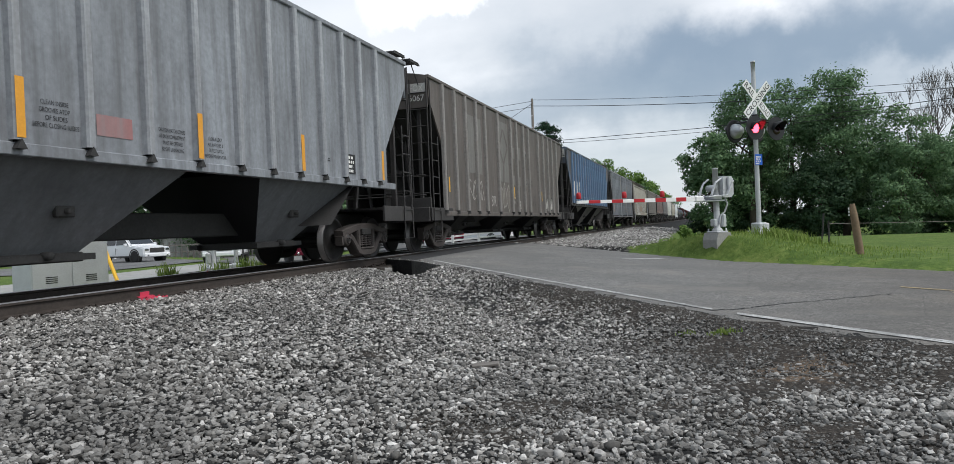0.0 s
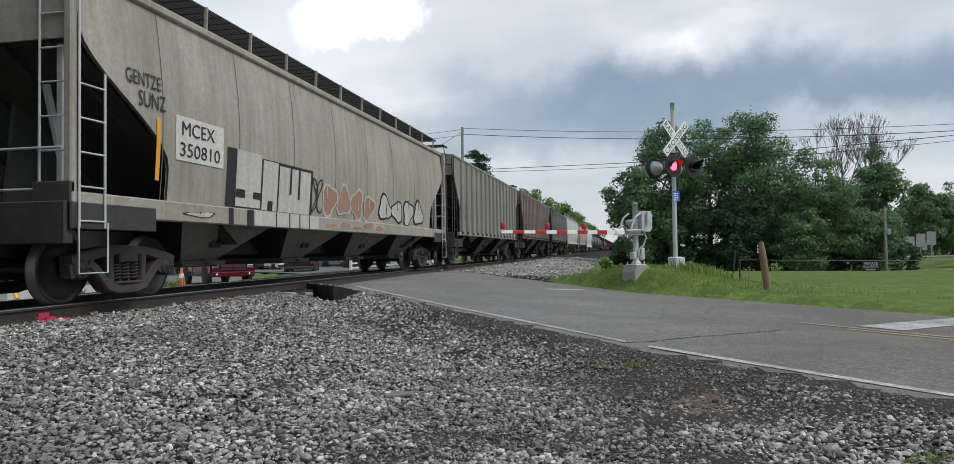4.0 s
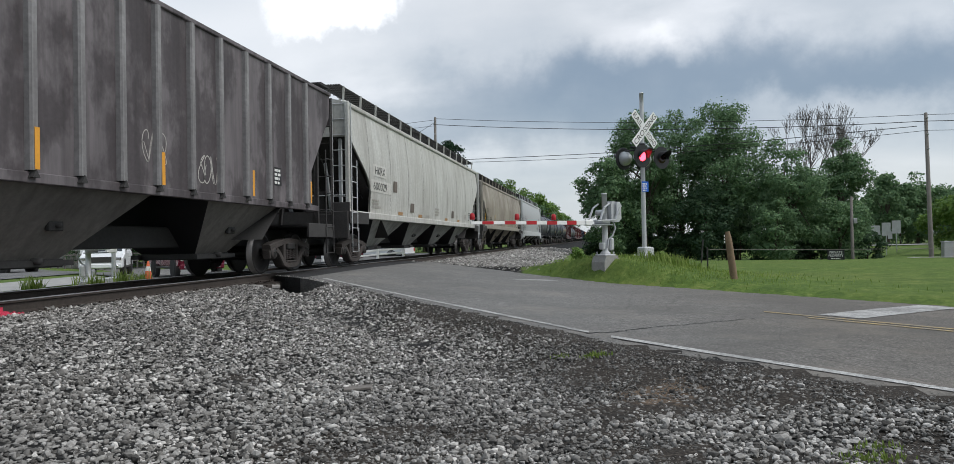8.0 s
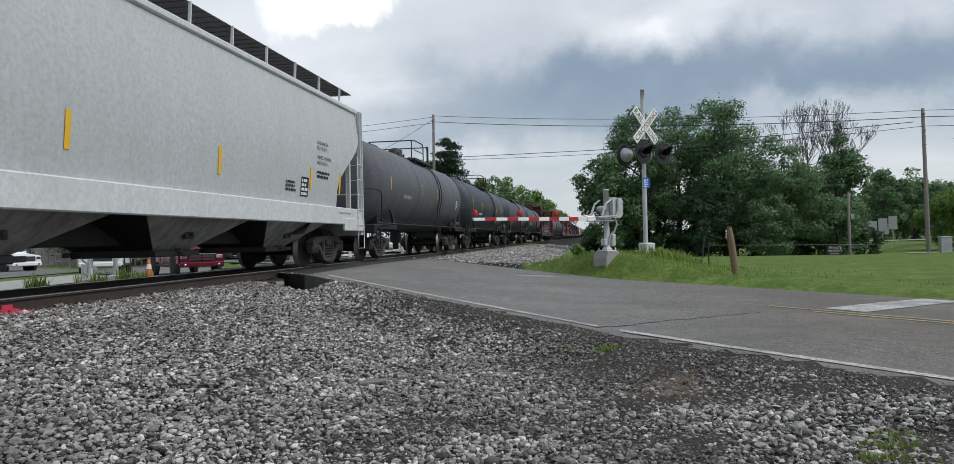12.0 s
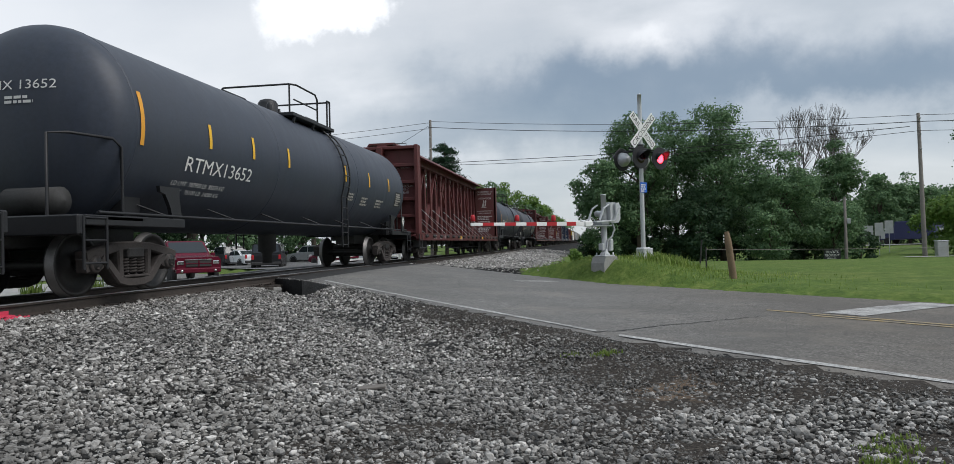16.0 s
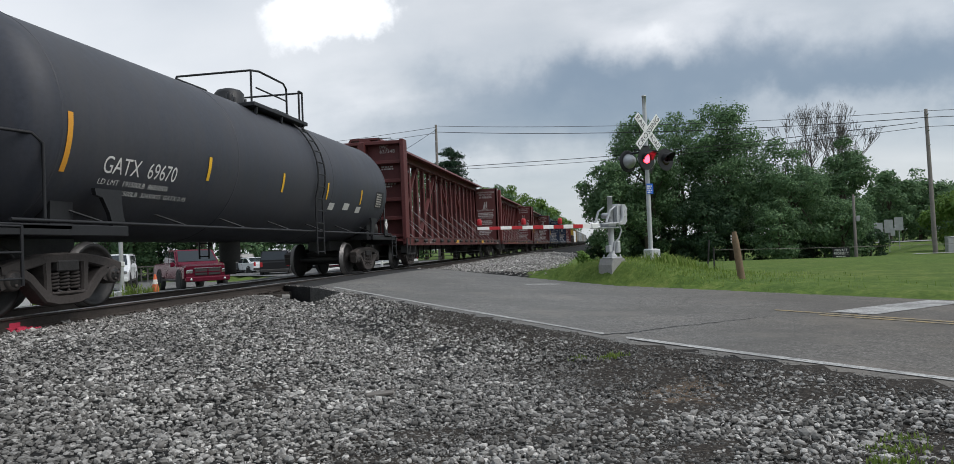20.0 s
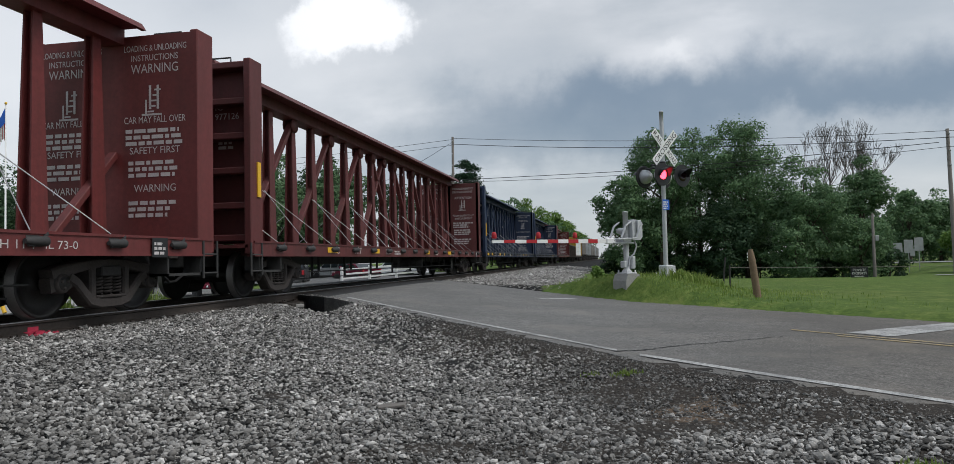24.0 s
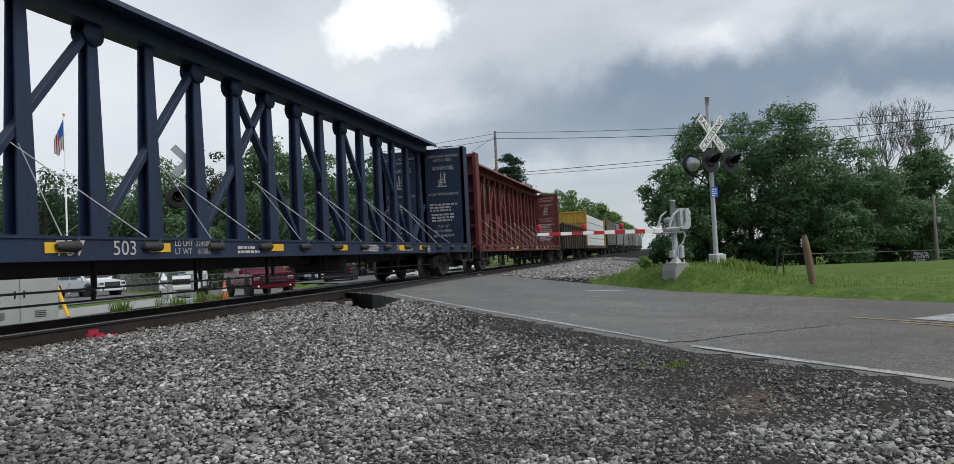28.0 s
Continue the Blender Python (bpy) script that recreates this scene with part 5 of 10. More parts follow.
def smooth_hopper(c0, c1, label, body, sill_mat, zs=1.40, zb=1.02, zt=4.28, n_bays=4, bay_mats=None, metal=None, bulge=0.13, seams=9, board=None):
    car, L = start_car(c0, c1, "covered_hopper_car", label, "hopper car", "freight train")
    bay_mats = bay_mats or [body]
    metal = metal or MAT["silver"]

    def px(z):
        k = (z - zs) / (zt - zs)
        return 1.45 + bulge * math.sin(math.pi * min(max(k, 0), 1)) - 0.08 * max(k, 0)

    def ye(z):
        return 0.82 + 1.75 * float(smooth01((zt - 0.75 - z) / 1.6))
    zz = np.linspace(zs, zt, 19)
    for s in (-1, 1):
        g = Geo()
        g.sheet([[(s * px(z), ye(z) + (L - 2 * ye(z)) * k / 16, z) for k in range(17)] for z in zz])
        g.sheet([[(s * (px(z) - 0.05), ye(z) + (L - 2 * ye(z)) * k / 16, z) for k in range(17)] for z in zz])
        part("side_panel", g, body, car)
        g = Geo().box(s * 1.50 - 0.06, s * 1.50 + 0.04, 0.62, L - 0.62, zb, zs, 0.02)
        part("side_sill", g, sill_mat, car)
        g = Geo().box(s * px(zt) - 0.05, s * px(zt) + 0.07, 0.66, L - 0.66, zt - 0.1, zt + 0.04, 0.03)
        part("roof_edge", g, sill_mat, car)
        for y in (0.68, L - 0.68):
            g = Geo().box(s * 1.47 - 0.06, s * 1.47 + 0.06, y - 0.06, y + 0.06, zb, zt, 0.02)
            part("corner_post", g, sill_mat, car)
        for k in range(seams):
            y = 2.4 + (L - 4.8) * k / (seams - 1)
            g = Geo().sheet([[(s * (px(z) + 0.006), y - 0.009, z), (s * (px(z) + 0.009), y, z), (s * (px(z) + 0.006), y + 0.009, z)] for z in zz])
            part("weld_seam", g, seam_line, car)
    g = Geo()
    xt = px(zt)
    g.sheet([[(x, y, zt + 0.01 + 0.2 * (1 - (x / xt) ** 2)) for x in np.linspace(-xt, xt, 9)] for y in (0.70, L - 0.70)])
    for y in (0.70, L - 0.70):
        pts = [(x, zt + 0.01 + 0.2 * (1 - (x / xt) ** 2)) for x in np.linspace(-xt, xt, 9)] + [(1.42, zt - 0.95), (-1.42, zt - 0.95)]
        g.prism(pts, "y", y - 0.02, y + 0.02)
    part("roof", g, body, car)
    # end slopes and stiffeners in dark steel, standing for the shade under the ends
    for s, y in ((1, 0.0), (-1, L)):
        g = Geo()
        a, b = y + s * 0.74, y + s * 4.6
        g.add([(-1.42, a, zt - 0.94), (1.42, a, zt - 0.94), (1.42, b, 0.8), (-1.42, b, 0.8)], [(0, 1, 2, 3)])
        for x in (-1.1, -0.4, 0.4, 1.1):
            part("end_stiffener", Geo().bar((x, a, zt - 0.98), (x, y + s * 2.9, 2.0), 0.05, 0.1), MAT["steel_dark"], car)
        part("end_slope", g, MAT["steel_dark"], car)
    board = board or MAT["under"]
    roof_walk(car, L, zt, board, (-0.94, 0.94), 0.46, 1.45, 0.66, sill_mat)
    g = Geo()
    g.box(-0.35, 0.35, 1.6, L - 1.6, zt + 0.24, zt + 0.36, 0.03)
    part("roof_hatch", g, body, car)
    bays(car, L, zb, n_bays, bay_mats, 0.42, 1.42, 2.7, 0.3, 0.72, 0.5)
    end_works(car, L, zt, metal, zb + 0.12)
    draft_gear(car, L)
    add_truck(car, 2.2)
    add_truck(car, L - 2.2)
    d = SHIFT[0]
    return car, L, (lambda u, v: (px(v) + 0.012, u - d, v))


def tank_car(c0, c1, label, body, first=1.9, dome=0.25, r=1.52, zc=2.48):
    car, L = start_car(c0, c1, "tank_car", label, "tank car", "freight train")
    y0, y1 = first - 0.78, L - 1.0
    prof = [(y0 + 0.62 * (1 - math.cos(math.pi / 2 * k / 12)), max(0.001, r * math.sin(math.pi / 2 * k / 12) ** 0.72)) for k in range(13)]
    back = [(y1 + y0 - a, q) for a, q in prof[::-1]]
    mid = [(y0 + 0.62 + (y1 - y0 - 1.24) * k / 4, r) for k in range(1, 4)]
    part("tank_shell", Geo().lathe(prof + mid + back, "y", (0, 0, zc), 56), body, car)
    for y in (y0 + 0.66, y0 + (y1 - y0) * 0.34, y0 + (y1 - y0) * 0.66, y1 - 0.66):
        part("weld_seam", Geo().lathe([(y - 0.02, r), (y - 0.012, r + 0.008), (y + 0.012, r + 0.008), (y + 0.02, r)], "y", (0, 0, zc), 56), body, car)
    m = L / 2
    g = Geo().lathe([(0, dome * 1.12), (0.12, dome * 1.12), (0.13, dome), (0.34, dome), (0.42, dome * 0.8), (0.46, dome * 0.4), (0.47, 0.0)], "z", (0, m + 0.2, zc + r - 0.08), 20)
    for k in range(8):
        a = k * math.pi / 4
        g.lathe([(0, 0.03), (0.2, 0.03), (0.2, 0)], "z", (dome * 1.2 * math.cos(a), m + 0.2 + dome * 1.2 * math.sin(a), zc + r - 0.08), 6)
    part("manway_dome", g, MAT["black"], car)
    g = Geo()
    g.lathe([(0, 0.07), (0.2, 0.07), (0.26, 0.04), (0.27, 0)], "z", (0.25, m - 0.25, zc + r - 0.06), 12)
    g.lathe([(0, 0.05), (0.16, 0.05), (0.16, 0)], "z", (0.45, m + 0.75, zc + r - 0.1), 10)
    part("relief_valve", g, MAT["black"], car)
    # walkways on both shoulders of the tank, joined across the top
    zp = zc + r - 0.20
    for s in (-1, 1):
        g = Geo().obox((s * 0.82, m + 0.6, zp), (1, 0, 0), (0, 1, 0), 0.27, 1.37, 0.045, 0.012)
        walk_ = part("walkway", g, MAT["black"], car, "steel grating walkway on the tank's shoulder")
        for y in (m - 0.6, m + 0.6, m + 1.8):
            part("bracket", Geo().bar((s * 1.04, y, zp - 0.02), (s * 1.0, y, zp - 0.36), 0.05), MAT["black"], walk_)
    plat = part("top_platform", Geo().box(-0.6, 0.6, m + 1.2, m + 1.98, zp + 0.25, zp + 0.29, 0.01), MAT["black"], car)
    zr = zp + 0.78
    g = Geo()
    g.tube([(-0.97, m + 1.05, zp), (-0.97, m + 1.05, zr - 0.1), (-0.97, m + 0.9, zr), (-0.97, m - 0.3, zr), (-0.85, m - 0.45, zr), (0.85, m - 0.45, zr), (0.97, m - 0.3, zr), (0.97, m + 0.9, zr), (0.97, m + 1.05, zr - 0.1), (0.97, m + 1.05, zp)], 0.024, 7)
    for s in (-1, 1):
        g.tube([(s * 0.86, m - 0.45, zp), (s * 0.86, m - 0.45, zr)], 0.022, 6)
        g.tube([(s * 0.97, m - 0.45, zp + 0.4), (s * 0.97, m + 1.05, zp + 0.4)], 0.018, 6)
        for y in (m + 1.75, m + 1.95):
            g.tube([(s * 0.97, y, zp - 0.02), (s * 0.97, y, zr)], 0.024, 6)
        g.tube([(s * 0.97, m + 1.75, zr), (s * 0.97, m + 1.95, zr)], 0.024, 6)
    g.tube([(-0.97, m + 1.95, zr), (0.97, m + 1.95, zr)], 0.024, 7)
    part("safety_railing", g, MAT["black"], plat)
    for s in (-1, 1):
        g = Geo()
        for q in (m + 1.3, m + 1.72):
            pts = [(s * (r + 0.07) * math.cos(a), q, zc + (r + 0.07) * math.sin(a)) for a in np.linspace(1.15, -0.35, 12)] + [(s * 1.5, q, 1.2), (s * 1.5, q, 0.62)]
            g.tube(pts, 0.022, 6)
        for a in np.linspace(1.1, -0.35, 9):
            x, z = s * (r + 0.07) * math.cos(a), zc + (r + 0.07) * math.sin(a)
            g.tube([(x, m + 1.3, z), (x, m + 1.72, z)], 0.017, 6)
        for z in (1.65, 1.35, 1.0, 0.68):
            g.tube([(s * 1.5, m + 1.3, z), (s * 1.5, m + 1.72, z)], 0.017, 6)
        part("ladder", g, MAT["black"], car)
        g = Geo()
        g.tube([(s * 1.45, 1.0, 1.16), (s * 1.45, L - 1.0, 1.16)], 0.024, 8)
        for y in np.linspace(2.6, L - 2.6, 7):
            g.tube([(s * 1.45, y, 1.16), (s * 1.05, y - 0.3, zc - 1.12)], 0.016, 6)
        part("side_handrail", g, MAT["black"], car)
        for e, y in ((1, 0.0), (-1, L)):
            g = Geo()
            g.tube([(s * 1.42, y + e * 1.55, 1.08), (s * 1.42, y + e * 1.55, 2.1), (s * 1.35, y + e * 1.45, 2.22), (s * 1.1, y + e * 0.9, 2.24), (s * 1.0, y + e * 0.62, 2.2), (s * 1.0, y + e * 0.62, 1.08)], 0.022, 7)
            part("end_railing", g, MAT["black"], car)
            o = [(2.40, 1.62), (2.95, 1.62), (2.93, 1.50), (2.97, 1.25), (3.05, 1.08), (2.75, 1.08), (2.68, 1.3), (2.55, 1.5), (2.42, 1.53)]
            g = Geo().prism([(y + e * a, b) for a, b in o], "x", s * 1.42 - 0.03, s * 1.42 + 0.03)
            part("saddle_bracket", g, MAT["black"], car)
            g = Geo().box(s * 1.46 - 0.04, s * 1.46 + 0.04, min(y + e * 0.7, y + e * 3.0), max(y + e * 0.7, y + e * 3.0), 0.98, 1.12, 0.01)
            part("end_side_sill", g, MAT["black"], car)
            part("ladder", ladder(s * 1.5, y + e * 0.65, s * 1.5, y + e * 1.1, 0.4, 1.1, 0.3), MAT["black"], car)
    for e, y in ((1, 0.0), (-1, L)):
        g = Geo()
        g.box(-1.5, 1.5, min(y + e * 0.55, y + e * 0.68), max(y + e * 0.55, y + e * 0.68), 0.85, 1.12, 0.02)
        g.box(-1.5, 1.5, min(y + e * 0.68, y + e * 1.9), max(y + e * 0.68, y + e * 1.9), 1.06, 1.10)
        part("end_platform", g, MAT["black"], car)
        g = Geo()
        g.prism([(-1.1, 1.0), (1.1, 1.0), (1.12, 1.72), (0.9, 1.62), (0, 1.32), (-0.9, 1.62), (-1.12, 1.72)], "y", min(y + e * 2.0, y + e * 2.4), max(y + e * 2.0, y + e * 2.4))
        part("saddle", g, MAT["black"], car)
        g = Geo().lathe([(-0.45, 0.0), (-0.4, 0.19), (0.4, 0.19), (0.45, 0.0)], "x", (0.55, y + e * 0.95, 1.33), 14)
        part("air_reservoir", g, MAT["under"], car)
    g = Geo()
    g.lathe([(0, 0.22), (-0.45, 0.22), (-0.5, 0.12), (-0.75, 0.12), (-0.75, 0)], "z", (0, m, zc - r + 0.05), 14)
    part("bottom_outlet", g, MAT["under"], car)
    draft_gear(car, L, "under", False)
    add_truck(car, 2.3)
    add_truck(car, L - 2.3)

    def on(u, v):
        a = math.asin((2.66 + 1.5 * math.sin(v / 1.5) - zc) / r)
        return ((r + 0.010) * math.cos(a), u, zc + (r + 0.010) * math.sin(a))
    return car, L, on


SHORT_BRACES = ((3, 1), (5, 3), (7, 5), (9, 7), (8, 10), (10, 12), (12, 14), (14, 16))
LONG_BRACES = ((3, 1), (5, 2.6), (8, 5.3), (9, 11.7), (12, 14.5))


def centerbeam(c0, c1, label, body, braces=SHORT_BRACES):
    car, L = start_car(c0, c1, "centerbeam_flat_car", label, "flat car", "freight train")
    zd = 1.05
    yb = 0.62
    for s in (-1, 1):
        g = Geo()
        g.box(s * 1.52 - 0.025, s * 1.52 + 0.012, 0.7, L - 0.7, 0.82, zd + 0.02)
        part("side_sill", g, body, car)
        for a, b in ((0.80, 0.83), (zd, zd + 0.035)):
            part("sill_flange", Geo().box(s * 1.52 - 0.14, s * 1.52 + 0.03, 0.7, L - 0.7, a, b), body, car)
    g = Geo()
    for k in range(14):
        y = yb + 0.5 + (L - 2 * yb - 1.0) * (k + 0.5) / 14
        g.prism([(-1.5, 0.83), (1.5, 0.83), (1.5, 1.0), (0.35, 1.06), (-0.35, 1.06), (-1.5, 1.0)], "y", y - 0.35, y + 0.35)
    g.box(-1.45, 1.45, yb, L - yb, 0.96, 1.02)
    part("deck", g, body, car)
    # bulkheads
    for e, y in ((1, yb), (-1, L - yb)):
        a, b = sorted((y, y + e * 0.45))
        g = Geo()
        g.box(-1.5, 1.5, y + 0.39 if e > 0 else y - 0.45, y + 0.45 if e > 0 else y - 0.39, zd, 4.42)
        for s in (-1, 1):
            part('bulkhead_post', Geo().box(s * 1.45 - 0.07, s * 1.45 + 0.07, a, b, zd - 0.2, 4.46, 0.015), body, car)
        part('bulkhead_post', Geo().box(-0.12, 0.12, a, b, zd, 4.4, 0.01), body, car)
        for z in (1.15, 1.75, 2.4, 3.05, 3.7, 4.38):
            part('bulkhead_rib', Geo().box(-1.45, 1.45, a + 0.1, b - 0.02, z - 0.06, z + 0.06, 0.015), body, car)
        bulk = part("bulkhead", g, body, car)
        g = Geo()
        g.tube([(0.55, y + e * 0.16, 4.44), (0.55, y + e * 0.16, 4.53), (1.05, y + e * 0.16, 4.53), (1.05, y + e * 0.16, 4.44)], 0.016, 6)
        part("grab_iron", g, MAT["under"], bulk)
        for s in (-1, 1):
            part("ladder", ladder(s * 1.54, y - e * 0.05, s * 1.54, y + e * 0.35, 0.45, 1.05, 0.3), MAT["under"], car)
    # top chord
    y0, y1 = yb + 0.44, L - yb - 0.44
    g = Geo()
    g.prism([(-0.52, 4.62), (0.52, 4.62), (0.60, 4.50), (0.52, 4.50), (0.47, 4.55), (0.2, 4.55), (0.2, 4.29), (-0.2, 4.29), (-0.2, 4.55), (-0.47, 4.55), (-0.52, 4.50), (-0.60, 4.50)], "y", y0, y1)
    part("top_chord", g, body, car)
    n = 18
    g = Geo()
    w0, w1 = 0.125, 0.08
    # each post: two flanges joined by a pierced web
    for s in (-1, 1):
        for z0_, z1_ in ((zd, 4.30),):
            g.add([(s * w0, -0.165, z0_), (s * w0, 0.165, z0_), (s * w1, 0.085, z1_), (s * w1, -0.085, z1_), (s * (w0 - 0.03), -0.165, z0_), (s * (w0 - 0.03), 0.165, z0_), (s * (w1 - 0.03), 0.085, z1_), (s * (w1 - 0.03), -0.085, z1_)],
                  [(0, 1, 2, 3), (7, 6, 5, 4), (0, 3, 7, 4), (1, 5, 6, 2), (0, 4, 5, 1), (3, 2, 6, 7)])
    z = zd
    while z < 4.25:
        w = w0 + (w1 - w0) * (z - zd) / 3.25 - 0.02
        g.box(-w, w, -0.012, 0.012, z, min(z + 0.42, 4.3))
        g.box(-w, w - 0.06, -0.012, 0.012, min(z + 0.42, 4.29), min(z + 0.5, 4.3))
        z += 0.5
    post_me = g.mesh("post")
    ys = [1.85 + (L - 3.40) * k / (n - 1) for k in range(n)]
    for y in ys:
        part("post", post_me, body, car, at=pose(0, y, 0))
    # braces lean towards the middle of the car and meet the posts at round plates
    for top, low in braces:
        yl = ys[int(low)] + (low % 1) * (ys[1] - ys[0])
        part("diagonal_brace", Geo().bar((0, yl, zd + 0.08), (0, ys[top], 4.22), 0.10, 0.15, (1, 0, 0), 0.01), body, car)
        for s in (-1, 1):
            part("gusset_plate", Geo().lathe([(s * 0.10, 0.0), (s * 0.10, 0.19), (s * 0.125, 0.19), (s * 0.125, 0.0)], 'x', (0, ys[top], 4.16), 14), body, car)
    for a, b in ((ys[1] - 0.35, y0), (ys[-2] + 0.35, y1)):
        part("diagonal_brace", Geo().bar((0, a, zd + 0.08), (0, b, 2.5), 0.10, 0.15, (1, 0, 0), 0.01), body, car)
    # winches and tie-down cables along the sills
    wg = Geo()
    wg.lathe([(-0.15, 0.03), (-0.1, 0.045), (0.08, 0.06), (0.16, 0.06), (0.17, 0.04)], "y", (0.03, 0, -0.02), 10)
    wg.bar((-0.03, 0.0, 0.07), (0.03, 0.0, -0.08), 0.2, 0.025)
    wg.bar((0.03, 0.12, -0.02), (0.0, 0.2, 0.08), 0.04, 0.03)
    winch_me = wg.mesh("winch")
    m = 16
    for s in (-1, 1):
        for k in range(m):
            y = 1.7 + (L - 3.4) * k / (m - 1)
            part("winch", winch_me, MAT["under"], car, at=pose(s * 1.54, y, 0.985, 0, 0, 0 if s > 0 else 180))
    for k in range(m - 1):
        y = 1.7 + (L - 3.4) * k / (m - 1)
        g = Geo()
        for s in (-1, 1):
            g.tube([(s * 1.50, y, 1.08), (s * 0.13, y + (0.75 if k % 2 else -0.75), 2.35)], 0.008, 5)
        part("tie_down_cable", g, MAT["galv"], car)
    g = Geo()
    g.prism([(-0.35, 0.66), (0.35, 0.66), (0.35, 0.95), (-0.35, 0.95)], "y", 3.6, L - 3.6)
    part("fish_belly_sill", g, MAT["under"], car)
    g = Geo().lathe([(-0.6, 0.0), (-0.55, 0.2), (0.55, 0.2), (0.6, 0.0)], "x", (0.5, L * 0.5 + 2, 0.6), 14)
    g.tube([(1.1, 4, 0.46), (1.1, L - 4, 0.46)], 0.016, 6)
    g.tube([(0.8, 4, 0.30), (0.8, L - 4, 0.30)], 0.016, 6)
    for y in np.linspace(4.6, L - 4.6, 8):
        g.bar((1.1, y, 0.46), (1.1, y, 0.85), 0.06, 0.02)
        g.bar((0.8, y + 0.3, 0.30), (0.8, y + 0.3, 0.85), 0.06, 0.02)
    part("brake_rigging", g, MAT["under"], car)
    draft_gear(car, L)
    add_truck(car, 2.55)
    add_truck(car, L - 2.55)
    # yellow reflectors on the sill and lettering
    for e, y in ((1, 0.0), (-1, L)):
        g = Geo()
        a, b = sorted((y + e * 0.95, y + e * 1.85))
        g.box(1.2, 1.5, a, b, 0.50, 0.54).box(1.2, 1.5, a, a + 0.04, 0.5, 0.82).box(1.2, 1.5, b - 0.04, b, 0.5, 0.82)
        part("jacking_pocket", g, MAT["under"], car)

    def side(u, v):
        return (1.538, u, v)

    def inner(u, v):
        return (u, L - yb - 0.455, v)

    def outer(u, v):
        return (u, yb + 0.384, v)
    return car, L, side, inner, outer


# ---- the cars, from the first to pass to the last ----
def flat_side(u, v):
    return (1.5265, u - SHIFT[0], v)


def end_plate(u, v):
    return (u, 0.688, v)


def upright_stripes(car, place, ys, z0, h, m, w=0.1, nv=1, name="reflector"):
    for y in ys:
        g = Geo()
        patch(g, place, y, y + w, z0, z0 + h, 1, nv)
        part(name, g, m, car)


def scribble(car, place, u0, u1, v0, v1, m, seed, n=6, w=0.05, name="graffiti", label="spray-painted scrawl"):
    """Loops of sprayed line on a side."""
    rnd = random.Random(seed)
    step = (u1 - u0) / n
    for k in range(n):
        g = Geo()
        cx, cz = u0 + (k + 0.5) * step, (v0 + v1) / 2
        a0, turns = rnd.uniform(0, 6.3), rnd.uniform(0.7, 1.5)
        fx, fz = rnd.uniform(0.5, 1.6), rnd.uniform(0.5, 1.6)
        pts = []
        for i in range(19):
            a = a0 + turns * 2 * math.pi * i / 18
            pts.append((cx + step * 0.52 * math.cos(a * fx), cz + (v1 - v0) * 0.48 * math.sin(a * fz + k)))
        for p, q in zip(pts, pts[1:]):
            d = Vector((q[0] - p[0], q[1] - p[1]))
            if d.length < 1e-4:
                continue
            nrm = Vector((-d.y, d.x)).normalized() * w / 2
            g.add([place(p[0] + nrm.x, p[1] + nrm.y), place(q[0] + nrm.x, q[1] + nrm.y), place(q[0] - nrm.x, q[1] - nrm.y), place(p[0] - nrm.x, p[1] - nrm.y)], [(0, 1, 2, 3)])
        part(name, g, m, car, label)


def blob_letters(car, place, u0, u1, v0, v1, fill, edge, n, seed):
    """Fat bubble shapes with a dark outline, side by side."""
    rnd = random.Random(seed)
    w = (u1 - u0) / n
    for k in range(n):
        gf, ge = Geo(), Geo()
        c = u0 + (k + 0.5) * w
        a, b = v0 + rnd.uniform(0, 0.12), v1 - rnd.uniform(0, 0.18)
        lean = rnd.uniform(-0.1, 0.1)
        out = []
        for i in range(14):
            t = 2 * math.pi * i / 14
            rr = 1 + 0.22 * math.sin(3 * t + k * 2.1 + seed)
            out.append((c + w * 0.46 * math.cos(t) * rr + lean * math.sin(t), (a + b) / 2 + (b - a) * 0.5 * math.sin(t) * rr))
        mid = (sum(p[0] for p in out) / 14, sum(p[1] for p in out) / 14)

        def q(p, s, lift):
            x, y, z = place(mid[0] + (p[0] - mid[0]) * s, mid[1] + (p[1] - mid[1]) * s)
            return (x + lift, y, z)
        ge.add([q(p, 1.1, 0.001 * k) for p in out], [tuple(range(14))])
        gf.add([q(p, 0.92, 0.004 + 0.001 * k) for p in out], [tuple(range(14))])
        x0, z0 = mid[0] + w * rnd.uniform(-0.25, 0.15), mid[1] + (b - a) * rnd.uniform(-0.3, 0.2)
        dx, dz = 0.035, (b - a) * 0.5
        ge.add([tuple(Vector(place(x, z)) + Vector((0.009 + 0.001 * k, 0, 0))) for x, z in ((x0, z0), (x0 + dx, z0 + 0.02), (x0 + dx, z0 + dz), (x0, z0 + dz))], [(0, 1, 2, 3)])
        part("graffiti_outline", ge, edge, car)
        part("graffiti", gf, fill, car, "faded bubble graffiti letter")


def data_panel(car, place, u, v, s=0.36):
    g = Geo()
    patch(g, place, u, u + s, v, v + s * 1.05)
    part("data_panel", g, MAT["letter_black"], car)
    lettering([("#4", u + 0.03, v + 0.03, s * 0.95, s * 0.85)], lambda a, b: tuple(Vector(place(a, b)) + Vector((0.003, 0, 0))), MAT["letter_white"], car)


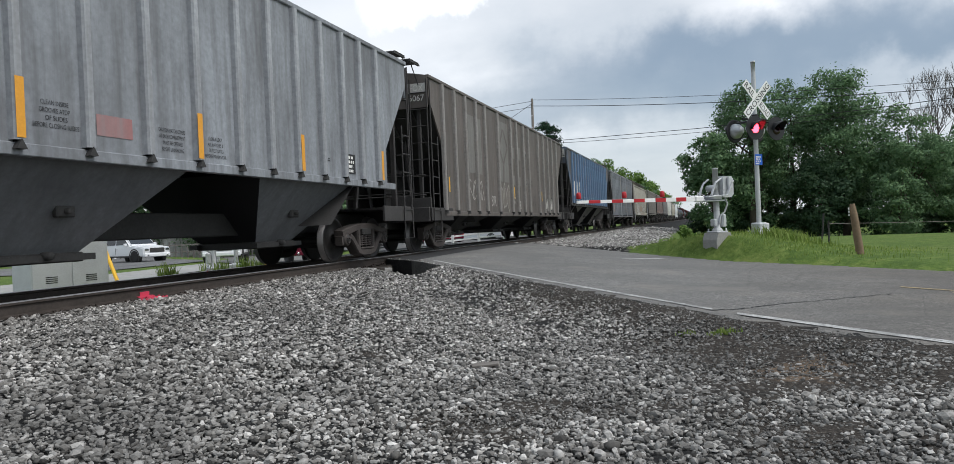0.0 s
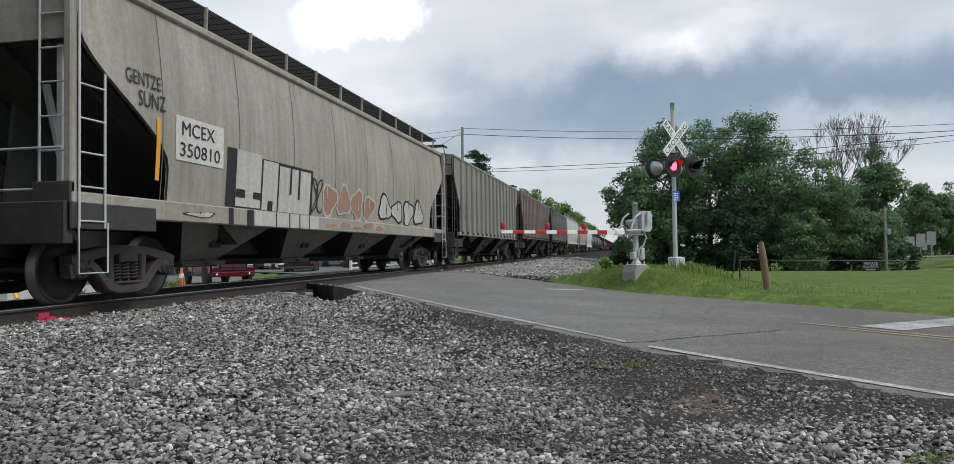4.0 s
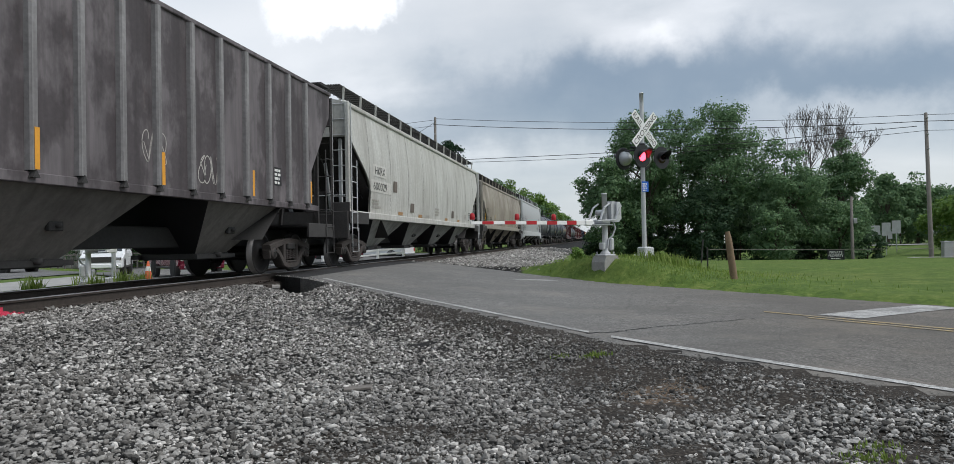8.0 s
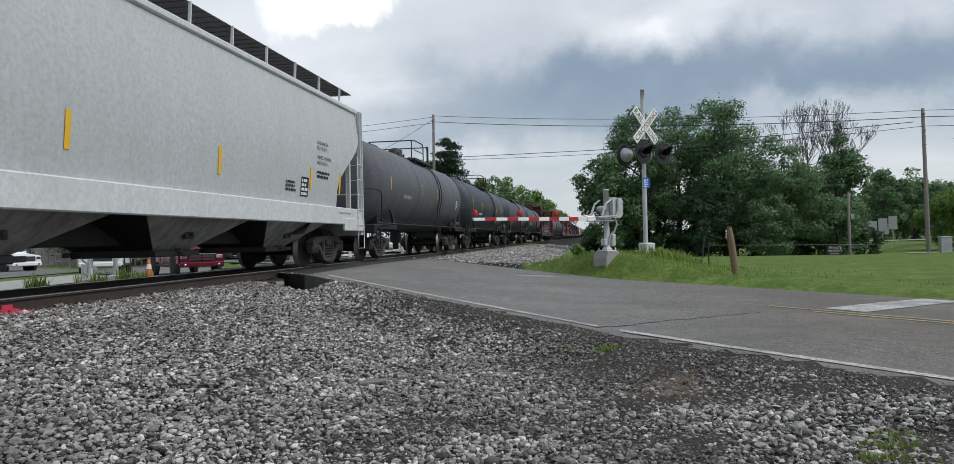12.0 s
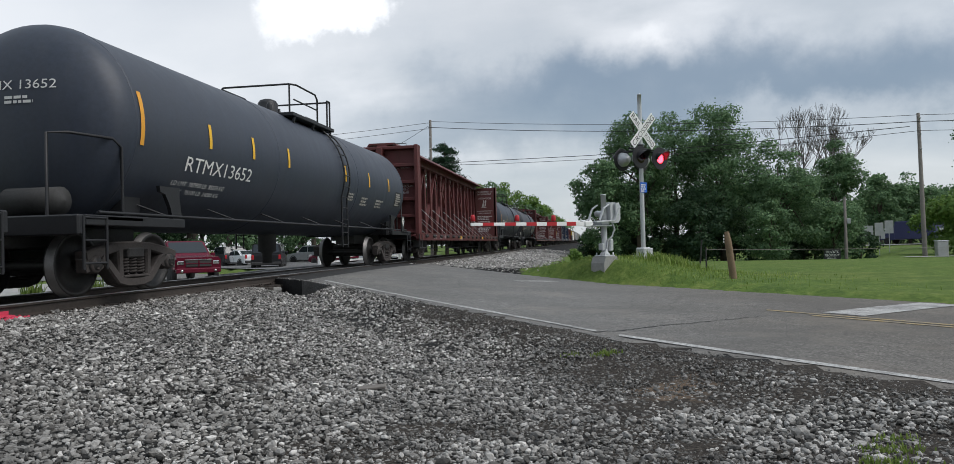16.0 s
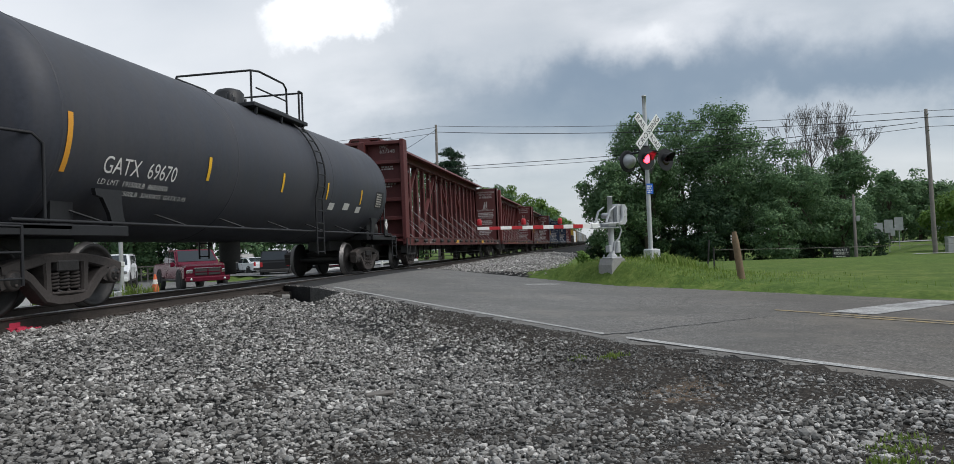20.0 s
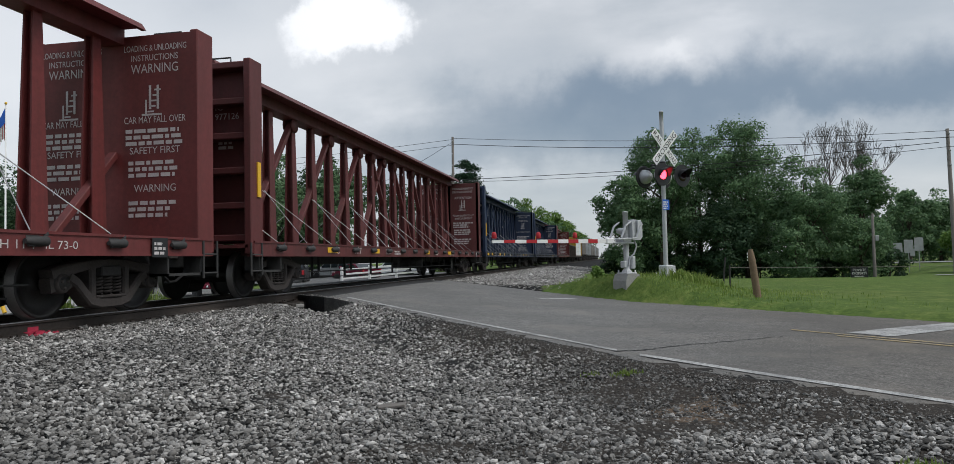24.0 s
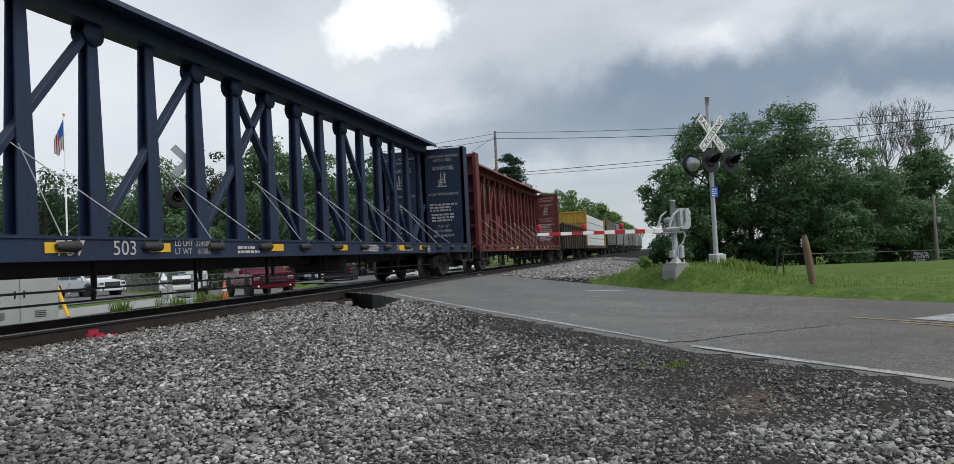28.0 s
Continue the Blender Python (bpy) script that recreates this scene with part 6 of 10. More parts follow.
grey_light = paint("paint_light_grey", (0.295, 0.315, 0.34), (0.105, 0.105, 0.108), 0.7, 0.08)
grey_rib = paint("paint_rib_grey", (0.36, 0.375, 0.395), (0.12, 0.115, 0.11), 0.5)
grey_brown = paint("paint_grey_brown", (0.15, 0.132, 0.122), (0.085, 0.074, 0.066), 0.65, 0.25, patches=(0.13, 0.12, 0.112), patch_amt=0.6)
rib_brown = paint("paint_rib_brown", (0.27, 0.255, 0.24), (0.13, 0.112, 0.1), 0.4, 0.2)
blue_pale = paint("paint_faded_blue", (0.108, 0.155, 0.225), (0.08, 0.07, 0.064), 0.75, 0.45, patches=(0.115, 0.10, 0.09), patch_amt=0.85)
rib_blue = paint("paint_rib_blue", (0.145, 0.235, 0.375), (0.09, 0.08, 0.075), 0.35, 0.2)
grey_mid = paint("paint_mid_grey", (0.285, 0.30, 0.33), (0.145, 0.125, 0.108), 0.6, 0.15, patches=(0.165, 0.148, 0.13), patch_amt=0.55, mottle=0.8)
tan = paint("paint_tan", (0.37, 0.345, 0.295), (0.19, 0.165, 0.13), 0.55, 0.2)
green_grey = paint("paint_green_grey", (0.29, 0.285, 0.24), (0.14, 0.13, 0.11), 0.5, 0.15)
brown_red = paint("paint_oxide_brown", (0.225, 0.172, 0.164), (0.115, 0.088, 0.08), 0.6, 0.45, patches=(0.31, 0.268, 0.255), patch_amt=0.6)
rib_red = paint("paint_rib_oxide", (0.25, 0.198, 0.188), (0.10, 0.078, 0.072), 0.55, 0.35)
dark_brown = paint("paint_dark_brown", (0.086, 0.074, 0.078), (0.042, 0.036, 0.038), 0.55, 0.1, patches=(0.235, 0.212, 0.22), patch_amt=0.7, mottle=1.15)
rib_grey2 = paint("paint_rib_worn", (0.27, 0.262, 0.262), (0.07, 0.064, 0.064), 0.65)
off_white = paint("paint_off_white", (0.56, 0.56, 0.53), (0.32, 0.305, 0.275), 0.6, 0.08)
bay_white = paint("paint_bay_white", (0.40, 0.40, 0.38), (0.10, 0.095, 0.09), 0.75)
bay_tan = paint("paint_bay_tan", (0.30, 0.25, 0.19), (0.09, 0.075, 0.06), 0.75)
tan_dirty = paint("paint_stained_tan", (0.42, 0.385, 0.325), (0.155, 0.128, 0.1), 0.62, 0.25, patches=(0.24, 0.205, 0.17), patch_amt=0.5)
pale_grey = paint("paint_pale_grey", (0.47, 0.488, 0.50), (0.40, 0.41, 0.412), 0.3, 0.0, 0.4)
pale_sill = paint("paint_sill_white", (0.58, 0.60, 0.605), (0.48, 0.49, 0.49), 0.3, 0.0, 0.4)
tank_black = paint("paint_tank_black", (0.033, 0.041, 0.060), (0.056, 0.061, 0.074), 0.5, 0.0, 0.44, spec=0.42)
tank_grey = paint("paint_tank_grey", (0.115, 0.122, 0.142), (0.065, 0.067, 0.074), 0.5, 0.0, 0.5, spec=0.3)
tank_brown = paint("paint_tank_sooty", (0.040, 0.044, 0.058), (0.068, 0.066, 0.070), 0.65, 0.05, 0.5, spec=0.38)
beam_red = paint("paint_beam_red", (0.125, 0.032, 0.032), (0.07, 0.032, 0.028), 0.5, 0.1, 0.5)
beam_red2 = paint("paint_beam_red_bright", (0.165, 0.034, 0.033), (0.08, 0.03, 0.027), 0.45, 0.1, 0.5)
beam_blue = paint("paint_beam_blue", (0.021, 0.036, 0.082), (0.022, 0.024, 0.03), 0.5, 0.03, 0.5)
gon_black = paint("paint_gondola_black", (0.03, 0.028, 0.028), (0.11, 0.06, 0.04), 0.5, 0.3)
yellow_box = paint("paint_yellow", (0.55, 0.33, 0.05), (0.2, 0.12, 0.05), 0.4, 0.2)
graf_faint = paint("spray_faint", (0.34, 0.325, 0.30), (0.2, 0.185, 0.17), 0.6)
graf_white = paint("spray_white", (0.52, 0.50, 0.47), (0.3, 0.28, 0.25), 0.5)
graf_rust = paint("spray_rust", (0.33, 0.17, 0.11), (0.3, 0.24, 0.18), 0.5)
panel_white = paint("panel_white", (0.62, 0.61, 0.58), (0.4, 0.37, 0.33), 0.4)
tilx_black = paint("faded_black_lettering", (0.06, 0.055, 0.05), (0.16, 0.13, 0.1), 0.5)
plate_brown = paint("plate_brown", (0.17, 0.14, 0.12), (0.1, 0.09, 0.08), 0.6)
plate_orange = paint("plate_orange", (0.42, 0.23, 0.09), (0.3, 0.2, 0.12), 0.6)
W_, B_, DIM = MAT["letter_white"], MAT["letter_black"], MAT["letter_dim"]


def panel(car, place, u0, u1, v0, v1, m=None):
    g = Geo()
    patch(g, place, u0, u1, v0, v1)
    return part("sign_panel", g, m or panel_white, car)


def lift(place, d=0.004):
    return lambda u, v: tuple(Vector(place(u, v)) + Vector((d, 0, 0)))


MW_RIBS = [2.05, 2.8, 3.59, 4.48, 5.36, 6.32, 7.3, 9.03, 9.91, 11.0, 11.87, 13.59, 14.61, 15.6, 16.56, 17.5]


def build_hoppers():
    S = flat_side
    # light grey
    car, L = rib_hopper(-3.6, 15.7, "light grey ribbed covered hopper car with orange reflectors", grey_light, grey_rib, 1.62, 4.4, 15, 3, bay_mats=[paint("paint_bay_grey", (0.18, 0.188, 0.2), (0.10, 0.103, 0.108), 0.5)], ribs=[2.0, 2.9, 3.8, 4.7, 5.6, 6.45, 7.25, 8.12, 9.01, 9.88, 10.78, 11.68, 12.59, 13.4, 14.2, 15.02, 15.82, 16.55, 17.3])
    upright_stripes(car, lambda u, v: (1.624, u - 0.01 - SHIFT[0], v), [1.95, 3.75, 6.4, 8.97, 11.62, 14.2, 17.35], 1.66, 0.6, MAT["orange"])
    stencils = [("CLEAN INSIDE", 9.28, 2.05, 0.4), ("GROOVES ATOP", 9.26, 1.97, 0.44), ("OF SLIDES", 9.33, 1.89, 0.32), ("BEFORE CLOSING SLIDES", 9.18, 1.81, 0.66),
             ("CAUTION HATCH COVERS", 10.95, 1.96, 0.56), ("AT EACH COMPARTMENT", 10.96, 1.88, 0.54), ("MUST BE OPENED", 11.02, 1.8, 0.42), ("BEFORE UNLOADING", 11.0, 1.72, 0.46),
             ("CLOSE & LOCK", 11.9, 1.94, 0.34), ("ALL HATCHES &", 11.88, 1.86, 0.38), ("OUTLET GATES", 11.9, 1.78, 0.36), ("BEFORE MOVING CAR", 11.82, 1.7, 0.52)]
    lettering([(a, u + 0.04, v, 0.05, w * 0.86) for a, u, v, w in stencils] + [("#2", 15.1, 1.9, 0.08, 0.26)], S, MAT["letter_black"], car)
    panel(car, S, 10.03, 10.56, 1.8, 2.04, paint("paint_red_patch", (0.36, 0.13, 0.125), (0.27, 0.24, 0.24), 0.75))
    data_panel(car, S, 15.95, 1.72)
    # grey-brown with old letters
    car, L = rib_hopper(15.7, 35.2, "grimy grey-brown ribbed covered hopper car with graffiti", grey_brown, rib_brown, 1.05, 4.4, 15, 3, bay_mats=[MAT["under"]], ribs=[2.05, 3.0, 3.95, 4.95, 5.9, 7.38, 9.07, 9.91, 10.96, 11.8, 13.54, 14.54, 15.5, 16.41, 17.4])
    panel(car, lambda u, v: (u, 0.692, v), 0.85, 1.46, 4.02, 4.26)
    lettering([("TFOX", 0.92, 4.07, 0.15, 0.48), ("65067", 0.9, 3.82, 0.15, 0.52)], end_plate, W_, car)
    faded = paint("paint_faded_panel", (0.2, 0.195, 0.185), (0.14, 0.13, 0.12), 0.7)
    for u0, u1, v0, v1 in ((7.5, 8.82, 2.1, 4.15), (9.2, 9.72, 3.0, 3.4), (9.17, 9.72, 2.05, 2.4), (10.25, 10.62, 3.0, 3.48), (9.98, 10.58, 2.05, 2.38), (11.1, 11.62, 3.05, 3.42), (11.08, 11.62, 2.08, 2.38), (4.3, 5.6, 2.2, 3.9)):
        panel(car, S, u0, u1, v0, v1, faded)
    # the worn diamond mark on the pale field
    for k, (p, q) in enumerate((((8.13, 2.72), (7.66, 3.25)), ((8.13, 2.72), (8.72, 3.3)), ((7.66, 3.25), (8.15, 3.9)), ((8.72, 3.3), (8.2, 3.9)), ((8.12, 2.66), (8.11, 2.1)))):
        d = Vector((q[0] - p[0], q[1] - p[1])).normalized()
        n = Vector((-d.y, d.x)) * 0.06
        pl = lift(S, 0.004 + 0.001 * k)
        g = Geo()
        g.add([pl(p[0] + n.x, p[1] + n.y), pl(q[0] + n.x, q[1] + n.y), pl(q[0] - n.x, q[1] - n.y), pl(p[0] - n.x, p[1] - n.y)], [(0, 1, 2, 3)])
        part("faded_mark", g, grey_brown, car)
    lettering([("M", 11.2, 3.1, 0.26, 0.3), ("NG", 11.14, 2.13, 0.2, 0.42)], lift(S), MAT["under"], car)
    lettering([("CO.", 11.95, 2.12, 0.2, 0.6)], S, MAT["under"], car)
    scribble(car, S, 4.2, 5.8, 1.4, 2.0, graf_white, 4, 4, 0.03)
    lettering([("SIR", 10.0, 1.2, 0.3, 0.52), ("iS", 9.47, 1.55, 0.13, 0.2), ("RA", 9.45, 1.37, 0.13, 0.22), ("SIR", 6.5, 1.25, 0.34, 0.56)], S, graf_white, car, "white spray-painted tag", "graffiti_tag")
    blob_letters(car, S, 7.5, 8.85, 1.14, 1.98, paint("spray_tan", (0.19, 0.17, 0.15), (0.13, 0.115, 0.1), 0.6), graf_faint, 3, 7)
    blob_letters(car, S, 14.75, 16.4, 1.14, 1.82, graf_white, MAT["letter_black"], 4, 3)
    scribble(car, S, 12.0, 13.2, 1.35, 1.75, MAT["letter_black"], 19, 5, 0.012)
    scribble(car, S, 16.5, 17.2, 1.4, 1.75, MAT["letter_black"], 21, 4, 0.014)
    upright_stripes(car, lambda u, v: (1.624, u - 0.01 - SHIFT[0], v), [2.2, 9.14, 13.75], 1.55, 0.4, MAT["yellow"], 0.08)
    # blue
    car, L = rib_hopper(35.2, 53.5, "rust-streaked faded blue ribbed covered hopper car", blue_pale, rib_blue, 1.62, 4.4, 14, 3, sill=MAT["under"], ribs=[2.4, 3.28, 4.16, 5.01, 5.87, 6.73, 7.66, 8.46, 9.36, 10.2, 10.98, 11.88, 12.8, 13.72, 14.6, 15.53, 16.2])
    panel(car, lambda u, v: (u, 0.692, v), 0.6, 1.45, 3.95, 4.38)
    lettering([("OFOX", 0.65, 4.2, 0.14, 0.72), ("475163", 0.64, 3.99, 0.14, 0.76)], lambda u, v: (u, 0.686, v), B_, car)
    panel(car, S, 2.6, 4.23, 2.05, 2.83)
    panel(car, S, 4.32, 5.02, 2.05, 2.83)
    lettering([("OF", 3.4, 2.5, 0.25, 0.5), ("OX", 4.42, 2.5, 0.25, 0.46), ("475", 3.35, 2.14, 0.25, 0.6), ("163", 4.37, 2.14, 0.25, 0.56)], lift(S), B_, car)
    lettering([("LD LMT", 4.42, 1.9, 0.1, 0.52), ("LT WT", 4.42, 1.72, 0.1, 0.44), ("62200", 5.35, 1.78, 0.1, 0.4), ("#2", 6.6, 1.8, 0.3, 0.3)], lift(S), DIM, car)
    scribble(car, S, 7.0, 10.5, 1.75, 2.1, graf_white, 31, 6, 0.02)
    for y in (5.3, 8.6, 12.1, 14.4, 16.0):
        g = Geo()
        patch(g, lift(S), y, y + 0.42, 1.66, 1.76)
        part("reflector", g, MAT["orange"], car)
    data_panel(car, S, 12.9, 1.75, 0.42)
    # mid grey
    car, L = rib_hopper(53.5, 73.0, "stained light grey ribbed covered hopper car with black numbers", grey_mid, grey_light, 1.05, 4.38, 15, 3, ribs=MW_RIBS)
    lettering([("MWCX", 0.8, 3.9, 0.13, 0.5), ("460549", 0.78, 3.72, 0.13, 0.6)], end_plate, B_, car)
    lettering([("MW", 3.68, 2.08, 0.25, 0.54), ("CX", 4.45, 2.06, 0.25, 0.4), ("460", 3.66, 1.7, 0.25, 0.58), ("549", 4.5, 1.7, 0.25, 0.6),
               ("LD LMT", 3.72, 1.42, 0.09, 0.45), ("200400", 4.55, 1.42, 0.09, 0.45), ("LT WT", 3.72, 1.24, 0.09, 0.38), ("62600", 4.6, 1.24, 0.09, 0.4)], S, B_, car)
    upright_stripes(car, lambda u, v: (1.624, u - 0.01 - SHIFT[0], v), [2.25, 11.0, 15.6], 1.3, 0.95, MAT["orange"], 0.07)
    g = Geo()
    for u0, u1, v0, v1 in ((5.65, 5.95, 1.7, 1.72), (5.65, 5.95, 1.98, 2.0), (5.65, 5.67, 1.7, 2.0), (5.93, 5.95, 1.7, 2.0)):
        patch(g, S, u0, u1, v0, v1)
    part("data_panel", g, B_, car)
    lettering([("2 INCH HF COMP SHOES", 0.95, 0.97, 0.05, 0.95), ("PULL HERE", 1.3, 0.88, 0.05, 0.5)], lambda u, v: (1.556, u, v), B_, car)
    lettering([("PLATE", 5.69, 1.9, 0.05, 0.22), ("C", 5.75, 1.74, 0.12, None), ("#1", 8.0, 1.3, 0.1, 0.3)], S, B_, car)
    scribble(car, S, 11.6, 14.0, 1.3, 1.75, MAT["letter_black"], 41, 6, 0.03)
    scribble(car, S, 10.5, 11.6, 1.55, 2.0, MAT["letter_black"], 44, 6, 0.012)
    data_panel(car, S, 16.0, 1.2, 0.3)
    # tan, smooth, with graffiti
    car, L, P = smooth_hopper(73.0, 92.5, "tan smooth-sided covered hopper car covered in graffiti", tan, tan, 1.42, 1.12, 4.25, 4, [bay_grimy], MAT["silver"], 0.1, 8, MAT["under"])
    panel(car, P, 3.2, 4.5, 2.05, 2.72)
    lettering([("MCEX", 3.32, 2.44, 0.21, 0.9), ("350810", 3.28, 2.12, 0.21, 1.1)], lift(P), B_, car)
    panel(car, lift(P, 0.002), 4.62, 4.95, 1.44, 2.44, MAT["letter_black"])
    panel(car, lift(P, 0.002), 4.9, 8.0, 1.44, 2.38, MAT["letter_black"])
    for a, b, c_, d in ((4.92, 5.78, 1.46, 2.44), (5.84, 6.42, 1.44, 2.36), (6.48, 7.88, 1.44, 2.32)):
        panel(car, lift(P, 0.006), a, b, c_, d, graf_white)
    for a, b, c_, d in ((4.92, 5.22, 1.62, 1.76), (5.5, 5.8, 1.62, 1.74), (6.05, 6.24, 1.44, 1.62), (6.92, 7.0, 1.8, 2.34), (7.3, 7.38, 1.72, 2.34)):
        panel(car, lift(P, 0.010), a, b, c_, d, MAT["letter_black"])
    scribble(car, lift(P, 0.004), 8.0, 8.5, 1.5, 2.25, MAT["letter_black"], 17, 2, 0.04)
    blob_letters(car, P, 8.5, 11.9, 1.46, 2.2, graf_rust, graf_white, 4, 7)
    blob_letters(car, P, 12.2, 16.6, 1.46, 2.25, graf_white, MAT["letter_black"], 4, 9)
    lettering([("GENTZE", 2.1, 2.98, 0.2, 0.75), ("SUNZ", 2.35, 2.7, 0.22, 0.6)], lift(P), B_, car, "black spray-painted tag", "graffiti_tag")
    def sill(u, v): return (1.548, u, v)
    for a, b in ((4.95, 5.75), (5.8, 6.3), (6.35, 6.75), (6.8, 7.2), (7.25, 7.7)):
        panel(car, sill, a, b, 1.14, 1.41, graf_white)
    for a, b in ((4.1, 4.25), (4.7, 4.92), (5.75, 5.8), (6.3, 6.35), (6.75, 6.8), (7.2, 7.25)):
        panel(car, sill, a, b, 1.13, 1.41, MAT["letter_black"])
    blob_letters(car, sill, 2.9, 3.7, 1.16, 1.4, graf_white, MAT["letter_black"], 1, 11)
    blob_letters(car, sill, 8.0, 12.0, 1.15, 1.41, graf_rust, graf_white, 5, 12)
    upright_stripes(car, P, [2.75], 1.7, 0.9, MAT["orange"], 0.09, 6)
    # greenish grey
    car, L = rib_hopper(92.5, 111.3, "dull green-grey ribbed covered hopper car", green_grey, rib_brown, 1.4, 4.35, 15, 3)
    lettering([("CX", 1.0, 4.12, 0.14, 0.3), ("877", 0.95, 3.9, 0.14, 0.4)], end_plate, DIM, car)
    lettering([("W", 2.5, 2.3, 0.3, 0.3), ("CX", 3.5, 2.3, 0.3, 0.5), ("187", 2.4, 1.9, 0.28, 0.6), ("877", 3.45, 1.9, 0.28, 0.6)], S, B_, car)
    # oxide brown with pale bays
    car, L = rib_hopper(111.3, 130.7, "oxide-brown ribbed covered hopper car with pale and dark bays", brown_red, rib_red, 1.55, 4.38, 16, 3, ribs=[2.3 + 0.7735 * k for k in range(21)])
    lettering([("W", 3.2, 2.25, 0.28, 0.28), ("CX", 4.05, 2.22, 0.28, 0.45), ("12", 3.25, 1.86, 0.28, 0.32), ("068", 4.0, 1.86, 0.28, 0.55)], S, B_, car)
    lettering([("LD LMT", 5.15, 1.82, 0.1, 0.52), ("LT WT", 5.15, 1.66, 0.1, 0.44), ("81500", 6.0, 1.82, 0.09, 0.4), ("81600", 6.0, 1.66, 0.09, 0.4)], S, DIM, car)
    upright_stripes(car, lambda u, v: (1.624, u - 0.01 - SHIFT[0], v), [2.3, 5.0, 8.7, 11.6, 17.2], 1.6, 0.5, MAT["orange"], 0.07)
    for u in (14.2, 15.0):
        panel(car, S, u, u + 0.4, 1.72, 2.05, MAT["letter_black"])
    # dark brown
    car, L = rib_hopper(130.7, 149.5, "dark sooty brown ribbed covered hopper car with worn pale ribs", dark_brown, rib_grey2, 1.55, 4.36, 17, 3, ribs=[2.5, 3.41, 4.31, 5.2, 6.1, 6.98, 7.87, 8.76, 9.57, 10.39, 11.22, 12.15, 13.07, 14.01, 14.97, 15.91, 16.83])
    panel(car, lambda u, v: (u, 0.692, v), 0.55, 1.47, 3.87, 4.36)
    lettering([("RFMX", 0.65, 4.17, 0.12, 0.72), ("46412", 0.8, 3.95, 0.12, 0.6)], lambda u, v: (u, 0.686, v), B_, car)
    for u, v, h in ((3.52, 2.2, 0.65), (4.43, 2.2, 0.65), (3.52, 1.62, 0.4)):
        panel(car, S, u, u + 0.7, v, v + h)
    lettering([("RF", 3.6, 2.58, 0.21, 0.5), ("MX", 4.52, 2.58, 0.21, 0.5), ("464", 3.57, 2.26, 0.21, 0.58), ("112", 4.48, 2.26, 0.21, 0.58), ("#2", 3.6, 1.67, 0.3, 0.5)], lift(S), B_, car)
    upright_stripes(car, lambda u, v: (1.624, u - 0.01 - SHIFT[0], v), [2.2, 5.4, 8.75, 11.25, 14.15, 16.95], 1.58, 0.5, MAT["orange"], 0.08)
    scribble(car, S, 12.4, 13.2, 1.7, 2.2, graf_white, 61, 4, 0.02)
    scribble(car, S, 10.9, 11.5, 1.9, 2.4, graf_white, 63, 4, 0.015)
    data_panel(car, S, 15.25, 1.88, 0.36)
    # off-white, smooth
    car, L, P = smooth_hopper(149.5, 171.9, "off-white smooth-sided covered hopper car with stained bays and slope sheets blackened for shade", off_white, off_white, 1.54, 1.34, 4.5, 4, [bay_white], MAT["silver"], 0.1, 9)
    panel(car, P, 3.15, 4.5, 2.66, 3.02); panel(car, P, 2.9, 5.0, 2.18, 2.55)
    lettering([("HKRX", 3.3, 2.72, 0.24, 1.05), ("600029", 3.15, 2.25, 0.24, 1.4)], lift(P), B_, car)
    lettering([("#3", 3.1, 1.7, 0.3, 0.9), ("#3", 11.5, 1.72, 0.36, 0.8), ("#2", 9.9, 1.6, 0.12, 0.7), ("#2", 15.9, 1.75, 0.15, 0.5), ("#3", 18.0, 1.75, 0.25, 0.6)], P, DIM, car)
    for u in (7.55, 14.85):
        panel(car, P, u, u + 0.5, 1.72, 2.04, plate_brown)
    for u in (6.0, 8.75, 13.45, 16.25):
        panel(car, P, u, u + 0.55, 1.57, 1.68, plate_orange)
    panel(car, P, 5.3, 5.75, 2.3, 2.66, plate_brown)
    data_panel(car, P, 19.1, 1.7, 0.38)
    # stained tan, smooth
    car, L, P = smooth_hopper(171.9, 194.3, "soot-stained tan smooth-sided covered hopper car", tan_dirty, tan, 1.62, 1.38, 4.15, 4, [bay_tan], MAT["dull_steel"], 0.13, 7)
    lettering([("TILX", 0.9, 3.98, 0.13, 0.4), ("638115", 0.88, 3.78, 0.13, 0.55), ("#5", 0.3, 3.55, 0.5, 0.4), ("#2", 0.45, 3.45, 0.2, 0.8)], lambda u, v: (u, 0.67, v), B_, car)
    lettering([("TILX", 2.8, 2.38, 0.25, 0.7), ("638115", 2.64, 1.93, 0.22, 1.1), ("#2", 4.2, 1.95, 0.2, 0.9), ("#3", 20.1, 2.0, 0.3, 0.9)], P, tilx_black, car)
    upright_stripes(car, P, [2.3, 6.2, 13.5, 17.5], 1.75, 0.55, MAT["yellow"], 0.1, 6)
    scribble(car, P, 7.6, 9.9, 1.68, 2.0, MAT["letter_black"], 71, 6, 0.025)
    data_panel(car, P, 18.7, 1.7, 0.45)
    lettering([("2 INCH HF COMP SHOES", 1.2, 1.45, 0.06, 0.9)], lambda u, v: (1.546, u, v), B_, car)
    # pale grey, smooth and clean
    car, L, P = smooth_hopper(194.3, 215.6, "clean pale grey smooth-sided covered hopper car with white sill", pale_grey, pale_sill, 1.5, 1.06, 4.28, 4, [bay_white], pale_sill, 0.12, 0, MAT["steel_dark"])
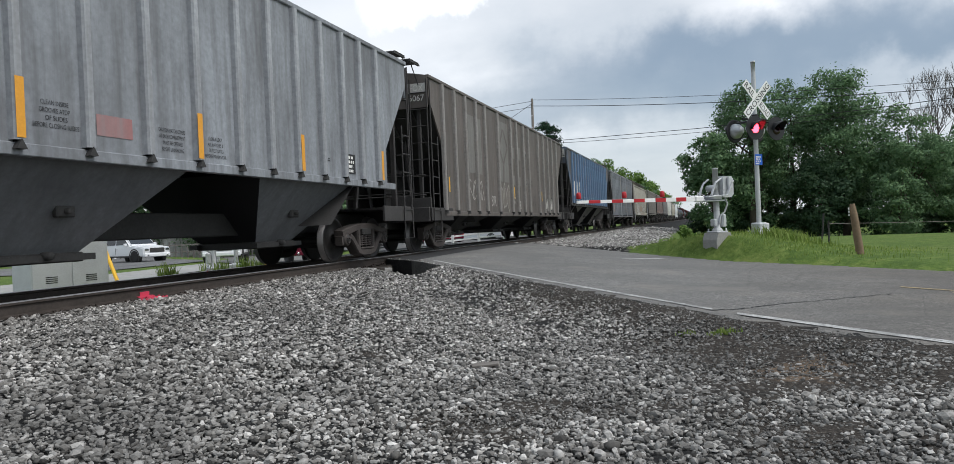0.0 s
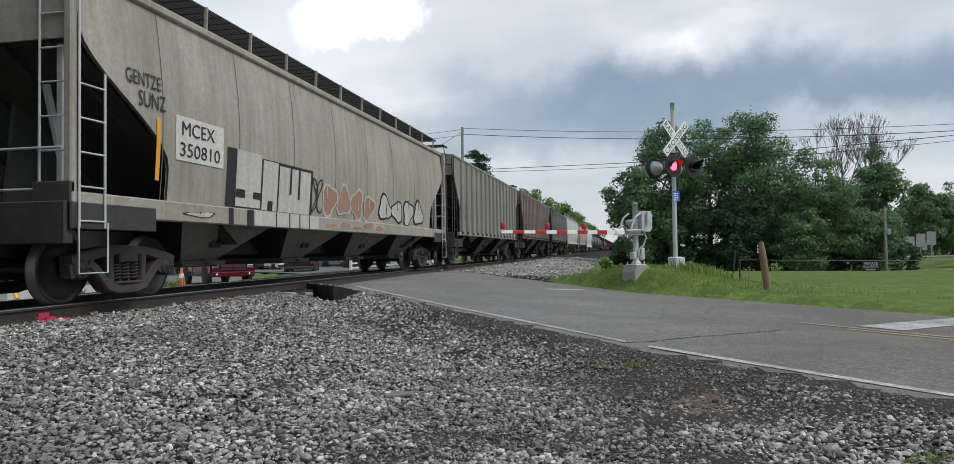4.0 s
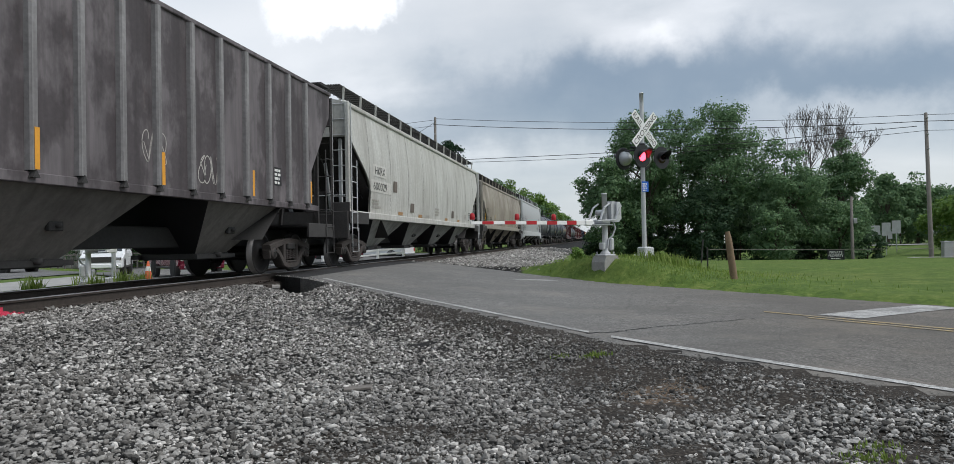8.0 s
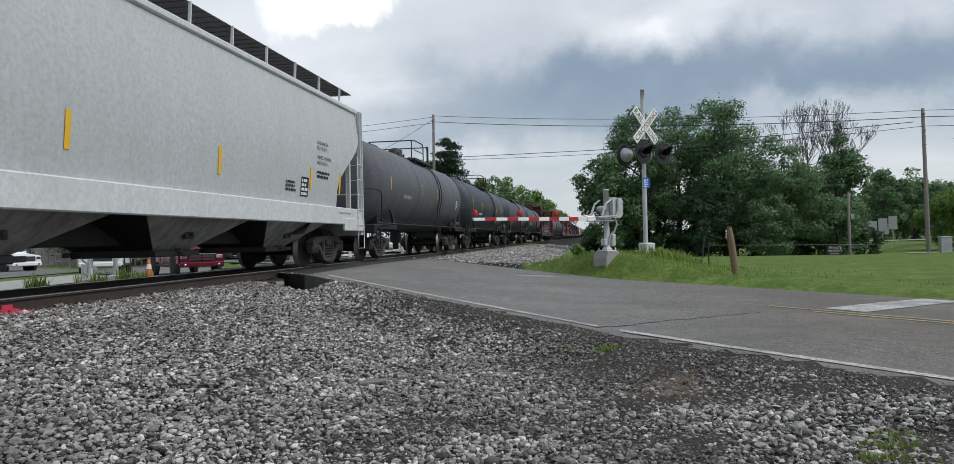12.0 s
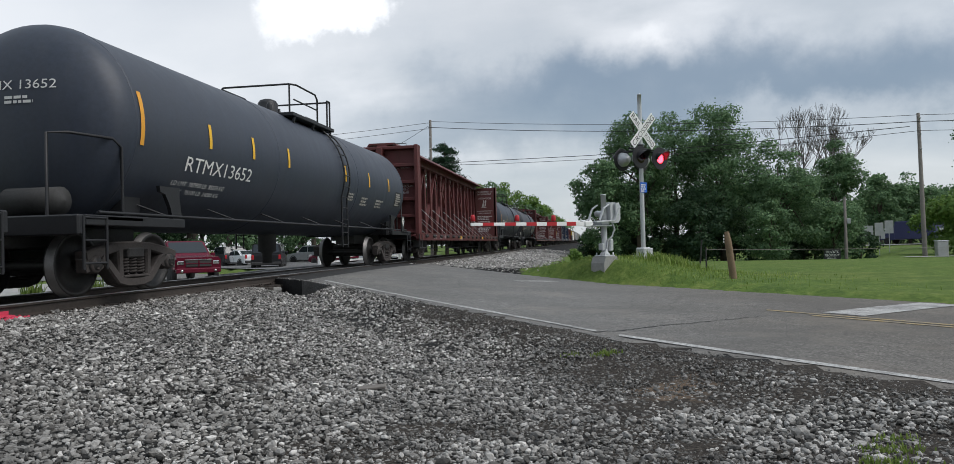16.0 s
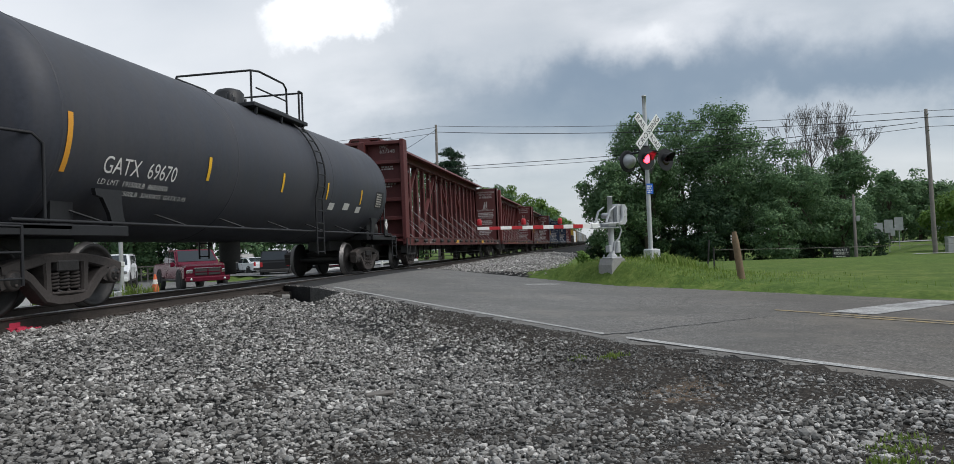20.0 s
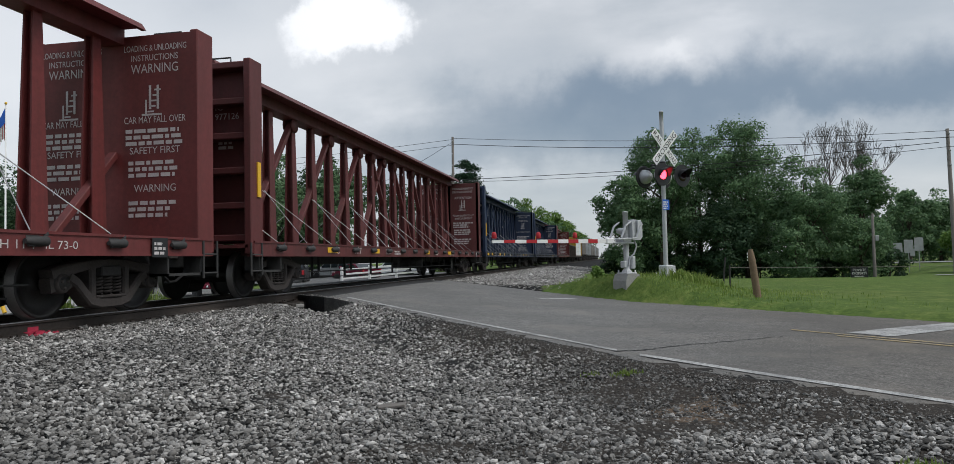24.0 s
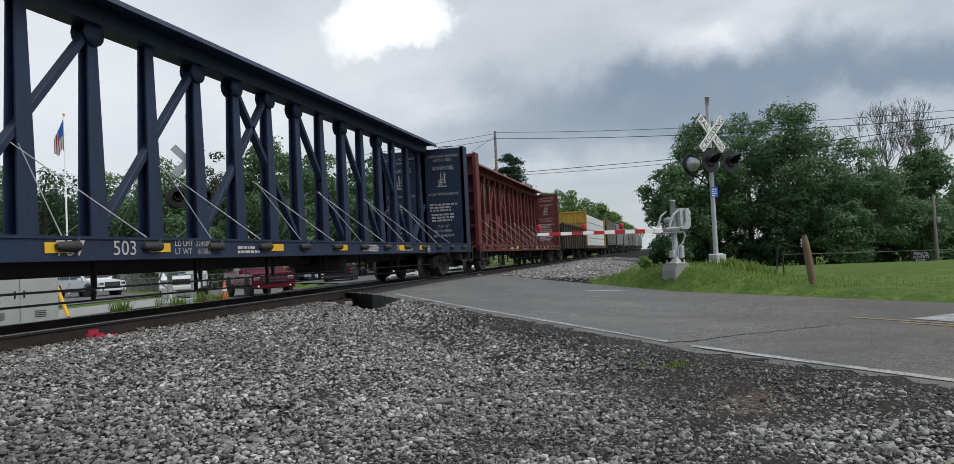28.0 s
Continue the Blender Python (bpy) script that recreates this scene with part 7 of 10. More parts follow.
    lettering([("XOMX", 0.68, 4.12, 0.12, 0.42), ("710061", 0.64, 3.96, 0.12, 0.5)], lambda u, v: (u, 0.67, v), B_, car)
    lettering([("XOMX", 2.85, 2.6, 0.23, 0.95), ("710061", 2.78, 2.17, 0.22, 1.1), ("LD LMT 220850 LB", 2.7, 1.8, 0.09, 1.3), ("LT WT  65150 LB  NEW 9-10", 2.55, 1.62, 0.09, 1.9), ("#3", 4.15, 2.3, 0.4, 0.2),
               ("CARBOLINE 884", 17.6, 2.95, 0.085, 0.75), ("RELT 09-2010", 17.6, 2.82, 0.085, 0.65), ("HEMPEL 3540/3549", 17.6, 2.6, 0.085, 0.9), ("RELT 09-2010", 17.6, 2.47, 0.085, 0.65), ("#2", 17.6, 2.15, 0.2, 0.8), ("#3", 15.9, 1.75, 0.25, 0.6)], P, B_, car)
    upright_stripes(car, P, [2.0, 5.8, 9.4, 13.1, 17.2, 19.1], 1.85, 0.5, MAT["yellow"], 0.1, 6)
    data_panel(car, P, 16.7, 1.66, 0.42)
    lettering([("2 INCH HF COMP SHOES", 18.9, 1.32, 0.06, 0.9), ("#2", 2.2, 1.2, 0.2, 0.6)], lambda u, v: (1.546, u, v), B_, car)


def tank_marks(car, L, P, name, u0, u1, v, lines, stripes, vs, tall=0.42, yel=None, m=None):
    """Number, load lines, reflectors, data panel and placards of a tank car."""
    m = m or W_
    if name:
        lettering([(name, u0, v - 0.13, 0.26, u1 - u0)], P, m, car)
    lettering(lines, P, m, car)
    for k, y in enumerate(stripes):
        h = 0.8 if k == 0 else tall
        g = Geo()
        patch(g, P, y - 0.045, y + 0.045, vs - h / 2, vs + h / 2, 1, 6)
        part("reflector", g, MAT["orange"] if k == 0 else MAT["yellow"], car)
    g = Geo()
    patch(g, P, L - 2.6, L - 1.9, -0.75, -0.25, 1, 4)
    part("data_panel", g, MAT["letter_black"], car)
    lettering([("#6", L - 2.55, -0.72, 0.44, 0.6)], lambda a, b: tuple(Vector(P(a, b)) + Vector((0.004, 0, 0.002))), MAT["letter_dim"], car)
    if yel:
        yu, yv = yel
        g = Geo()
        patch(g, P, yu - 0.3, yu + 0.3, yv - 0.16, yv + 0.16, 1, 3)
        part("warning_sticker", g, MAT["yellow"], car)
        lettering([("#3", yu - 0.26, yv - 0.13, 0.26, 0.5)], lambda a, b: tuple(Vector(P(a, b)) + Vector((0.004, 0, 0))), B_, car)
    for y in (L - 1.75,):
        g = Geo()
        c = Vector((1.535, y, 1.45))
        g.add([tuple(c + Vector((0, -0.17, 0))), tuple(c + Vector((0, 0, -0.17))), tuple(c + Vector((0, 0.17, 0))), tuple(c + Vector((0, 0, 0.17)))], [(0, 1, 2, 3)])
        part("placard_board", Geo().box(1.49, 1.53, y - 0.15, y + 0.15, 1.1, 1.62, 0.01), MAT["black"], car)
        d = part("hazard_placard", g, MAT["letter_white"], car)
        lettering([("3257", y - 0.11, 1.42, 0.07, 0.22)], lambda a, b: (1.540, a, b), B_, d)


def build_tanks():
    def row(a, b, u, v, h=0.09):
        return [(a, u, v, h, None), (b, u, v - 0.17, h, None)]
    car, L, P = tank_car(215.6, 232.0, "dusty grey tank car", tank_grey, 2.2, 0.3)
    lettering([("#1", 4.0, -0.6, 0.2, 1.3)], P, MAT["letter_dim"], car)
    upright_stripes(car, P, [2.3, 6.6, 9.2], -0.4, 0.45, MAT["yellow"], 0.06, 5)
    data_panel(car, P, L - 2.9, -0.7, 0.5)
    car, L, P = tank_car(232.0, 248.9, "matt black tank car with a yellow warning sticker", tank_black, 2.2)
    tank_marks(car, L, P, "", 0, 0, 0, [("#1", 4.4, -0.7, 0.2, 1.4), ("#2", 4.4, -1.1, 0.2, 1.2), ("#2", L - 7.6, -0.9, 0.2, 0.7), ("#3", L - 5.0, -1.1, 0.3, 0.6)], [2.2, 5.3, 8.2, 11.3, 14.0], -0.16, yel=(13.4, -0.96))
    car, L, P = tank_car(248.9, 265.8, "matt black tank car with white lettering", tank_black, 2.4, 0.27)
    tank_marks(car, L, P, "ACFX 73889", 3.6, 5.3, -0.74, row("LD LMT  191400 LB   86800 KG", "LT WT   71600 LB   32500 KG   NEW 5-90", 3.5, -1.05), [2.4, 6.0, 8.4, 11.0, 13.5], -0.415, yel=(12.2, -0.74))
    car, L, P = tank_car(265.8, 284.0, "matt black tank car with white lettering and orange reflectors", tank_black)
    tank_marks(car, L, P, "RTMX13652", 3.1, 5.4, -0.635, row("LD LMT  187900 LB  85250 KG", "LT WT   75100 LB  34080 KG", 2.9, -1.05), [1.9, 3.8, 5.4, 7.05, 10.7, 12.75, 14.8], -0.09)
    def on_head(u, v):
        a = min(1.0, math.hypot(u, v - 2.59) / 1.43)
        return (u, 1.12 + 0.62 * (1 - math.sqrt(1 - min(1, a ** (1 / 0.72)) ** 2)) - 0.012, v)
    lettering([("RTMX 13652", -0.55, 2.92, 0.13, 1.26), ("#2", -0.05, 2.72, 0.13, 0.45)], on_head, W_, car, name="end_lettering")
    lettering([("#3", 11.0, -0.8, 0.25, 0.5), ("#3", 12.2, -0.9, 0.3, 0.6), ("#3", 13.6, -0.9, 0.3, 0.7)], P, DIM, car)
    car, L, P = tank_car(308.0, 325.1, "black tank car with white lettering and yellow reflectors", tank_black)
    tank_marks(car, L, P, "DBCX 200717", 3.0, 5.2, -0.467, row("LD LMT  190900 LB   86600 KG", "LT WT   72100 LB   32700 KG", 2.9, -0.85), [1.9, 5.4, 7.6, 10.2, 13.1, 15.6], -0.16, yel=(12.2, -0.415))
    lettering([("#4", 6.0, -1.05, 0.3, 0.9), ("#4", 9.4, -0.9, 0.3, 0.5), ("#4", 10.2, -0.92, 0.3, 0.9)], P, DIM, car)
    scribble(car, P, 6.2, 7.4, -0.75, -0.25, MAT["letter_dim"], 81, 5, 0.012)
    car, L, P = tank_car(325.1, 342.3, "sooty black tank car with white stencilled lettering", tank_brown, 1.9, 0.32)
    tank_marks(car, L, P, "GATX  69670", 2.6, 4.3, -0.717, row("LD LMT  191500LB  86850KG", "LT WT   71500LB  32450KG  GATX 2-95", 2.6, -1.03), [1.9, 5.2, 8.1, 10.6, 13.1], -0.52)
    for u, v, w in ((10.9, -1.0, 0.35), (11.9, -0.95, 0.4), (12.9, -1.0, 0.35)):
        g = Geo()
        patch(g, P, u, u + w, v, v + 0.2, 1, 2)
        part("sticker", g, panel_white, car)


def ladder_mark(place, u, v, s):
    """The little falling-car sign: a leaning ladder of bars."""
    g = Geo()
    for k in range(5):
        patch(g, place, u + 0.06 * k * s, u + (0.06 * k + 0.22) * s, v + 0.17 * k * s, v + (0.17 * k + 0.05) * s)
    patch(g, place, u - 0.08 * s, u - 0.02 * s, v - 0.05 * s, v + 0.4 * s)
    patch(g, place, u + 0.05 * s, u + 0.13 * s, v + 0.1 * s, v + 0.85 * s)
    patch(g, place, u + 0.32 * s, u + 0.40 * s, v + 0.1 * s, v + 0.85 * s)
    patch(g, place, u - 0.2 * s, u + 0.5 * s, v - 0.1 * s, v - 0.04 * s)
    return g


def beam_marks(car, side, inner, outer, L, num, endnum, lang):
    W2 = MAT["letter_worn"]
    def fr(u, v):
        return (u, inner(u, v)[1] - 0.006, v)
    for u0 in (0.18, -1.36):
        w = 1.15
        if lang == "fr":
            L1 = [("CHARGEMENT ET", u0 + 0.05, 4.12, 0.10, w - 0.1), ("DECHARGEMENT", u0 + 0.05, 3.96, 0.10, w - 0.15), ("ATTENTION", u0 + 0.15, 3.66, 0.12, w - 0.3)]
            L2 = [("POUR EVITER TOUT", u0 + 0.05, 2.80, 0.09, w - 0.1), ("BASCULEMENT", u0 + 0.15, 2.66, 0.09, w - 0.3)]
        elif lang == "load":
            L1 = [("LOADING AND UNLOADING", u0 + 0.02, 4.12, 0.09, w - 0.02), ("INSTRUCTION", u0 + 0.25, 3.98, 0.09, w - 0.5), ("WARNING", u0 + 0.2, 3.68, 0.14, w - 0.4)]
            L2 = [("AVOID TIPPING LOADING", u0 + 0.02, 2.80, 0.09, w - 0.05)]
        else:
            L1 = [("LOADING & UNLOADING", u0 + 0.02, 4.16, 0.10, w - 0.02), ("INSTRUCTIONS", u0 + 0.15, 4.0, 0.10, w - 0.3), ("WARNING", u0 + 0.15, 3.80, 0.15, w - 0.3)]
            L2 = [("CAR MAY FALL OVER", u0 + 0.02, 2.98, 0.11, w - 0.04), ("SAFETY FIRST", u0 + 0.12, 2.48, 0.11, w - 0.24), ("WARNING", u0 + 0.2, 1.86, 0.12, w - 0.4)]
        small = [("#3", u0 + 0.05, 2.62 if lang == "safe" else 2.25, 0.3, w - 0.1), ("#3", u0 + 0.1, 2.1 if lang == "safe" else 1.9, 0.3, w - 0.25), ("#3", u0 + 0.1, 1.45, 0.3, w - 0.2)]
        if lang == "load":
            small += [("73'-0\"", u0 + 0.3, 1.68, 0.09, 0.45), ("BETWEEN", u0 + 0.2, 1.52, 0.09, 0.6), ("BULKHEADS", u0 + 0.15, 1.36, 0.09, 0.75)]
            small = small[:2] + small[3:]
        lettering(L1 + L2 + small, fr, W2, car, name="loading_sign")
        part("sign_symbol", ladder_mark(fr, u0 + 0.45, 3.15, 0.52), W2, car)
    lettering(endnum, outer, W2, car, name="end_lettering")
    lettering(num, side, W2, car, name="number_lettering")
    if lang == "load":
        ih = [("IH  11-5", 16.2, 0.95, 0.08, 0.42), ("IL  73-0", 16.2, 0.86, 0.08, 0.42), ("IL 75-0", 17.0, 0.86, 0.08, 0.33), ("#4", 14.3, 0.86, 0.17, 0.75)]
        pu = 18.46
    else:
        ih = [("IH 11-7  IL 73-0", L - 4.9, 0.88, 0.10, 1.2)]
        pu = L - 2.3
    lettering(ih + [("#2", L - 7.6, 0.86, 0.12, 0.8), ("#2", 9.2, 0.86, 0.14, 0.7), ("#2", L - 10, 0.86, 0.12, 0.6)], side, W2, car, name="sill_lettering")
    g = Geo()
    patch(g, lift(side, 0.03), pu, pu + 0.36, 0.78, 1.06)
    p = part("data_panel", g, MAT["letter_black"], car)
    lettering([("#3", pu + 0.04, 0.82, 0.2, 0.28)], lift(side, 0.034), W2, p)


def build_beams():
    c = [("CAUTION", -0.45, 4.34, 0.11, 0.6)]
    spec = [
        (284.0, 308.0, "oxide-red empty centerbeam flat car", beam_red, [("DWC", 3.1, 0.87, 0.15, 0.6), ("626", 4.3, 0.87, 0.15, 0.45), ("871", 5.3, 0.87, 0.15, 0.45)], c + [("DWC 626871", 0.28, 3.6, 0.13, 0.92), ("#2", -0.6, 3.9, 0.2, 0.6), ("#1", 0.15, 2.98, 0.09, 1.0), ("6 1/2 X 9 BRGS GROUP F", 0.15, 2.86, 0.08, 1.1), ("36 IN WHLS CLASS C", 0.15, 2.74, 0.08, 0.9), ("NO. 24 BRAKE BEAMS", 0.15, 2.62, 0.08, 0.9), ("#2", -1.2, 3.2, 0.2, 0.6)], "fr"),
        (342.3, 366.3, "dark oxide-red empty centerbeam flat car", beam_red, [("DWC", 3.0, 0.87, 0.15, 0.55), ("627348", 3.9, 0.87, 0.15, 0.8), ("LD LMT 225900", 9.4, 0.97, 0.07, 0.8), ("LT WT  60100", 9.4, 0.86, 0.07, 0.8)], c + [("DWC", 0.55, 4.2, 0.12, 0.3), ("627348", 0.55, 4.05, 0.12, 0.55), ("#2", 0.6, 3.46, 0.16, 0.45), ("#3", 0.42, 2.85, 0.26, 0.7)], "safe"),
        (366.3, 389.9, "red empty centerbeam flat car with white warnings", beam_red2, [("LMT  225200", 11.2, 0.96, 0.09, 0.95), ("WT   60800", 11.2, 0.85, 0.09, 0.9)], c + [("#1", 0.3, 3.3, 0.13, 0.7)], "safe"),
        (389.9, 413.7, "oxide-red empty centerbeam flat car with yellow markings", beam_red, [("IC", 4.55, 0.87, 0.16, 0.28), ("977", 5.85, 0.87, 0.16, 0.5), ("126", 8.3, 0.87, 0.16, 0.5)], [("IC", 0.58, 3.6, 0.12, 0.16), ("977126", 0.58, 3.42, 0.12, 0.5), ("#3", 0.65, 2.85, 0.28, 0.35)], "fr"),
        (413.7, 437.9, "navy blue empty centerbeam flat car", beam_blue, [("NOKL", 4.35, 0.86, 0.17, 0.6), ("736", 5.75, 0.86, 0.17, 0.45), ("809", 6.75, 0.86, 0.17, 0.45), ("EMPTY LOAD", 3.2, 0.96, 0.07, 0.6), ("OR ADJ BLOCK", 3.2, 0.86, 0.07, 0.7)], [("NOKL 736809", 0.1, 3.4, 0.13, 1.2), ("#3", 0.1, 2.5, 0.4, 1.1)], "load"),
        (437.9, 461.4, "navy blue empty centerbeam flat car with white numbers", beam_blue, [("NOKL", 3.8, 0.86, 0.18, 0.6), ("737", 5.15, 0.86, 0.18, 0.42), ("503", 6.0, 0.86, 0.18, 0.40), ("LD LMT  224500", 7.15, 0.97, 0.08, 0.8), ("LT WT    61500", 7.15, 0.86, 0.08, 0.8)], [("737503", 0.5, 3.62, 0.14, 0.62), ("#3", 0.5, 2.85, 0.32, 0.75)], "load"),
        (461.4, 484.0, "bright red-brown empty centerbeam flat car", beam_red2, [("#1", 6.0, 0.87, 0.14, 1.0)], c, "fr"),
    ]
    for c0, c1, label, m, num, endnum, lang in spec:
        car, L, side, inner, outer = centerbeam(c0, c1, label, m, LONG_BRACES if c0 in (342.3, 366.3) else SHORT_BRACES)
        back = 0.55 if c0 == 437.9 else 0.0
        num = [(w, u + back, v, h, n) for w, u, v, h, n in num]
        beam_marks(car, side, inner, outer, L, num, endnum, lang)
        if m is beam_blue or c0 == 389.9:
            part("reflector", Geo().box(1.52, 1.545, 0.84, 0.96, 1.9, 2.55), MAT["yellow"], car, "tall yellow reflector")
        us = (1.05, 2.4, 5.0, 6.65, 9.65, 12.3, 15.78, 17.36) if m is beam_blue else ((9.0, 16.2) if c0 in (284.0, 342.3) else (4.1, 7.2, 12.7, 16.2))
        for u in [q + back for q in us]:
            w = 0.6 if u < 1.5 or m is not beam_blue else 0.4
            g = Geo()
            patch(g, lift(side, 0.006), u, u + w, 0.89, 1.01)
            part("sill_reflector", g, MAT["yellow"], car, "yellow reflective strip")


def build_tail():
    # gondola
    car, L = start_car(484.0, 500.0, "gondola_car", "rusty black ribbed gondola car", "gondola car", "freight train")
    g = Geo()
    for s in (-1, 1):
        g.box(s * 1.5 - 0.03, s * 1.5 + 0.03, 0.7, L - 0.7, 0.9, 2.55)
    for y in (0.7, L - 0.7):
        g.box(-1.5, 1.5, y - 0.04, y + 0.04, 0.9, 2.55)
    g.box(-1.5, 1.5, 0.7, L - 0.7, 0.86, 0.95)
    part("body", g, gon_black, car)
    for s in (-1, 1):
        for k in range(12):
            y = 1.0 + (L - 2.0) * k / 11
            part("rib", Geo().box(s * 1.56 - 0.05, s * 1.56 + 0.05, y - 0.06, y + 0.06, 0.9, 2.5, 0.01), gon_black, car)
        part("top_rail", Geo().box(s * 1.52 - 0.09, s * 1.52 + 0.09, 0.66, L - 0.66, 2.5, 2.64, 0.02), gon_black, car)
    draft_gear(car, L); add_truck(car, 2.2); add_truck(car, L - 2.2)
    # bulkhead flat with wrapped lumber
    car, L = start_car(500.0, 523.0, "bulkhead_flat_car", "yellow-ended flat car loaded with white-wrapped lumber", "flat car", "freight train")
    g = Geo()
    g.box(-1.5, 1.5, 0.6, L - 0.6, 0.85, 1.1, 0.02)
    part("deck", g, gon_black, car)
    for y in (1.0, L - 1.0):
        g = Geo().box(-1.5, 1.5, y - 0.06, y + 0.06, 1.1, 4.2)
        for x in (-1.45, -0.5, 0.5, 1.45):
            part("bulkhead_post", Geo().box(x - 0.07, x + 0.07, y - 0.16, y + 0.16, 1.1, 4.2, 0.02), yellow_box, car)
        for z in (1.2, 2.2, 3.2, 4.15):
            part("bulkhead_rib", Geo().box(-1.5, 1.5, y - 0.12, y + 0.12, z - 0.06, z + 0.06, 0.01), yellow_box, car)
        part("bulkhead", g, yellow_box, car)
    for k in range(5):
        for j in range(4):
            for s in (-1, 1):
                a = 1.3 + k * (L - 2.6) / 5
                part("lumber_pack", Geo().box(min(s * 0.06, s * 1.38), max(s * 0.06, s * 1.38), a + 0.03, a + (L - 2.6) / 5 - 0.03, 1.14 + j * 0.72, 1.14 + j * 0.72 + 0.68, 0.03), MAT["cloth"], car)
    draft_gear(car, L); add_truck(car, 2.2); add_truck(car, L - 2.2)
    kinds = [(grey_brown, rib_brown, "dark grimy ribbed covered hopper car"), (off_white, grey_rib, "pale grey ribbed covered hopper car"), (grey_light, grey_rib, "light grey ribbed covered hopper car")]
    c = 523.0
    for k in (0, 1, 2, 0, 0, 1, 0, 2):
        m, r, lab = kinds[k]
        rib_hopper(c, c + 18.6, lab, m, r, 1.4, 4.3, 12, 3)
        c += 18.6


build_hoppers()
build_tanks()
build_beams()
build_tail()


# ---- crossing signals ----
FACE = Vector((RY, -RX, 0))        # towards the traffic that comes from the east
SHUTTERS = []


def turned(o, ahead):
    """A pose at o whose -y axis looks along ahead (flat)."""
    a = math.degrees(math.atan2(ahead.x, -ahead.y))
    return pose(o[0], o[1], o[2], 0, 0, a)


def signal_head(parent, at):
    """A round black target with a hooded red lamp, looking along its -y."""
    g = Geo()
    g.lathe([(-0.005, 0.305), (0.012, 0.305), (0.018, 0.295), (0.018, 0.16), (-0.005, 0.16)], "y", (0, 0, 0), 36)
    head = part("signal_head", g, MAT["black"], parent, "black round target", at)
    g = Geo()
    g.lathe([(0.01, 0.20), (0.10, 0.19), (0.22, 0.11), (0.26, 0.05), (0.26, 0)], "y", (0, 0, 0), 24)
    part("lamp_housing", g, MAT["galv"], head)
    g = Geo()
    g.lathe([(0.0, 0.152), (-0.012, 0.10), (-0.016, 0.0)], "y", (0, 0, 0), 28)
    part("lens", g, MAT["lamp_red"], head, "lit red lens")
    # added shutter disc: covers the glowing lens to show the lamp unlit
    g = Geo()
    g.lathe([(-0.006, 0.158), (-0.022, 0.11), (-0.026, 0.0), (0.0, 0.0)], "y", (0, 0, 0), 28)
    sh = part("flasher_shade", g, MAT["lens_dark"], head, "added dark red disc that hides the lit lens between flashes")
    SHUTTERS.append(sh)
    g = Geo()
    rows = []
    for k in range(15):
        a = radians(-15 + 210 * k / 14)
        rows.append([(0.165 * math.cos(a), 0.0, 0.165 * math.sin(a)), (0.165 * math.cos(a), -0.10 - 0.2 * max(0, math.sin(a)), 0.165 * math.sin(a))])
    g.sheet(rows)
    g.sheet([[(p[0] * 1.03, p[1], p[2] * 1.03) for p in r] for r in rows])
    part("visor", g, MAT["black"], head)
    return head


def crossbuck(parent, at, words=True):
    for s, body in ((1, "RAILROAD"), (-1, "CROSSING")):
        a = radians(s * -45)
        d = Vector((math.cos(a), 0, math.sin(a)))
        u = Vector((-math.sin(a), 0, math.cos(a)))
        off = -0.012 if s < 0 else 0.0
        g = Geo().obox((0, off, 0), d, u, 0.61, 0.115, 0.004, 0.003)
        blade = part("crossbuck_blade", g, MAT["white"] if words else MAT["galv"], parent, "white reflective board" if words else "bare metal back of the board", at)
        if words:
            def place(x, y, d=d, u=u, off=off):
                p = d * x + u * y
                return (p.x, off - 0.008, p.z)
            if s > 0:
                lines = [("RAIL", -0.58, -0.075, 0.15, 0.44), ("ROAD", 0.14, -0.075, 0.15, 0.44)]
            else:
                lines = [("CROSSING", -0.58, -0.075, 0.15, 1.16)]
            lettering(lines, place, MAT["letter_black"], blade, name="sign_lettering")


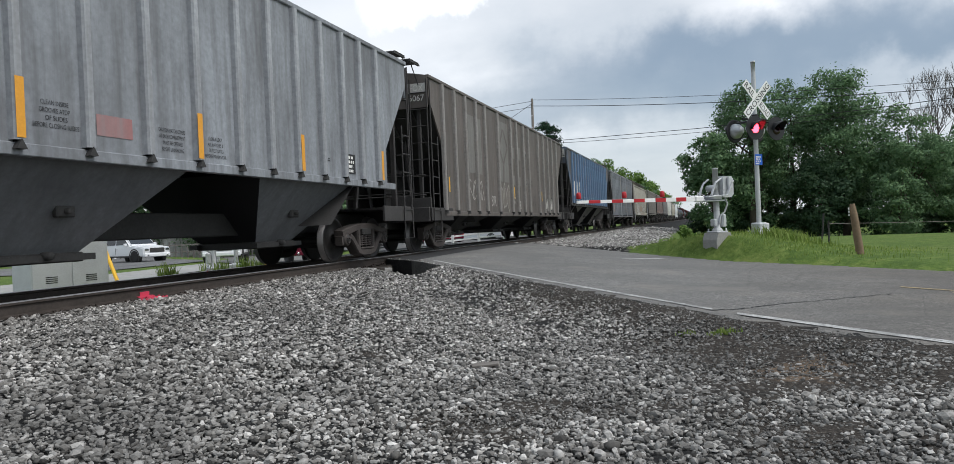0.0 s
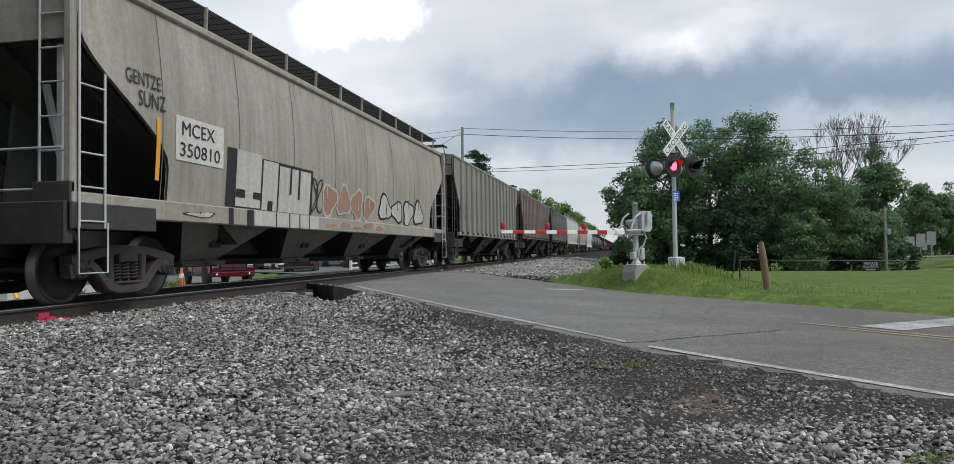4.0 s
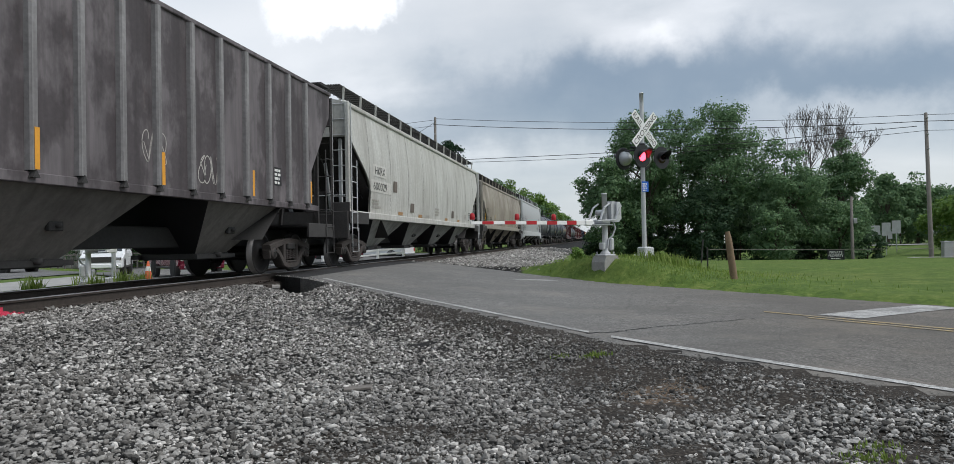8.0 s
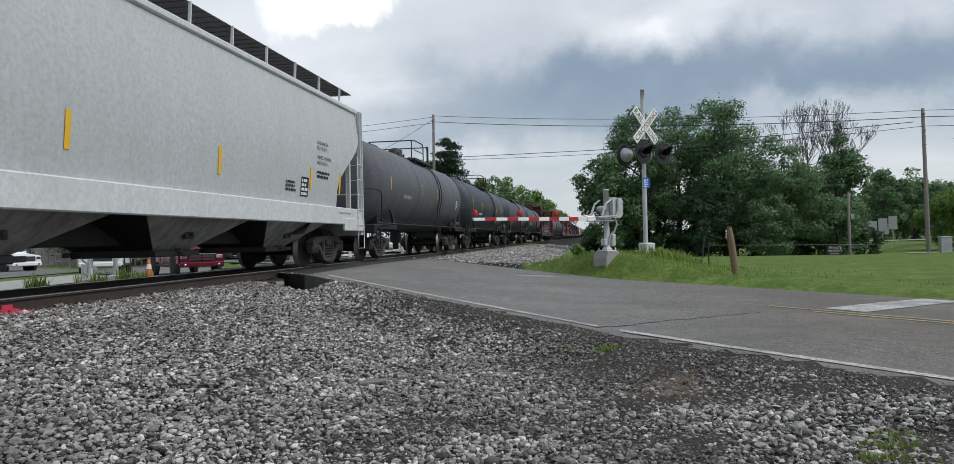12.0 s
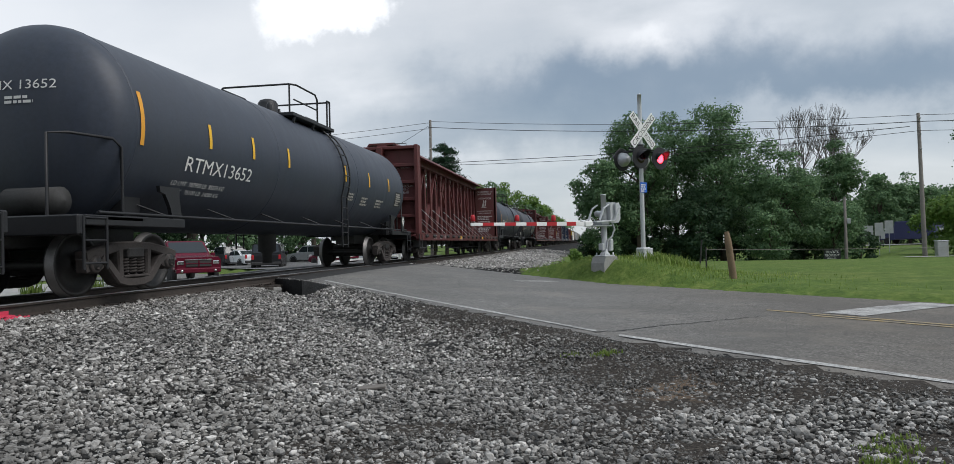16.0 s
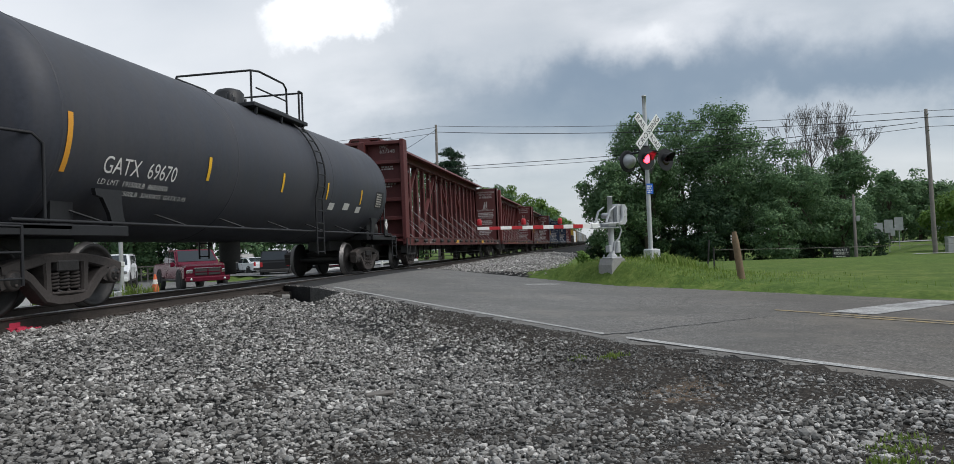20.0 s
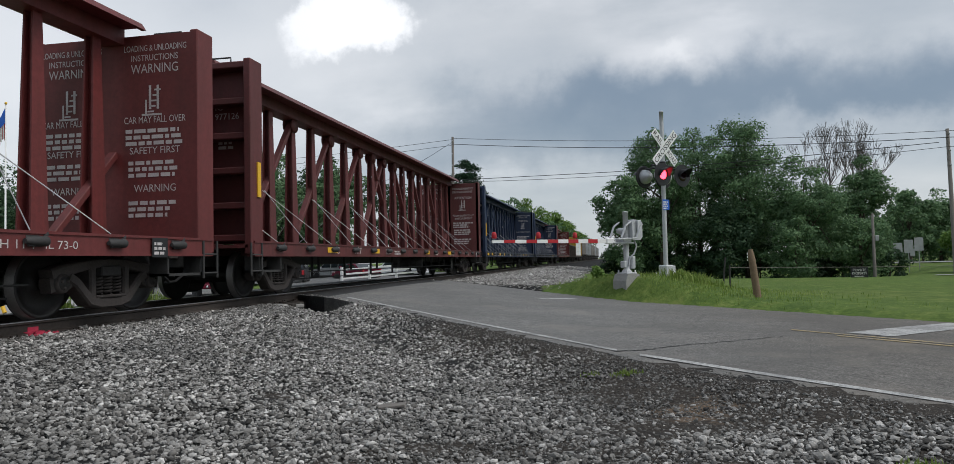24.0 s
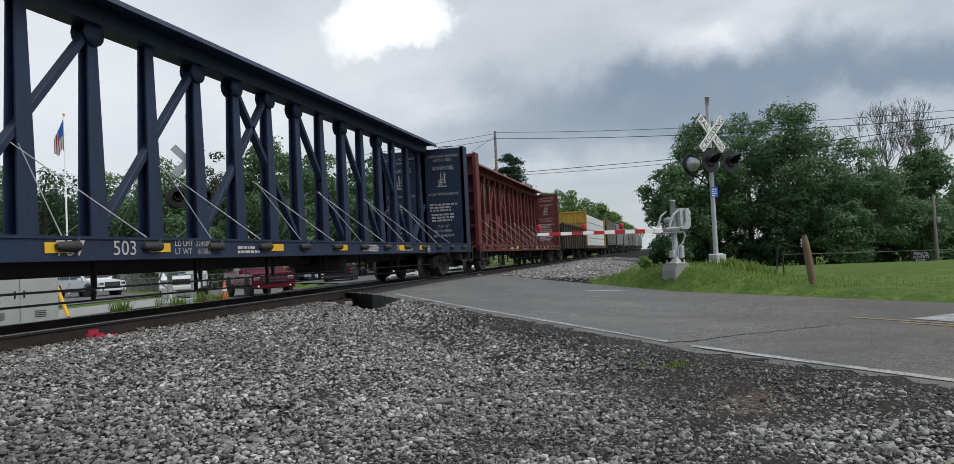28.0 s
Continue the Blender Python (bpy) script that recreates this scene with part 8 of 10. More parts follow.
def signal_mast(x, y, z0, ahead, heights, sign=True, label=""):
    """Tapered mast with crossbuck, two pairs of flashing lamps and a base."""
    zl, zx, zt = heights
    sig = thing("crossing_signal", label, "railroad signal", turned((x, y, z0), ahead), "crossing signals")
    part("mast", Geo().lathe([(0.25, 0.062), (zt - 0.3, 0.055), (zt, 0.055), (zt, 0.062), (zt + 0.03, 0.06), (zt + 0.05, 0.0)], "z", (0, 0, 0), 16), MAT["silver"], sig)
    g = Geo().box(-0.28, 0.28, -0.28, 0.28, -0.6, 0.0, 0.02)
    part("foundation", g, MAT["concrete"], sig)
    g = Geo().box(-0.15, 0.15, -0.15, 0.15, 0.0, 0.28, 0.03).box(0.12, 0.26, -0.12, 0.12, 0.03, 0.26, 0.02)
    for a in (-0.19, 0.19):
        for b in (-0.19, 0.19):
            g.lathe([(-0.02, 0.02), (0.06, 0.02), (0.06, 0)], "z", (a, b, 0.02), 6)
    part("junction_box", g, MAT["silver"], sig)
    crossbuck(sig, pose(0, -0.09, zx), sign)
    g = Geo().tube([(-0.45, 0, zl + 0.28), (0.45, 0, zl + 0.28)], 0.03, 8)
    g.tube([(-0.38, -0.3, zl + 0.2), (-0.38, 0.3, zl + 0.2)], 0.025, 8).tube([(0.38, -0.3, zl + 0.2), (0.38, 0.3, zl + 0.2)], 0.025, 8)
    g.tube([(0, 0, zl + 0.1), (0, 0, zl + 0.4)], 0.085, 10)
    part("crossarm", g, MAT["black"], sig)
    for q in (-0.38, 0.38):
        signal_head(sig, pose(q, -0.34, zl))
    for q in (-0.38, 0.38):
        signal_head(sig, pose(q, 0.34, zl, 0, 0, 180))
    if sign:
        g = Geo().box(-0.13, 0.13, -0.075, -0.068, 1.78, 2.06, 0.002)
        s = part("notice_plate", g, MAT["blue"], sig, "small blue notice plate")
        lettering([("#4", -0.11, 1.8, 0.23, 0.2)], lambda u, v: (u, -0.079, v), MAT["letter_white"], s)
    return sig


def gate_machine(x, y, z0, ahead, label, arm_len=4.25, lower=True):
    """Crossing gate: post, machine box with counterweight arms, and the lowered arm."""
    gate = thing("crossing_gate", label, "crossing gate", turned((x, y, z0), ahead), "crossing gates")
    part("foundation", Geo().prism([(-0.27, -0.5), (0.27, -0.5), (0.27, 0.03), (0.2, 0.2), (-0.2, 0.2), (-0.27, 0.03)], "y", -0.24, 0.24), MAT["concrete"], gate)
    part("base_plate", Geo().box(-0.19, 0.19, -0.19, 0.19, 0.2, 0.235, 0.01), MAT["silver"], gate)
    for a in (-0.15, 0.15):
        for b in (-0.15, 0.15):
            part("bolt", Geo().lathe([(0.2, 0.02), (0.3, 0.02), (0.3, 0)], "z", (a, b, 0), 6), MAT["galv"], gate)
    g = Geo().lathe([(0.235, 0.13), (0.27, 0.13), (0.33, 0.075), (1.80, 0.068), (1.80, 0.074), (1.83, 0.074), (1.84, 0.0)], "z", (0, 0, 0), 16)
    part("post", g, MAT["silver"], gate)
    part("junction_box", Geo().box(0.08, 0.22, -0.13, 0.1, 0.33, 0.66, 0.03), MAT["silver"], gate, "small grey junction box")
    part("cable_box", Geo().box(-0.17, -0.07, -0.09, 0.07, 0.36, 0.54, 0.02), MAT["silver"], gate)
    g = Geo().prism([(0.08, 1.08), (0.36, 1.08), (0.44, 1.16), (0.44, 1.48), (0.34, 1.60), (0.12, 1.62), (0.08, 1.56)], "y", -0.17, 0.17)
    part("machine_box", g, MAT["silver"], gate, "pale grey motor housing")
    g = Geo().lathe([(-0.19, 0.0), (-0.19, 0.075), (0.19, 0.075), (0.19, 0.0)], "y", (0.35, 0, 1.5), 14)
    part("main_shaft", g, MAT["galv"], gate)
    for s in (-1, 1):
        g = Geo()
        pts = [(-0.52, 1.10), (-0.05, 1.12), (0.14, 1.13), (0.30, 1.44), (0.36, 1.50)]
        for p, q in zip(pts, pts[1:]):
            g.bar((p[0], s * 0.235, p[1]), (q[0], s * 0.235, q[1]), 0.035, 0.075, (0, 1, 0), 0.006)
        part("conversion_arm", g, MAT["silver"], gate)
        g = Geo()
        pts = [(-0.36, 1.14), (-0.22, 1.44), (-0.02, 1.56)]
        for p, q in zip(pts, pts[1:]):
            g.bar((p[0], s * 0.21, p[1]), (q[0], s * 0.21, q[1]), 0.03, 0.06, (0, 1, 0), 0.006)
        part("counterweight_arm", g, MAT["silver"], gate)
        part("counterweight", Geo().box(0.2, 0.34, s * 0.215 - 0.03, s * 0.215 + 0.03, 1.28, 1.6, 0.015), MAT["silver"], gate)
    part("bracket", Geo().box(-0.5, 0.1, -0.2, 0.2, 0.985, 1.02, 0.008).box(-0.24, 0.06, -0.16, 0.16, 1.02, 1.14, 0.02), MAT["galv"], gate)
    part("cam_drum", Geo().lathe([(-0.12, 0.0), (-0.12, 0.075), (0.12, 0.075), (0.12, 0.0)], "y", (-0.16, 0, 1.32), 12), MAT["galv"], gate)
    g = Geo().tube([(0.2, -0.1, 1.08), (0.25, -0.13, 0.92), (0.16, -0.12, 0.72), (0.02, -0.1, 0.62), (-0.02, -0.1, 0.4)], 0.024, 7)
    part("conduit", g, MAT["galv"], gate)
    z = 1.06
    part("arm_bracket", Geo().box(-0.72, -0.44, -0.05, 0.05, z - 0.075, z + 0.075, 0.02), MAT["white"], gate)
    n = 11 if lower else 0
    a0 = -0.68
    step = (arm_len + a0) / 11
    for k in range(n):
        xa = a0 - k * step
        taper = 0.052 - 0.0018 * k
        g = Geo().box(xa - step, xa, -0.02, 0.02, z - taper, z + taper, 0.004)
        part("arm_section", g, MAT["red"] if k % 2 else MAT["white"], gate, "red reflective band" if k % 2 else "white reflective band")
    for k, q in enumerate((1.75, 2.9, arm_len - 0.06) if lower else ()):
        g = Geo().lathe([(0, 0.05), (0.02, 0.06), (0.12, 0.055), (0.15, 0.03), (0.15, 0)], "z", (-q, 0, z + 0.07), 14)
        part("arm_lamp", g, MAT["red"], gate, "small red arm lamp")
    return gate


def build_signals():
    signal_mast(9.36, 20.15, 0.12, FACE, (2.70, 3.48, 4.46), True, "silver crossing signal mast with crossbuck and red flashers beside the road")
    gate_machine(8.30, 19.2, 0.0, FACE, "silver crossing gate machine with lowered red and white arm")
    signal_mast(-6.0, 19.2, -0.5, -FACE, (3.35, 4.5, 5.9), False, "silver crossing signal mast across the tracks beside the road")
    gate_machine(-5.9, 18.0, -0.5, -FACE, "silver crossing gate machine across the tracks", 4.0, False)


# ---- roadside things on the east side ----
def build_east():
    # leaning wooden marker post
    post = thing("marker_post", "weathered wooden marker post leaning in the grass", "post", pose(11.2, 17.6, land(11.2, 17.6)))
    g = Geo()
    lean = Vector((-0.11, 0, 1)).normalized()
    pts = [Vector((0.05, 0, -0.2)) + lean * s for s in np.linspace(0, 1.32, 7)]
    g.tube(pts, [0.085, 0.085, 0.083, 0.082, 0.08, 0.075, 0.05], 14)
    part("shaft", g, MAT["wood"], post)
    top = pts[-1]
    g = Geo()
    for k in range(3):
        c = top + Vector((-0.075, -0.045, -0.1 - 0.07 * k))
        g.box(c.x - 0.012, c.x + 0.004, c.y - 0.03, c.y + 0.03, c.z - 0.025, c.z + 0.025)
    part("number_tag", g, MAT["letter_white"], post)
    # thin stakes with a wire, and a sign on it
    for k, (x, y, h, dx) in enumerate(((10.75, 19.7, 0.78, 0.09), (11.0, 20.1, 0.62, 0.0))):
        st = thing("fence_stake", "thin dark metal fence stake", "stake", pose(x, y, land(x, y)), "fence stakes")
        part("rod", Geo().tube([(0, 0, -0.2), (dx, 0, h)], 0.022, 6), MAT["under"], st)
    a, b = Vector((11.0, 20.1, land(11, 20.1) + 0.55)), Vector((30.5, 43.5, land(30.5, 43.5) + 0.6))
    w = thing("wire_fence", "single wire strung low across the lawn", "fence wire")
    part("wire", Geo().tube([a + (b - a) * t - Vector((0, 0, 0.25 * t * (1 - t))) for t in np.linspace(0, 1, 14)], 0.007, 5), MAT["pole_wood"], w)
    c = a + (b - a) * 0.26
    c.z -= 0.06
    sg = thing("notice_sign", "black sign with white letters reading private property", "sign", turned((c.x, c.y, c.z), Vector((-0.22, -1, 0)).normalized()))
    part("board", Geo().box(-0.26, 0.26, -0.006, 0.006, -0.34, 0.0, 0.003), MAT["letter_black"], sg)
    lettering([("PRIVATE", -0.2, -0.13, 0.085, 0.40), ("PROPERTY", -0.23, -0.24, 0.085, 0.46), ("#1", -0.15, -0.31, 0.04, 0.3)], lambda u, v: (u, -0.010, v), MAT["letter_white"], sg)
    # utility poles
    for x, y, top, tilt, lab in ((-2.98, 48.66, 9.28, 0.5, "tall weathered wooden utility pole beyond the train"), (26.09, 43.05, 7.25, -0.75, "weathered wooden utility pole leaning beside the lawn")):
        z = land(x, y)
        p = thing("utility_pole", lab, "utility pole", pose(x, y, z, 0, tilt, 0), "utility poles")
        h = top - z
        part("shaft", Geo().lathe([(-0.4, 0.125), (h, 0.085), (h + 0.02, 0)], "z", (0, 0, 0), 14), MAT["pole_wood"], p)
        g = Geo()
        for zz in (h - 0.3, h - 1.2, h - 2.0):
            g.lathe([(0, 0.02), (0.08, 0.05), (0.12, 0.02)], "y", (0.0, -0.26, zz), 8)
            g.bar((0, 0, zz), (0, -0.24, zz), 0.05)
        part("insulator", g, MAT["galv"], p)
    x, y = 26.75, 57.5
    p = thing("utility_pole", "short wooden pole before the trees", "utility pole", pose(x, y, land(x, y)), "utility poles")
    part("shaft", Geo().lathe([(-0.3, 0.13), (5.2, 0.09), (5.22, 0)], "z", (0, 0, 0), 12), MAT["pole_wood"], p)
    g = Geo().box(0.1, 0.35, -0.12, 0.12, 3.2, 3.6, 0.02)
    part("meter_box", g, MAT["galv"], p)
    x, y = 42.5, 60.0
    p = thing("utility_pole", "wooden pole with crossarm and grey transformer", "utility pole", pose(x, y, land(x, y)), "utility poles")
    part("shaft", Geo().lathe([(-0.3, 0.16), (6.9, 0.12), (6.92, 0)], "z", (0, 0, 0), 12), MAT["pole_wood"], p)
    part("crossarm", Geo().box(-1.1, 1.1, -0.05, 0.05, 6.5, 6.62, 0.01), MAT["pole_wood"], p)
    part("transformer", Geo().lathe([(5.3, 0.0), (5.3, 0.22), (6.1, 0.22), (6.15, 0)], "z", (0.05, -0.32, 0), 16), MAT["galv"], p)
    # wires between the tall poles
    A, B = Vector((-2.98, 48.66, 0)), Vector((26.0, 43.05, 0))
    w = thing("power_line", "dark overhead wires strung between wooden poles", "overhead wire")
    for za, zb, sag, r, dy in ((9.2, 7.15, 0.35, 0.014, 0), (8.75, 6.75, 0.4, 0.02, -0.25), (6.1, 6.25, 0.35, 0.014, -0.2)):
        pts = [A + (B - A) * t + Vector((0, dy, za + (zb - za) * t - sag * 4 * t * (1 - t))) for t in np.linspace(0, 1, 16)]
        part("wire", Geo().tube(pts, r, 5), MAT["wire"], w)
        far = B + Vector((34, -5, 0))
        pts = [B + (far - B) * t + Vector((0, dy, zb + 0.2 * t - 0.5 * 4 * t * (1 - t))) for t in np.linspace(0, 1, 10)]
        part("wire", Geo().tube(pts, r, 5), MAT["wire"], w)
    pts = [Vector((-2.98, 48.66, 6.25)), Vector((8, 47, 6.15)), Vector((17, 45, 6.25)), Vector((25.6, 43.2, 6.55))]
    part("cable", Geo().tube(pts, 0.02, 6), MAT["wire"], w, "thick bundled cable")
    for za, end in ((9.1, Vector((-52, 46, 8.2))), (8.7, Vector((-52, 45, 7.6))), (8.9, Vector((-28, 84, 8.5)))):
        a = Vector((-2.98, 48.66, za))
        pts = [a + (end - a) * t - Vector((0, 0, 0.9 * 4 * t * (1 - t))) for t in np.linspace(0, 1, 12)]
        part("wire", Geo().tube(pts, 0.014, 5), MAT["wire"], w)
    # backs of road signs
    for k, (x, y, h) in enumerate(((34.2, 74.0, 3.1), (35.2, 74.2, 3.1), (36.4, 75.0, 3.0))):
        z = land(x, y)
        s = thing("road_sign", "road sign on a thin post seen from the back", "road sign", pose(x, y, z, 0, 0, 8), "road signs")
        part("post", Geo().box(-0.03, 0.03, -0.02, 0.02, -0.3, h), MAT["galv"], s)
        part("plate", Geo().box(-0.42, 0.42, -0.03, -0.022, h - 1.25, h, 0.003), MAT["galv"], s)
        if k == 1:
            part("plate", Geo().box(0.12, 0.55, -0.04, -0.032, h - 1.55, h - 0.85, 0.003), MAT["galv"], s)
    # hydrant and utility box
    x, y = 27.6, 42.2
    h = thing("fire_hydrant", "yellow fire hydrant with an orange cap on the lawn", "fire hydrant", pose(x, y, land(x, y)))
    part("barrel", Geo().lathe([(-0.1, 0.16), (0.05, 0.16), (0.06, 0.12), (0.48, 0.12), (0.5, 0.15), (0.54, 0.15)], "z", (0, 0, 0), 16), MAT["hydrant"], h)
    part("bonnet", Geo().lathe([(0.54, 0.14), (0.62, 0.12), (0.7, 0.05), (0.76, 0.03), (0.76, 0)], "z", (0, 0, 0), 16), MAT["cone"], h)
    part("nozzle", Geo().lathe([(-0.22, 0.0), (-0.22, 0.06), (0.22, 0.06), (0.22, 0.0)], "x", (0, 0, 0.4), 12), MAT["hydrant"], h)
    x, y = 27.0, 43.2
    u = thing("utility_cabinet", "small grey utility cabinet beside the pole", "utility box", pose(x, y, land(x, y)))
    part("body", Geo().box(-0.28, 0.28, -0.2, 0.2, -0.1, 0.85, 0.03), MAT["galv"], u)
    part("lid", Geo().box(-0.3, 0.3, -0.22, 0.22, 0.85, 0.9, 0.01), MAT["galv"], u)
    # the street beyond the lawn and a pale path to it
    st = thing("side_street", "pale concrete street beyond the lawn", "road", kind="structure")
    g = Geo()
    rows = []
    for x in np.linspace(28, 150, 30):
        y = 90 + (x - 28) * 0.34
        rows.append([(x, y + s, land(x, y + s) + 0.10) for s in (-3.2, 3.2)])
    g.sheet(rows)
    part("pavement", g, MAT["concrete"], st)
    g = Geo()
    rows = []
    for t in np.linspace(0, 1, 14):
        x, y = 24.5 + 8 * t, 40.8 + 7 * t * t + 1
        rows.append([(x + s, y + s * 0.4 + 0.9 * s, land(x, y) + 0.05) for s in (-0.35, 0.35)])
    g.sheet(rows)
    part("path", g, MAT["concrete"], st)


# ---- trees and plants ----
def quads_mesh(name, centres, size, rng, flat=0.0, aspect=0.6):
    n = len(centres)
    a = rng.normal(size=(n, 3))
    a /= np.linalg.norm(a, axis=1)[:, None]
    b = rng.normal(size=(n, 3))
    b[:, 2] *= 1 - flat
    b -= a * (a * b).sum(1)[:, None]
    b /= np.linalg.norm(b, axis=1)[:, None] + 1e-9
    s = size * rng.uniform(0.6, 1.3, n)[:, None]
    p = np.stack([centres - a * s, centres + b * s * aspect, centres + a * s, centres - b * s * aspect], 1)
    me = bpy.data.meshes.new(name)
    me.vertices.add(n * 4)
    me.vertices.foreach_set("co", p.astype(np.float32).ravel())
    me.loops.add(n * 4)
    me.loops.foreach_set("vertex_index", np.arange(n * 4, dtype=np.int32))
    me.polygons.add(n)
    me.polygons.foreach_set("loop_start", np.arange(0, n * 4, 4, dtype=np.int32))
    me.update(calc_edges=True)
    return me


def leaf_quads(name, centres, nrm, size, rng, aspect=0.62):
    """Leaves as small folded quads that face along nrm."""
    n = len(centres)
    nrm = nrm / np.linalg.norm(nrm, axis=1)[:, None]
    a = rng.normal(size=(n, 3))
    a -= nrm * (a * nrm).sum(1)[:, None]
    a /= np.linalg.norm(a, axis=1)[:, None] + 1e-9
    b = np.cross(nrm, a)
    s = size * rng.uniform(0.55, 1.3, n)[:, None]
    p = np.stack([centres - a * s, centres + b * s * aspect - nrm * s * 0.2, centres + a * s, centres - b * s * aspect - nrm * s * 0.2], 1)
    me = bpy.data.meshes.new(name)
    me.vertices.add(n * 4)
    me.vertices.foreach_set("co", p.astype(np.float32).ravel())
    me.loops.add(n * 4)
    me.loops.foreach_set("vertex_index", np.arange(n * 4, dtype=np.int32))
    me.polygons.add(n)
    me.polygons.foreach_set("loop_start", np.arange(0, n * 4, 4, dtype=np.int32))
    me.update(calc_edges=True)
    return me


def tree(x, y, h, rad, leaf, seed, leaves=7000, low=0.12, label="", size=0.17, category="tree", group="trees", clumps=46, name="tree"):
    """Trunk, limbs and a crown of leafy boughs: each bough a loose cloud of leaves that face outwards."""
    rng = np.random.RandomState(seed)
    z = land(x, y)
    t = thing(name, label or "leafy green deciduous tree in full leaf", category, pose(x, y, z), group)
    g = Geo()
    bend = rng.uniform(-0.4, 0.4, 2)
    trunk = [Vector((bend[0] * k * k, bend[1] * k * k, h * 0.8 * k)) for k in np.linspace(0, 1, 7)]
    r0 = 0.022 * h
    trunk[0].z = -0.3
    g.tube(trunk, [r0 * (1 - 0.85 * k) for k in np.linspace(0, 1, 7)], 8)
    cc, cr = [], []
    for k in range(clumps):
        while True:
            q = rng.uniform(-1, 1, 3)
            n = np.linalg.norm(q)
            if 0.4 < n < 1:
                break
        lean = 1 + 0.18 * math.sin(3 * math.atan2(q[1], q[0]) + seed)
        taper = (1.0 if q[2] < 0 else 1 - 0.3 * q[2] ** 2) * lean
        r = rad * rng.uniform(0.17, 0.36) * (1.15 - 0.3 * n)
        top = h * (low + (1 - low) * (0.5 + 0.5 * q[2])) - (r * 0.75 if q[2] > 0.3 else 0)
        ctr = np.array([q[0] * rad * 0.82 * taper, q[1] * rad * 0.82 * taper, max(top, r * 0.4)])
        cc.append(ctr)
        cr.append(r)
        if k < 16:
            base = trunk[2 + k % 4]
            mid = (Vector(ctr) + base) / 2 + Vector((0, 0, 0.05 * h))
            g.tube([base, mid, Vector(ctr)], [r0 * 0.32, r0 * 0.2, r0 * 0.06], 5)
    part("trunk", g, MAT["bark"], t)
    cc, cr = np.array(cc), np.array(cr)
    share = cr ** 2 / (cr ** 2).sum()
    which = rng.choice(clumps, leaves, p=share)
    d = rng.normal(size=(leaves, 3))
    d[:, 2] = np.abs(d[:, 2]) * np.where(rng.uniform(size=leaves) < 0.72, 1, -1)
    d /= np.linalg.norm(d, axis=1)[:, None]
    # each bough is made of smaller tufts
    tuft = d + rng.normal(size=(leaves, 3)) * 0.05
    lump = 1 + 0.16 * np.sin(tuft[:, 0] * 7 + which) * np.sin(tuft[:, 1] * 7 + which * 1.7) + 0.14 * np.sin(tuft[:, 2] * 9 + which)
    rr = cr[which] * lump * np.where(rng.uniform(size=leaves) < 0.13, rng.uniform(1.0, 1.35, leaves), rng.uniform(0.74, 1.05, leaves))
    pts = cc[which] + d * rr[:, None] * np.array([1.0, 1.0, 0.78])
    pts[:, 2] = np.clip(pts[:, 2], 0.03, h * 1.03)
    nrm = d * 0.9 + rng.normal(size=(leaves, 3)) * 0.42 + np.array([0, 0, 0.25])
    part("crown", leaf_quads("crown", pts, nrm, size, rng), MAT[leaf], t)
    return t


def pine(x, y, h, rad, seed):
    rng = np.random.RandomState(seed)
    t = thing("pine_tree", "dark green conifer rising behind the train", "tree", pose(x, y, land(x, y)), "trees")
    g = Geo().lathe([(-0.3, 0.22), (h * 0.95, 0.04), (h, 0)], "z", (0, 0, 0), 10)
    pts = []
    for k in range(120):
        f = rng.uniform(0.15, 1.0)
        z = h * f
        ln = rad * (1.1 - f) ** 0.8 * rng.uniform(0.7, 1.15) + 0.3
        a = rng.uniform(0, 6.28)
        e = Vector((ln * math.cos(a), ln * math.sin(a), z + ln * rng.uniform(-0.2, 0.12)))
        g.tube([(0, 0, z), tuple(e)], [0.05, 0.01], 5)
        m = int(45 + 60 * ln)
        s = rng.uniform(0.15, 1, m)[:, None]
        pts.append(np.array([0, 0, z]) * (1 - s) + np.array(e) * s + rng.normal(size=(m, 3)) * np.array([0.26, 0.26, 0.16]) * (0.5 + ln * 0.25))
    part("trunk", g, MAT["bark"], t)
    part("needles", quads_mesh("needles", np.concatenate(pts), 0.16, rng, 0.3, 0.3), MAT["leaf_p"], t)


def bare_tree(x, y, h, rad, seed):
    rng = random.Random(seed)
    t = thing("bare_tree", "leafless grey dead tree rising over the wood", "tree", pose(x, y, land(x, y)), "bare trees")
    g = Geo()

    def grow(p, d, ln, r, depth):
        q = p + d * ln
        mid = (p + q) / 2 + Vector((rng.uniform(-1, 1), rng.uniform(-1, 1), 0)) * ln * 0.05
        g.tube([p, mid, q], [r, r * 0.8, r * 0.6], 5 if depth < 3 else 4, cap=False)
        if depth >= 7:
            return
        for k in range(3 if depth in (1, 2, 4, 5) else 2):
            v = Vector((rng.uniform(-1, 1), rng.uniform(-1, 1), rng.uniform(-0.3, 0.6))).normalized()
            nd = (d * 1.15 + v * 0.5 + Vector((0, 0, 0.25))).normalized()
            grow(q, nd, ln * rng.uniform(0.6, 0.82), max(r * 0.6, 0.012), depth + 1)
    grow(Vector((0, 0, -0.2)), Vector((0, 0, 1)), h * 0.34, 0.17, 0)
    part("bare_crown", g, MAT["deadwood"], t)


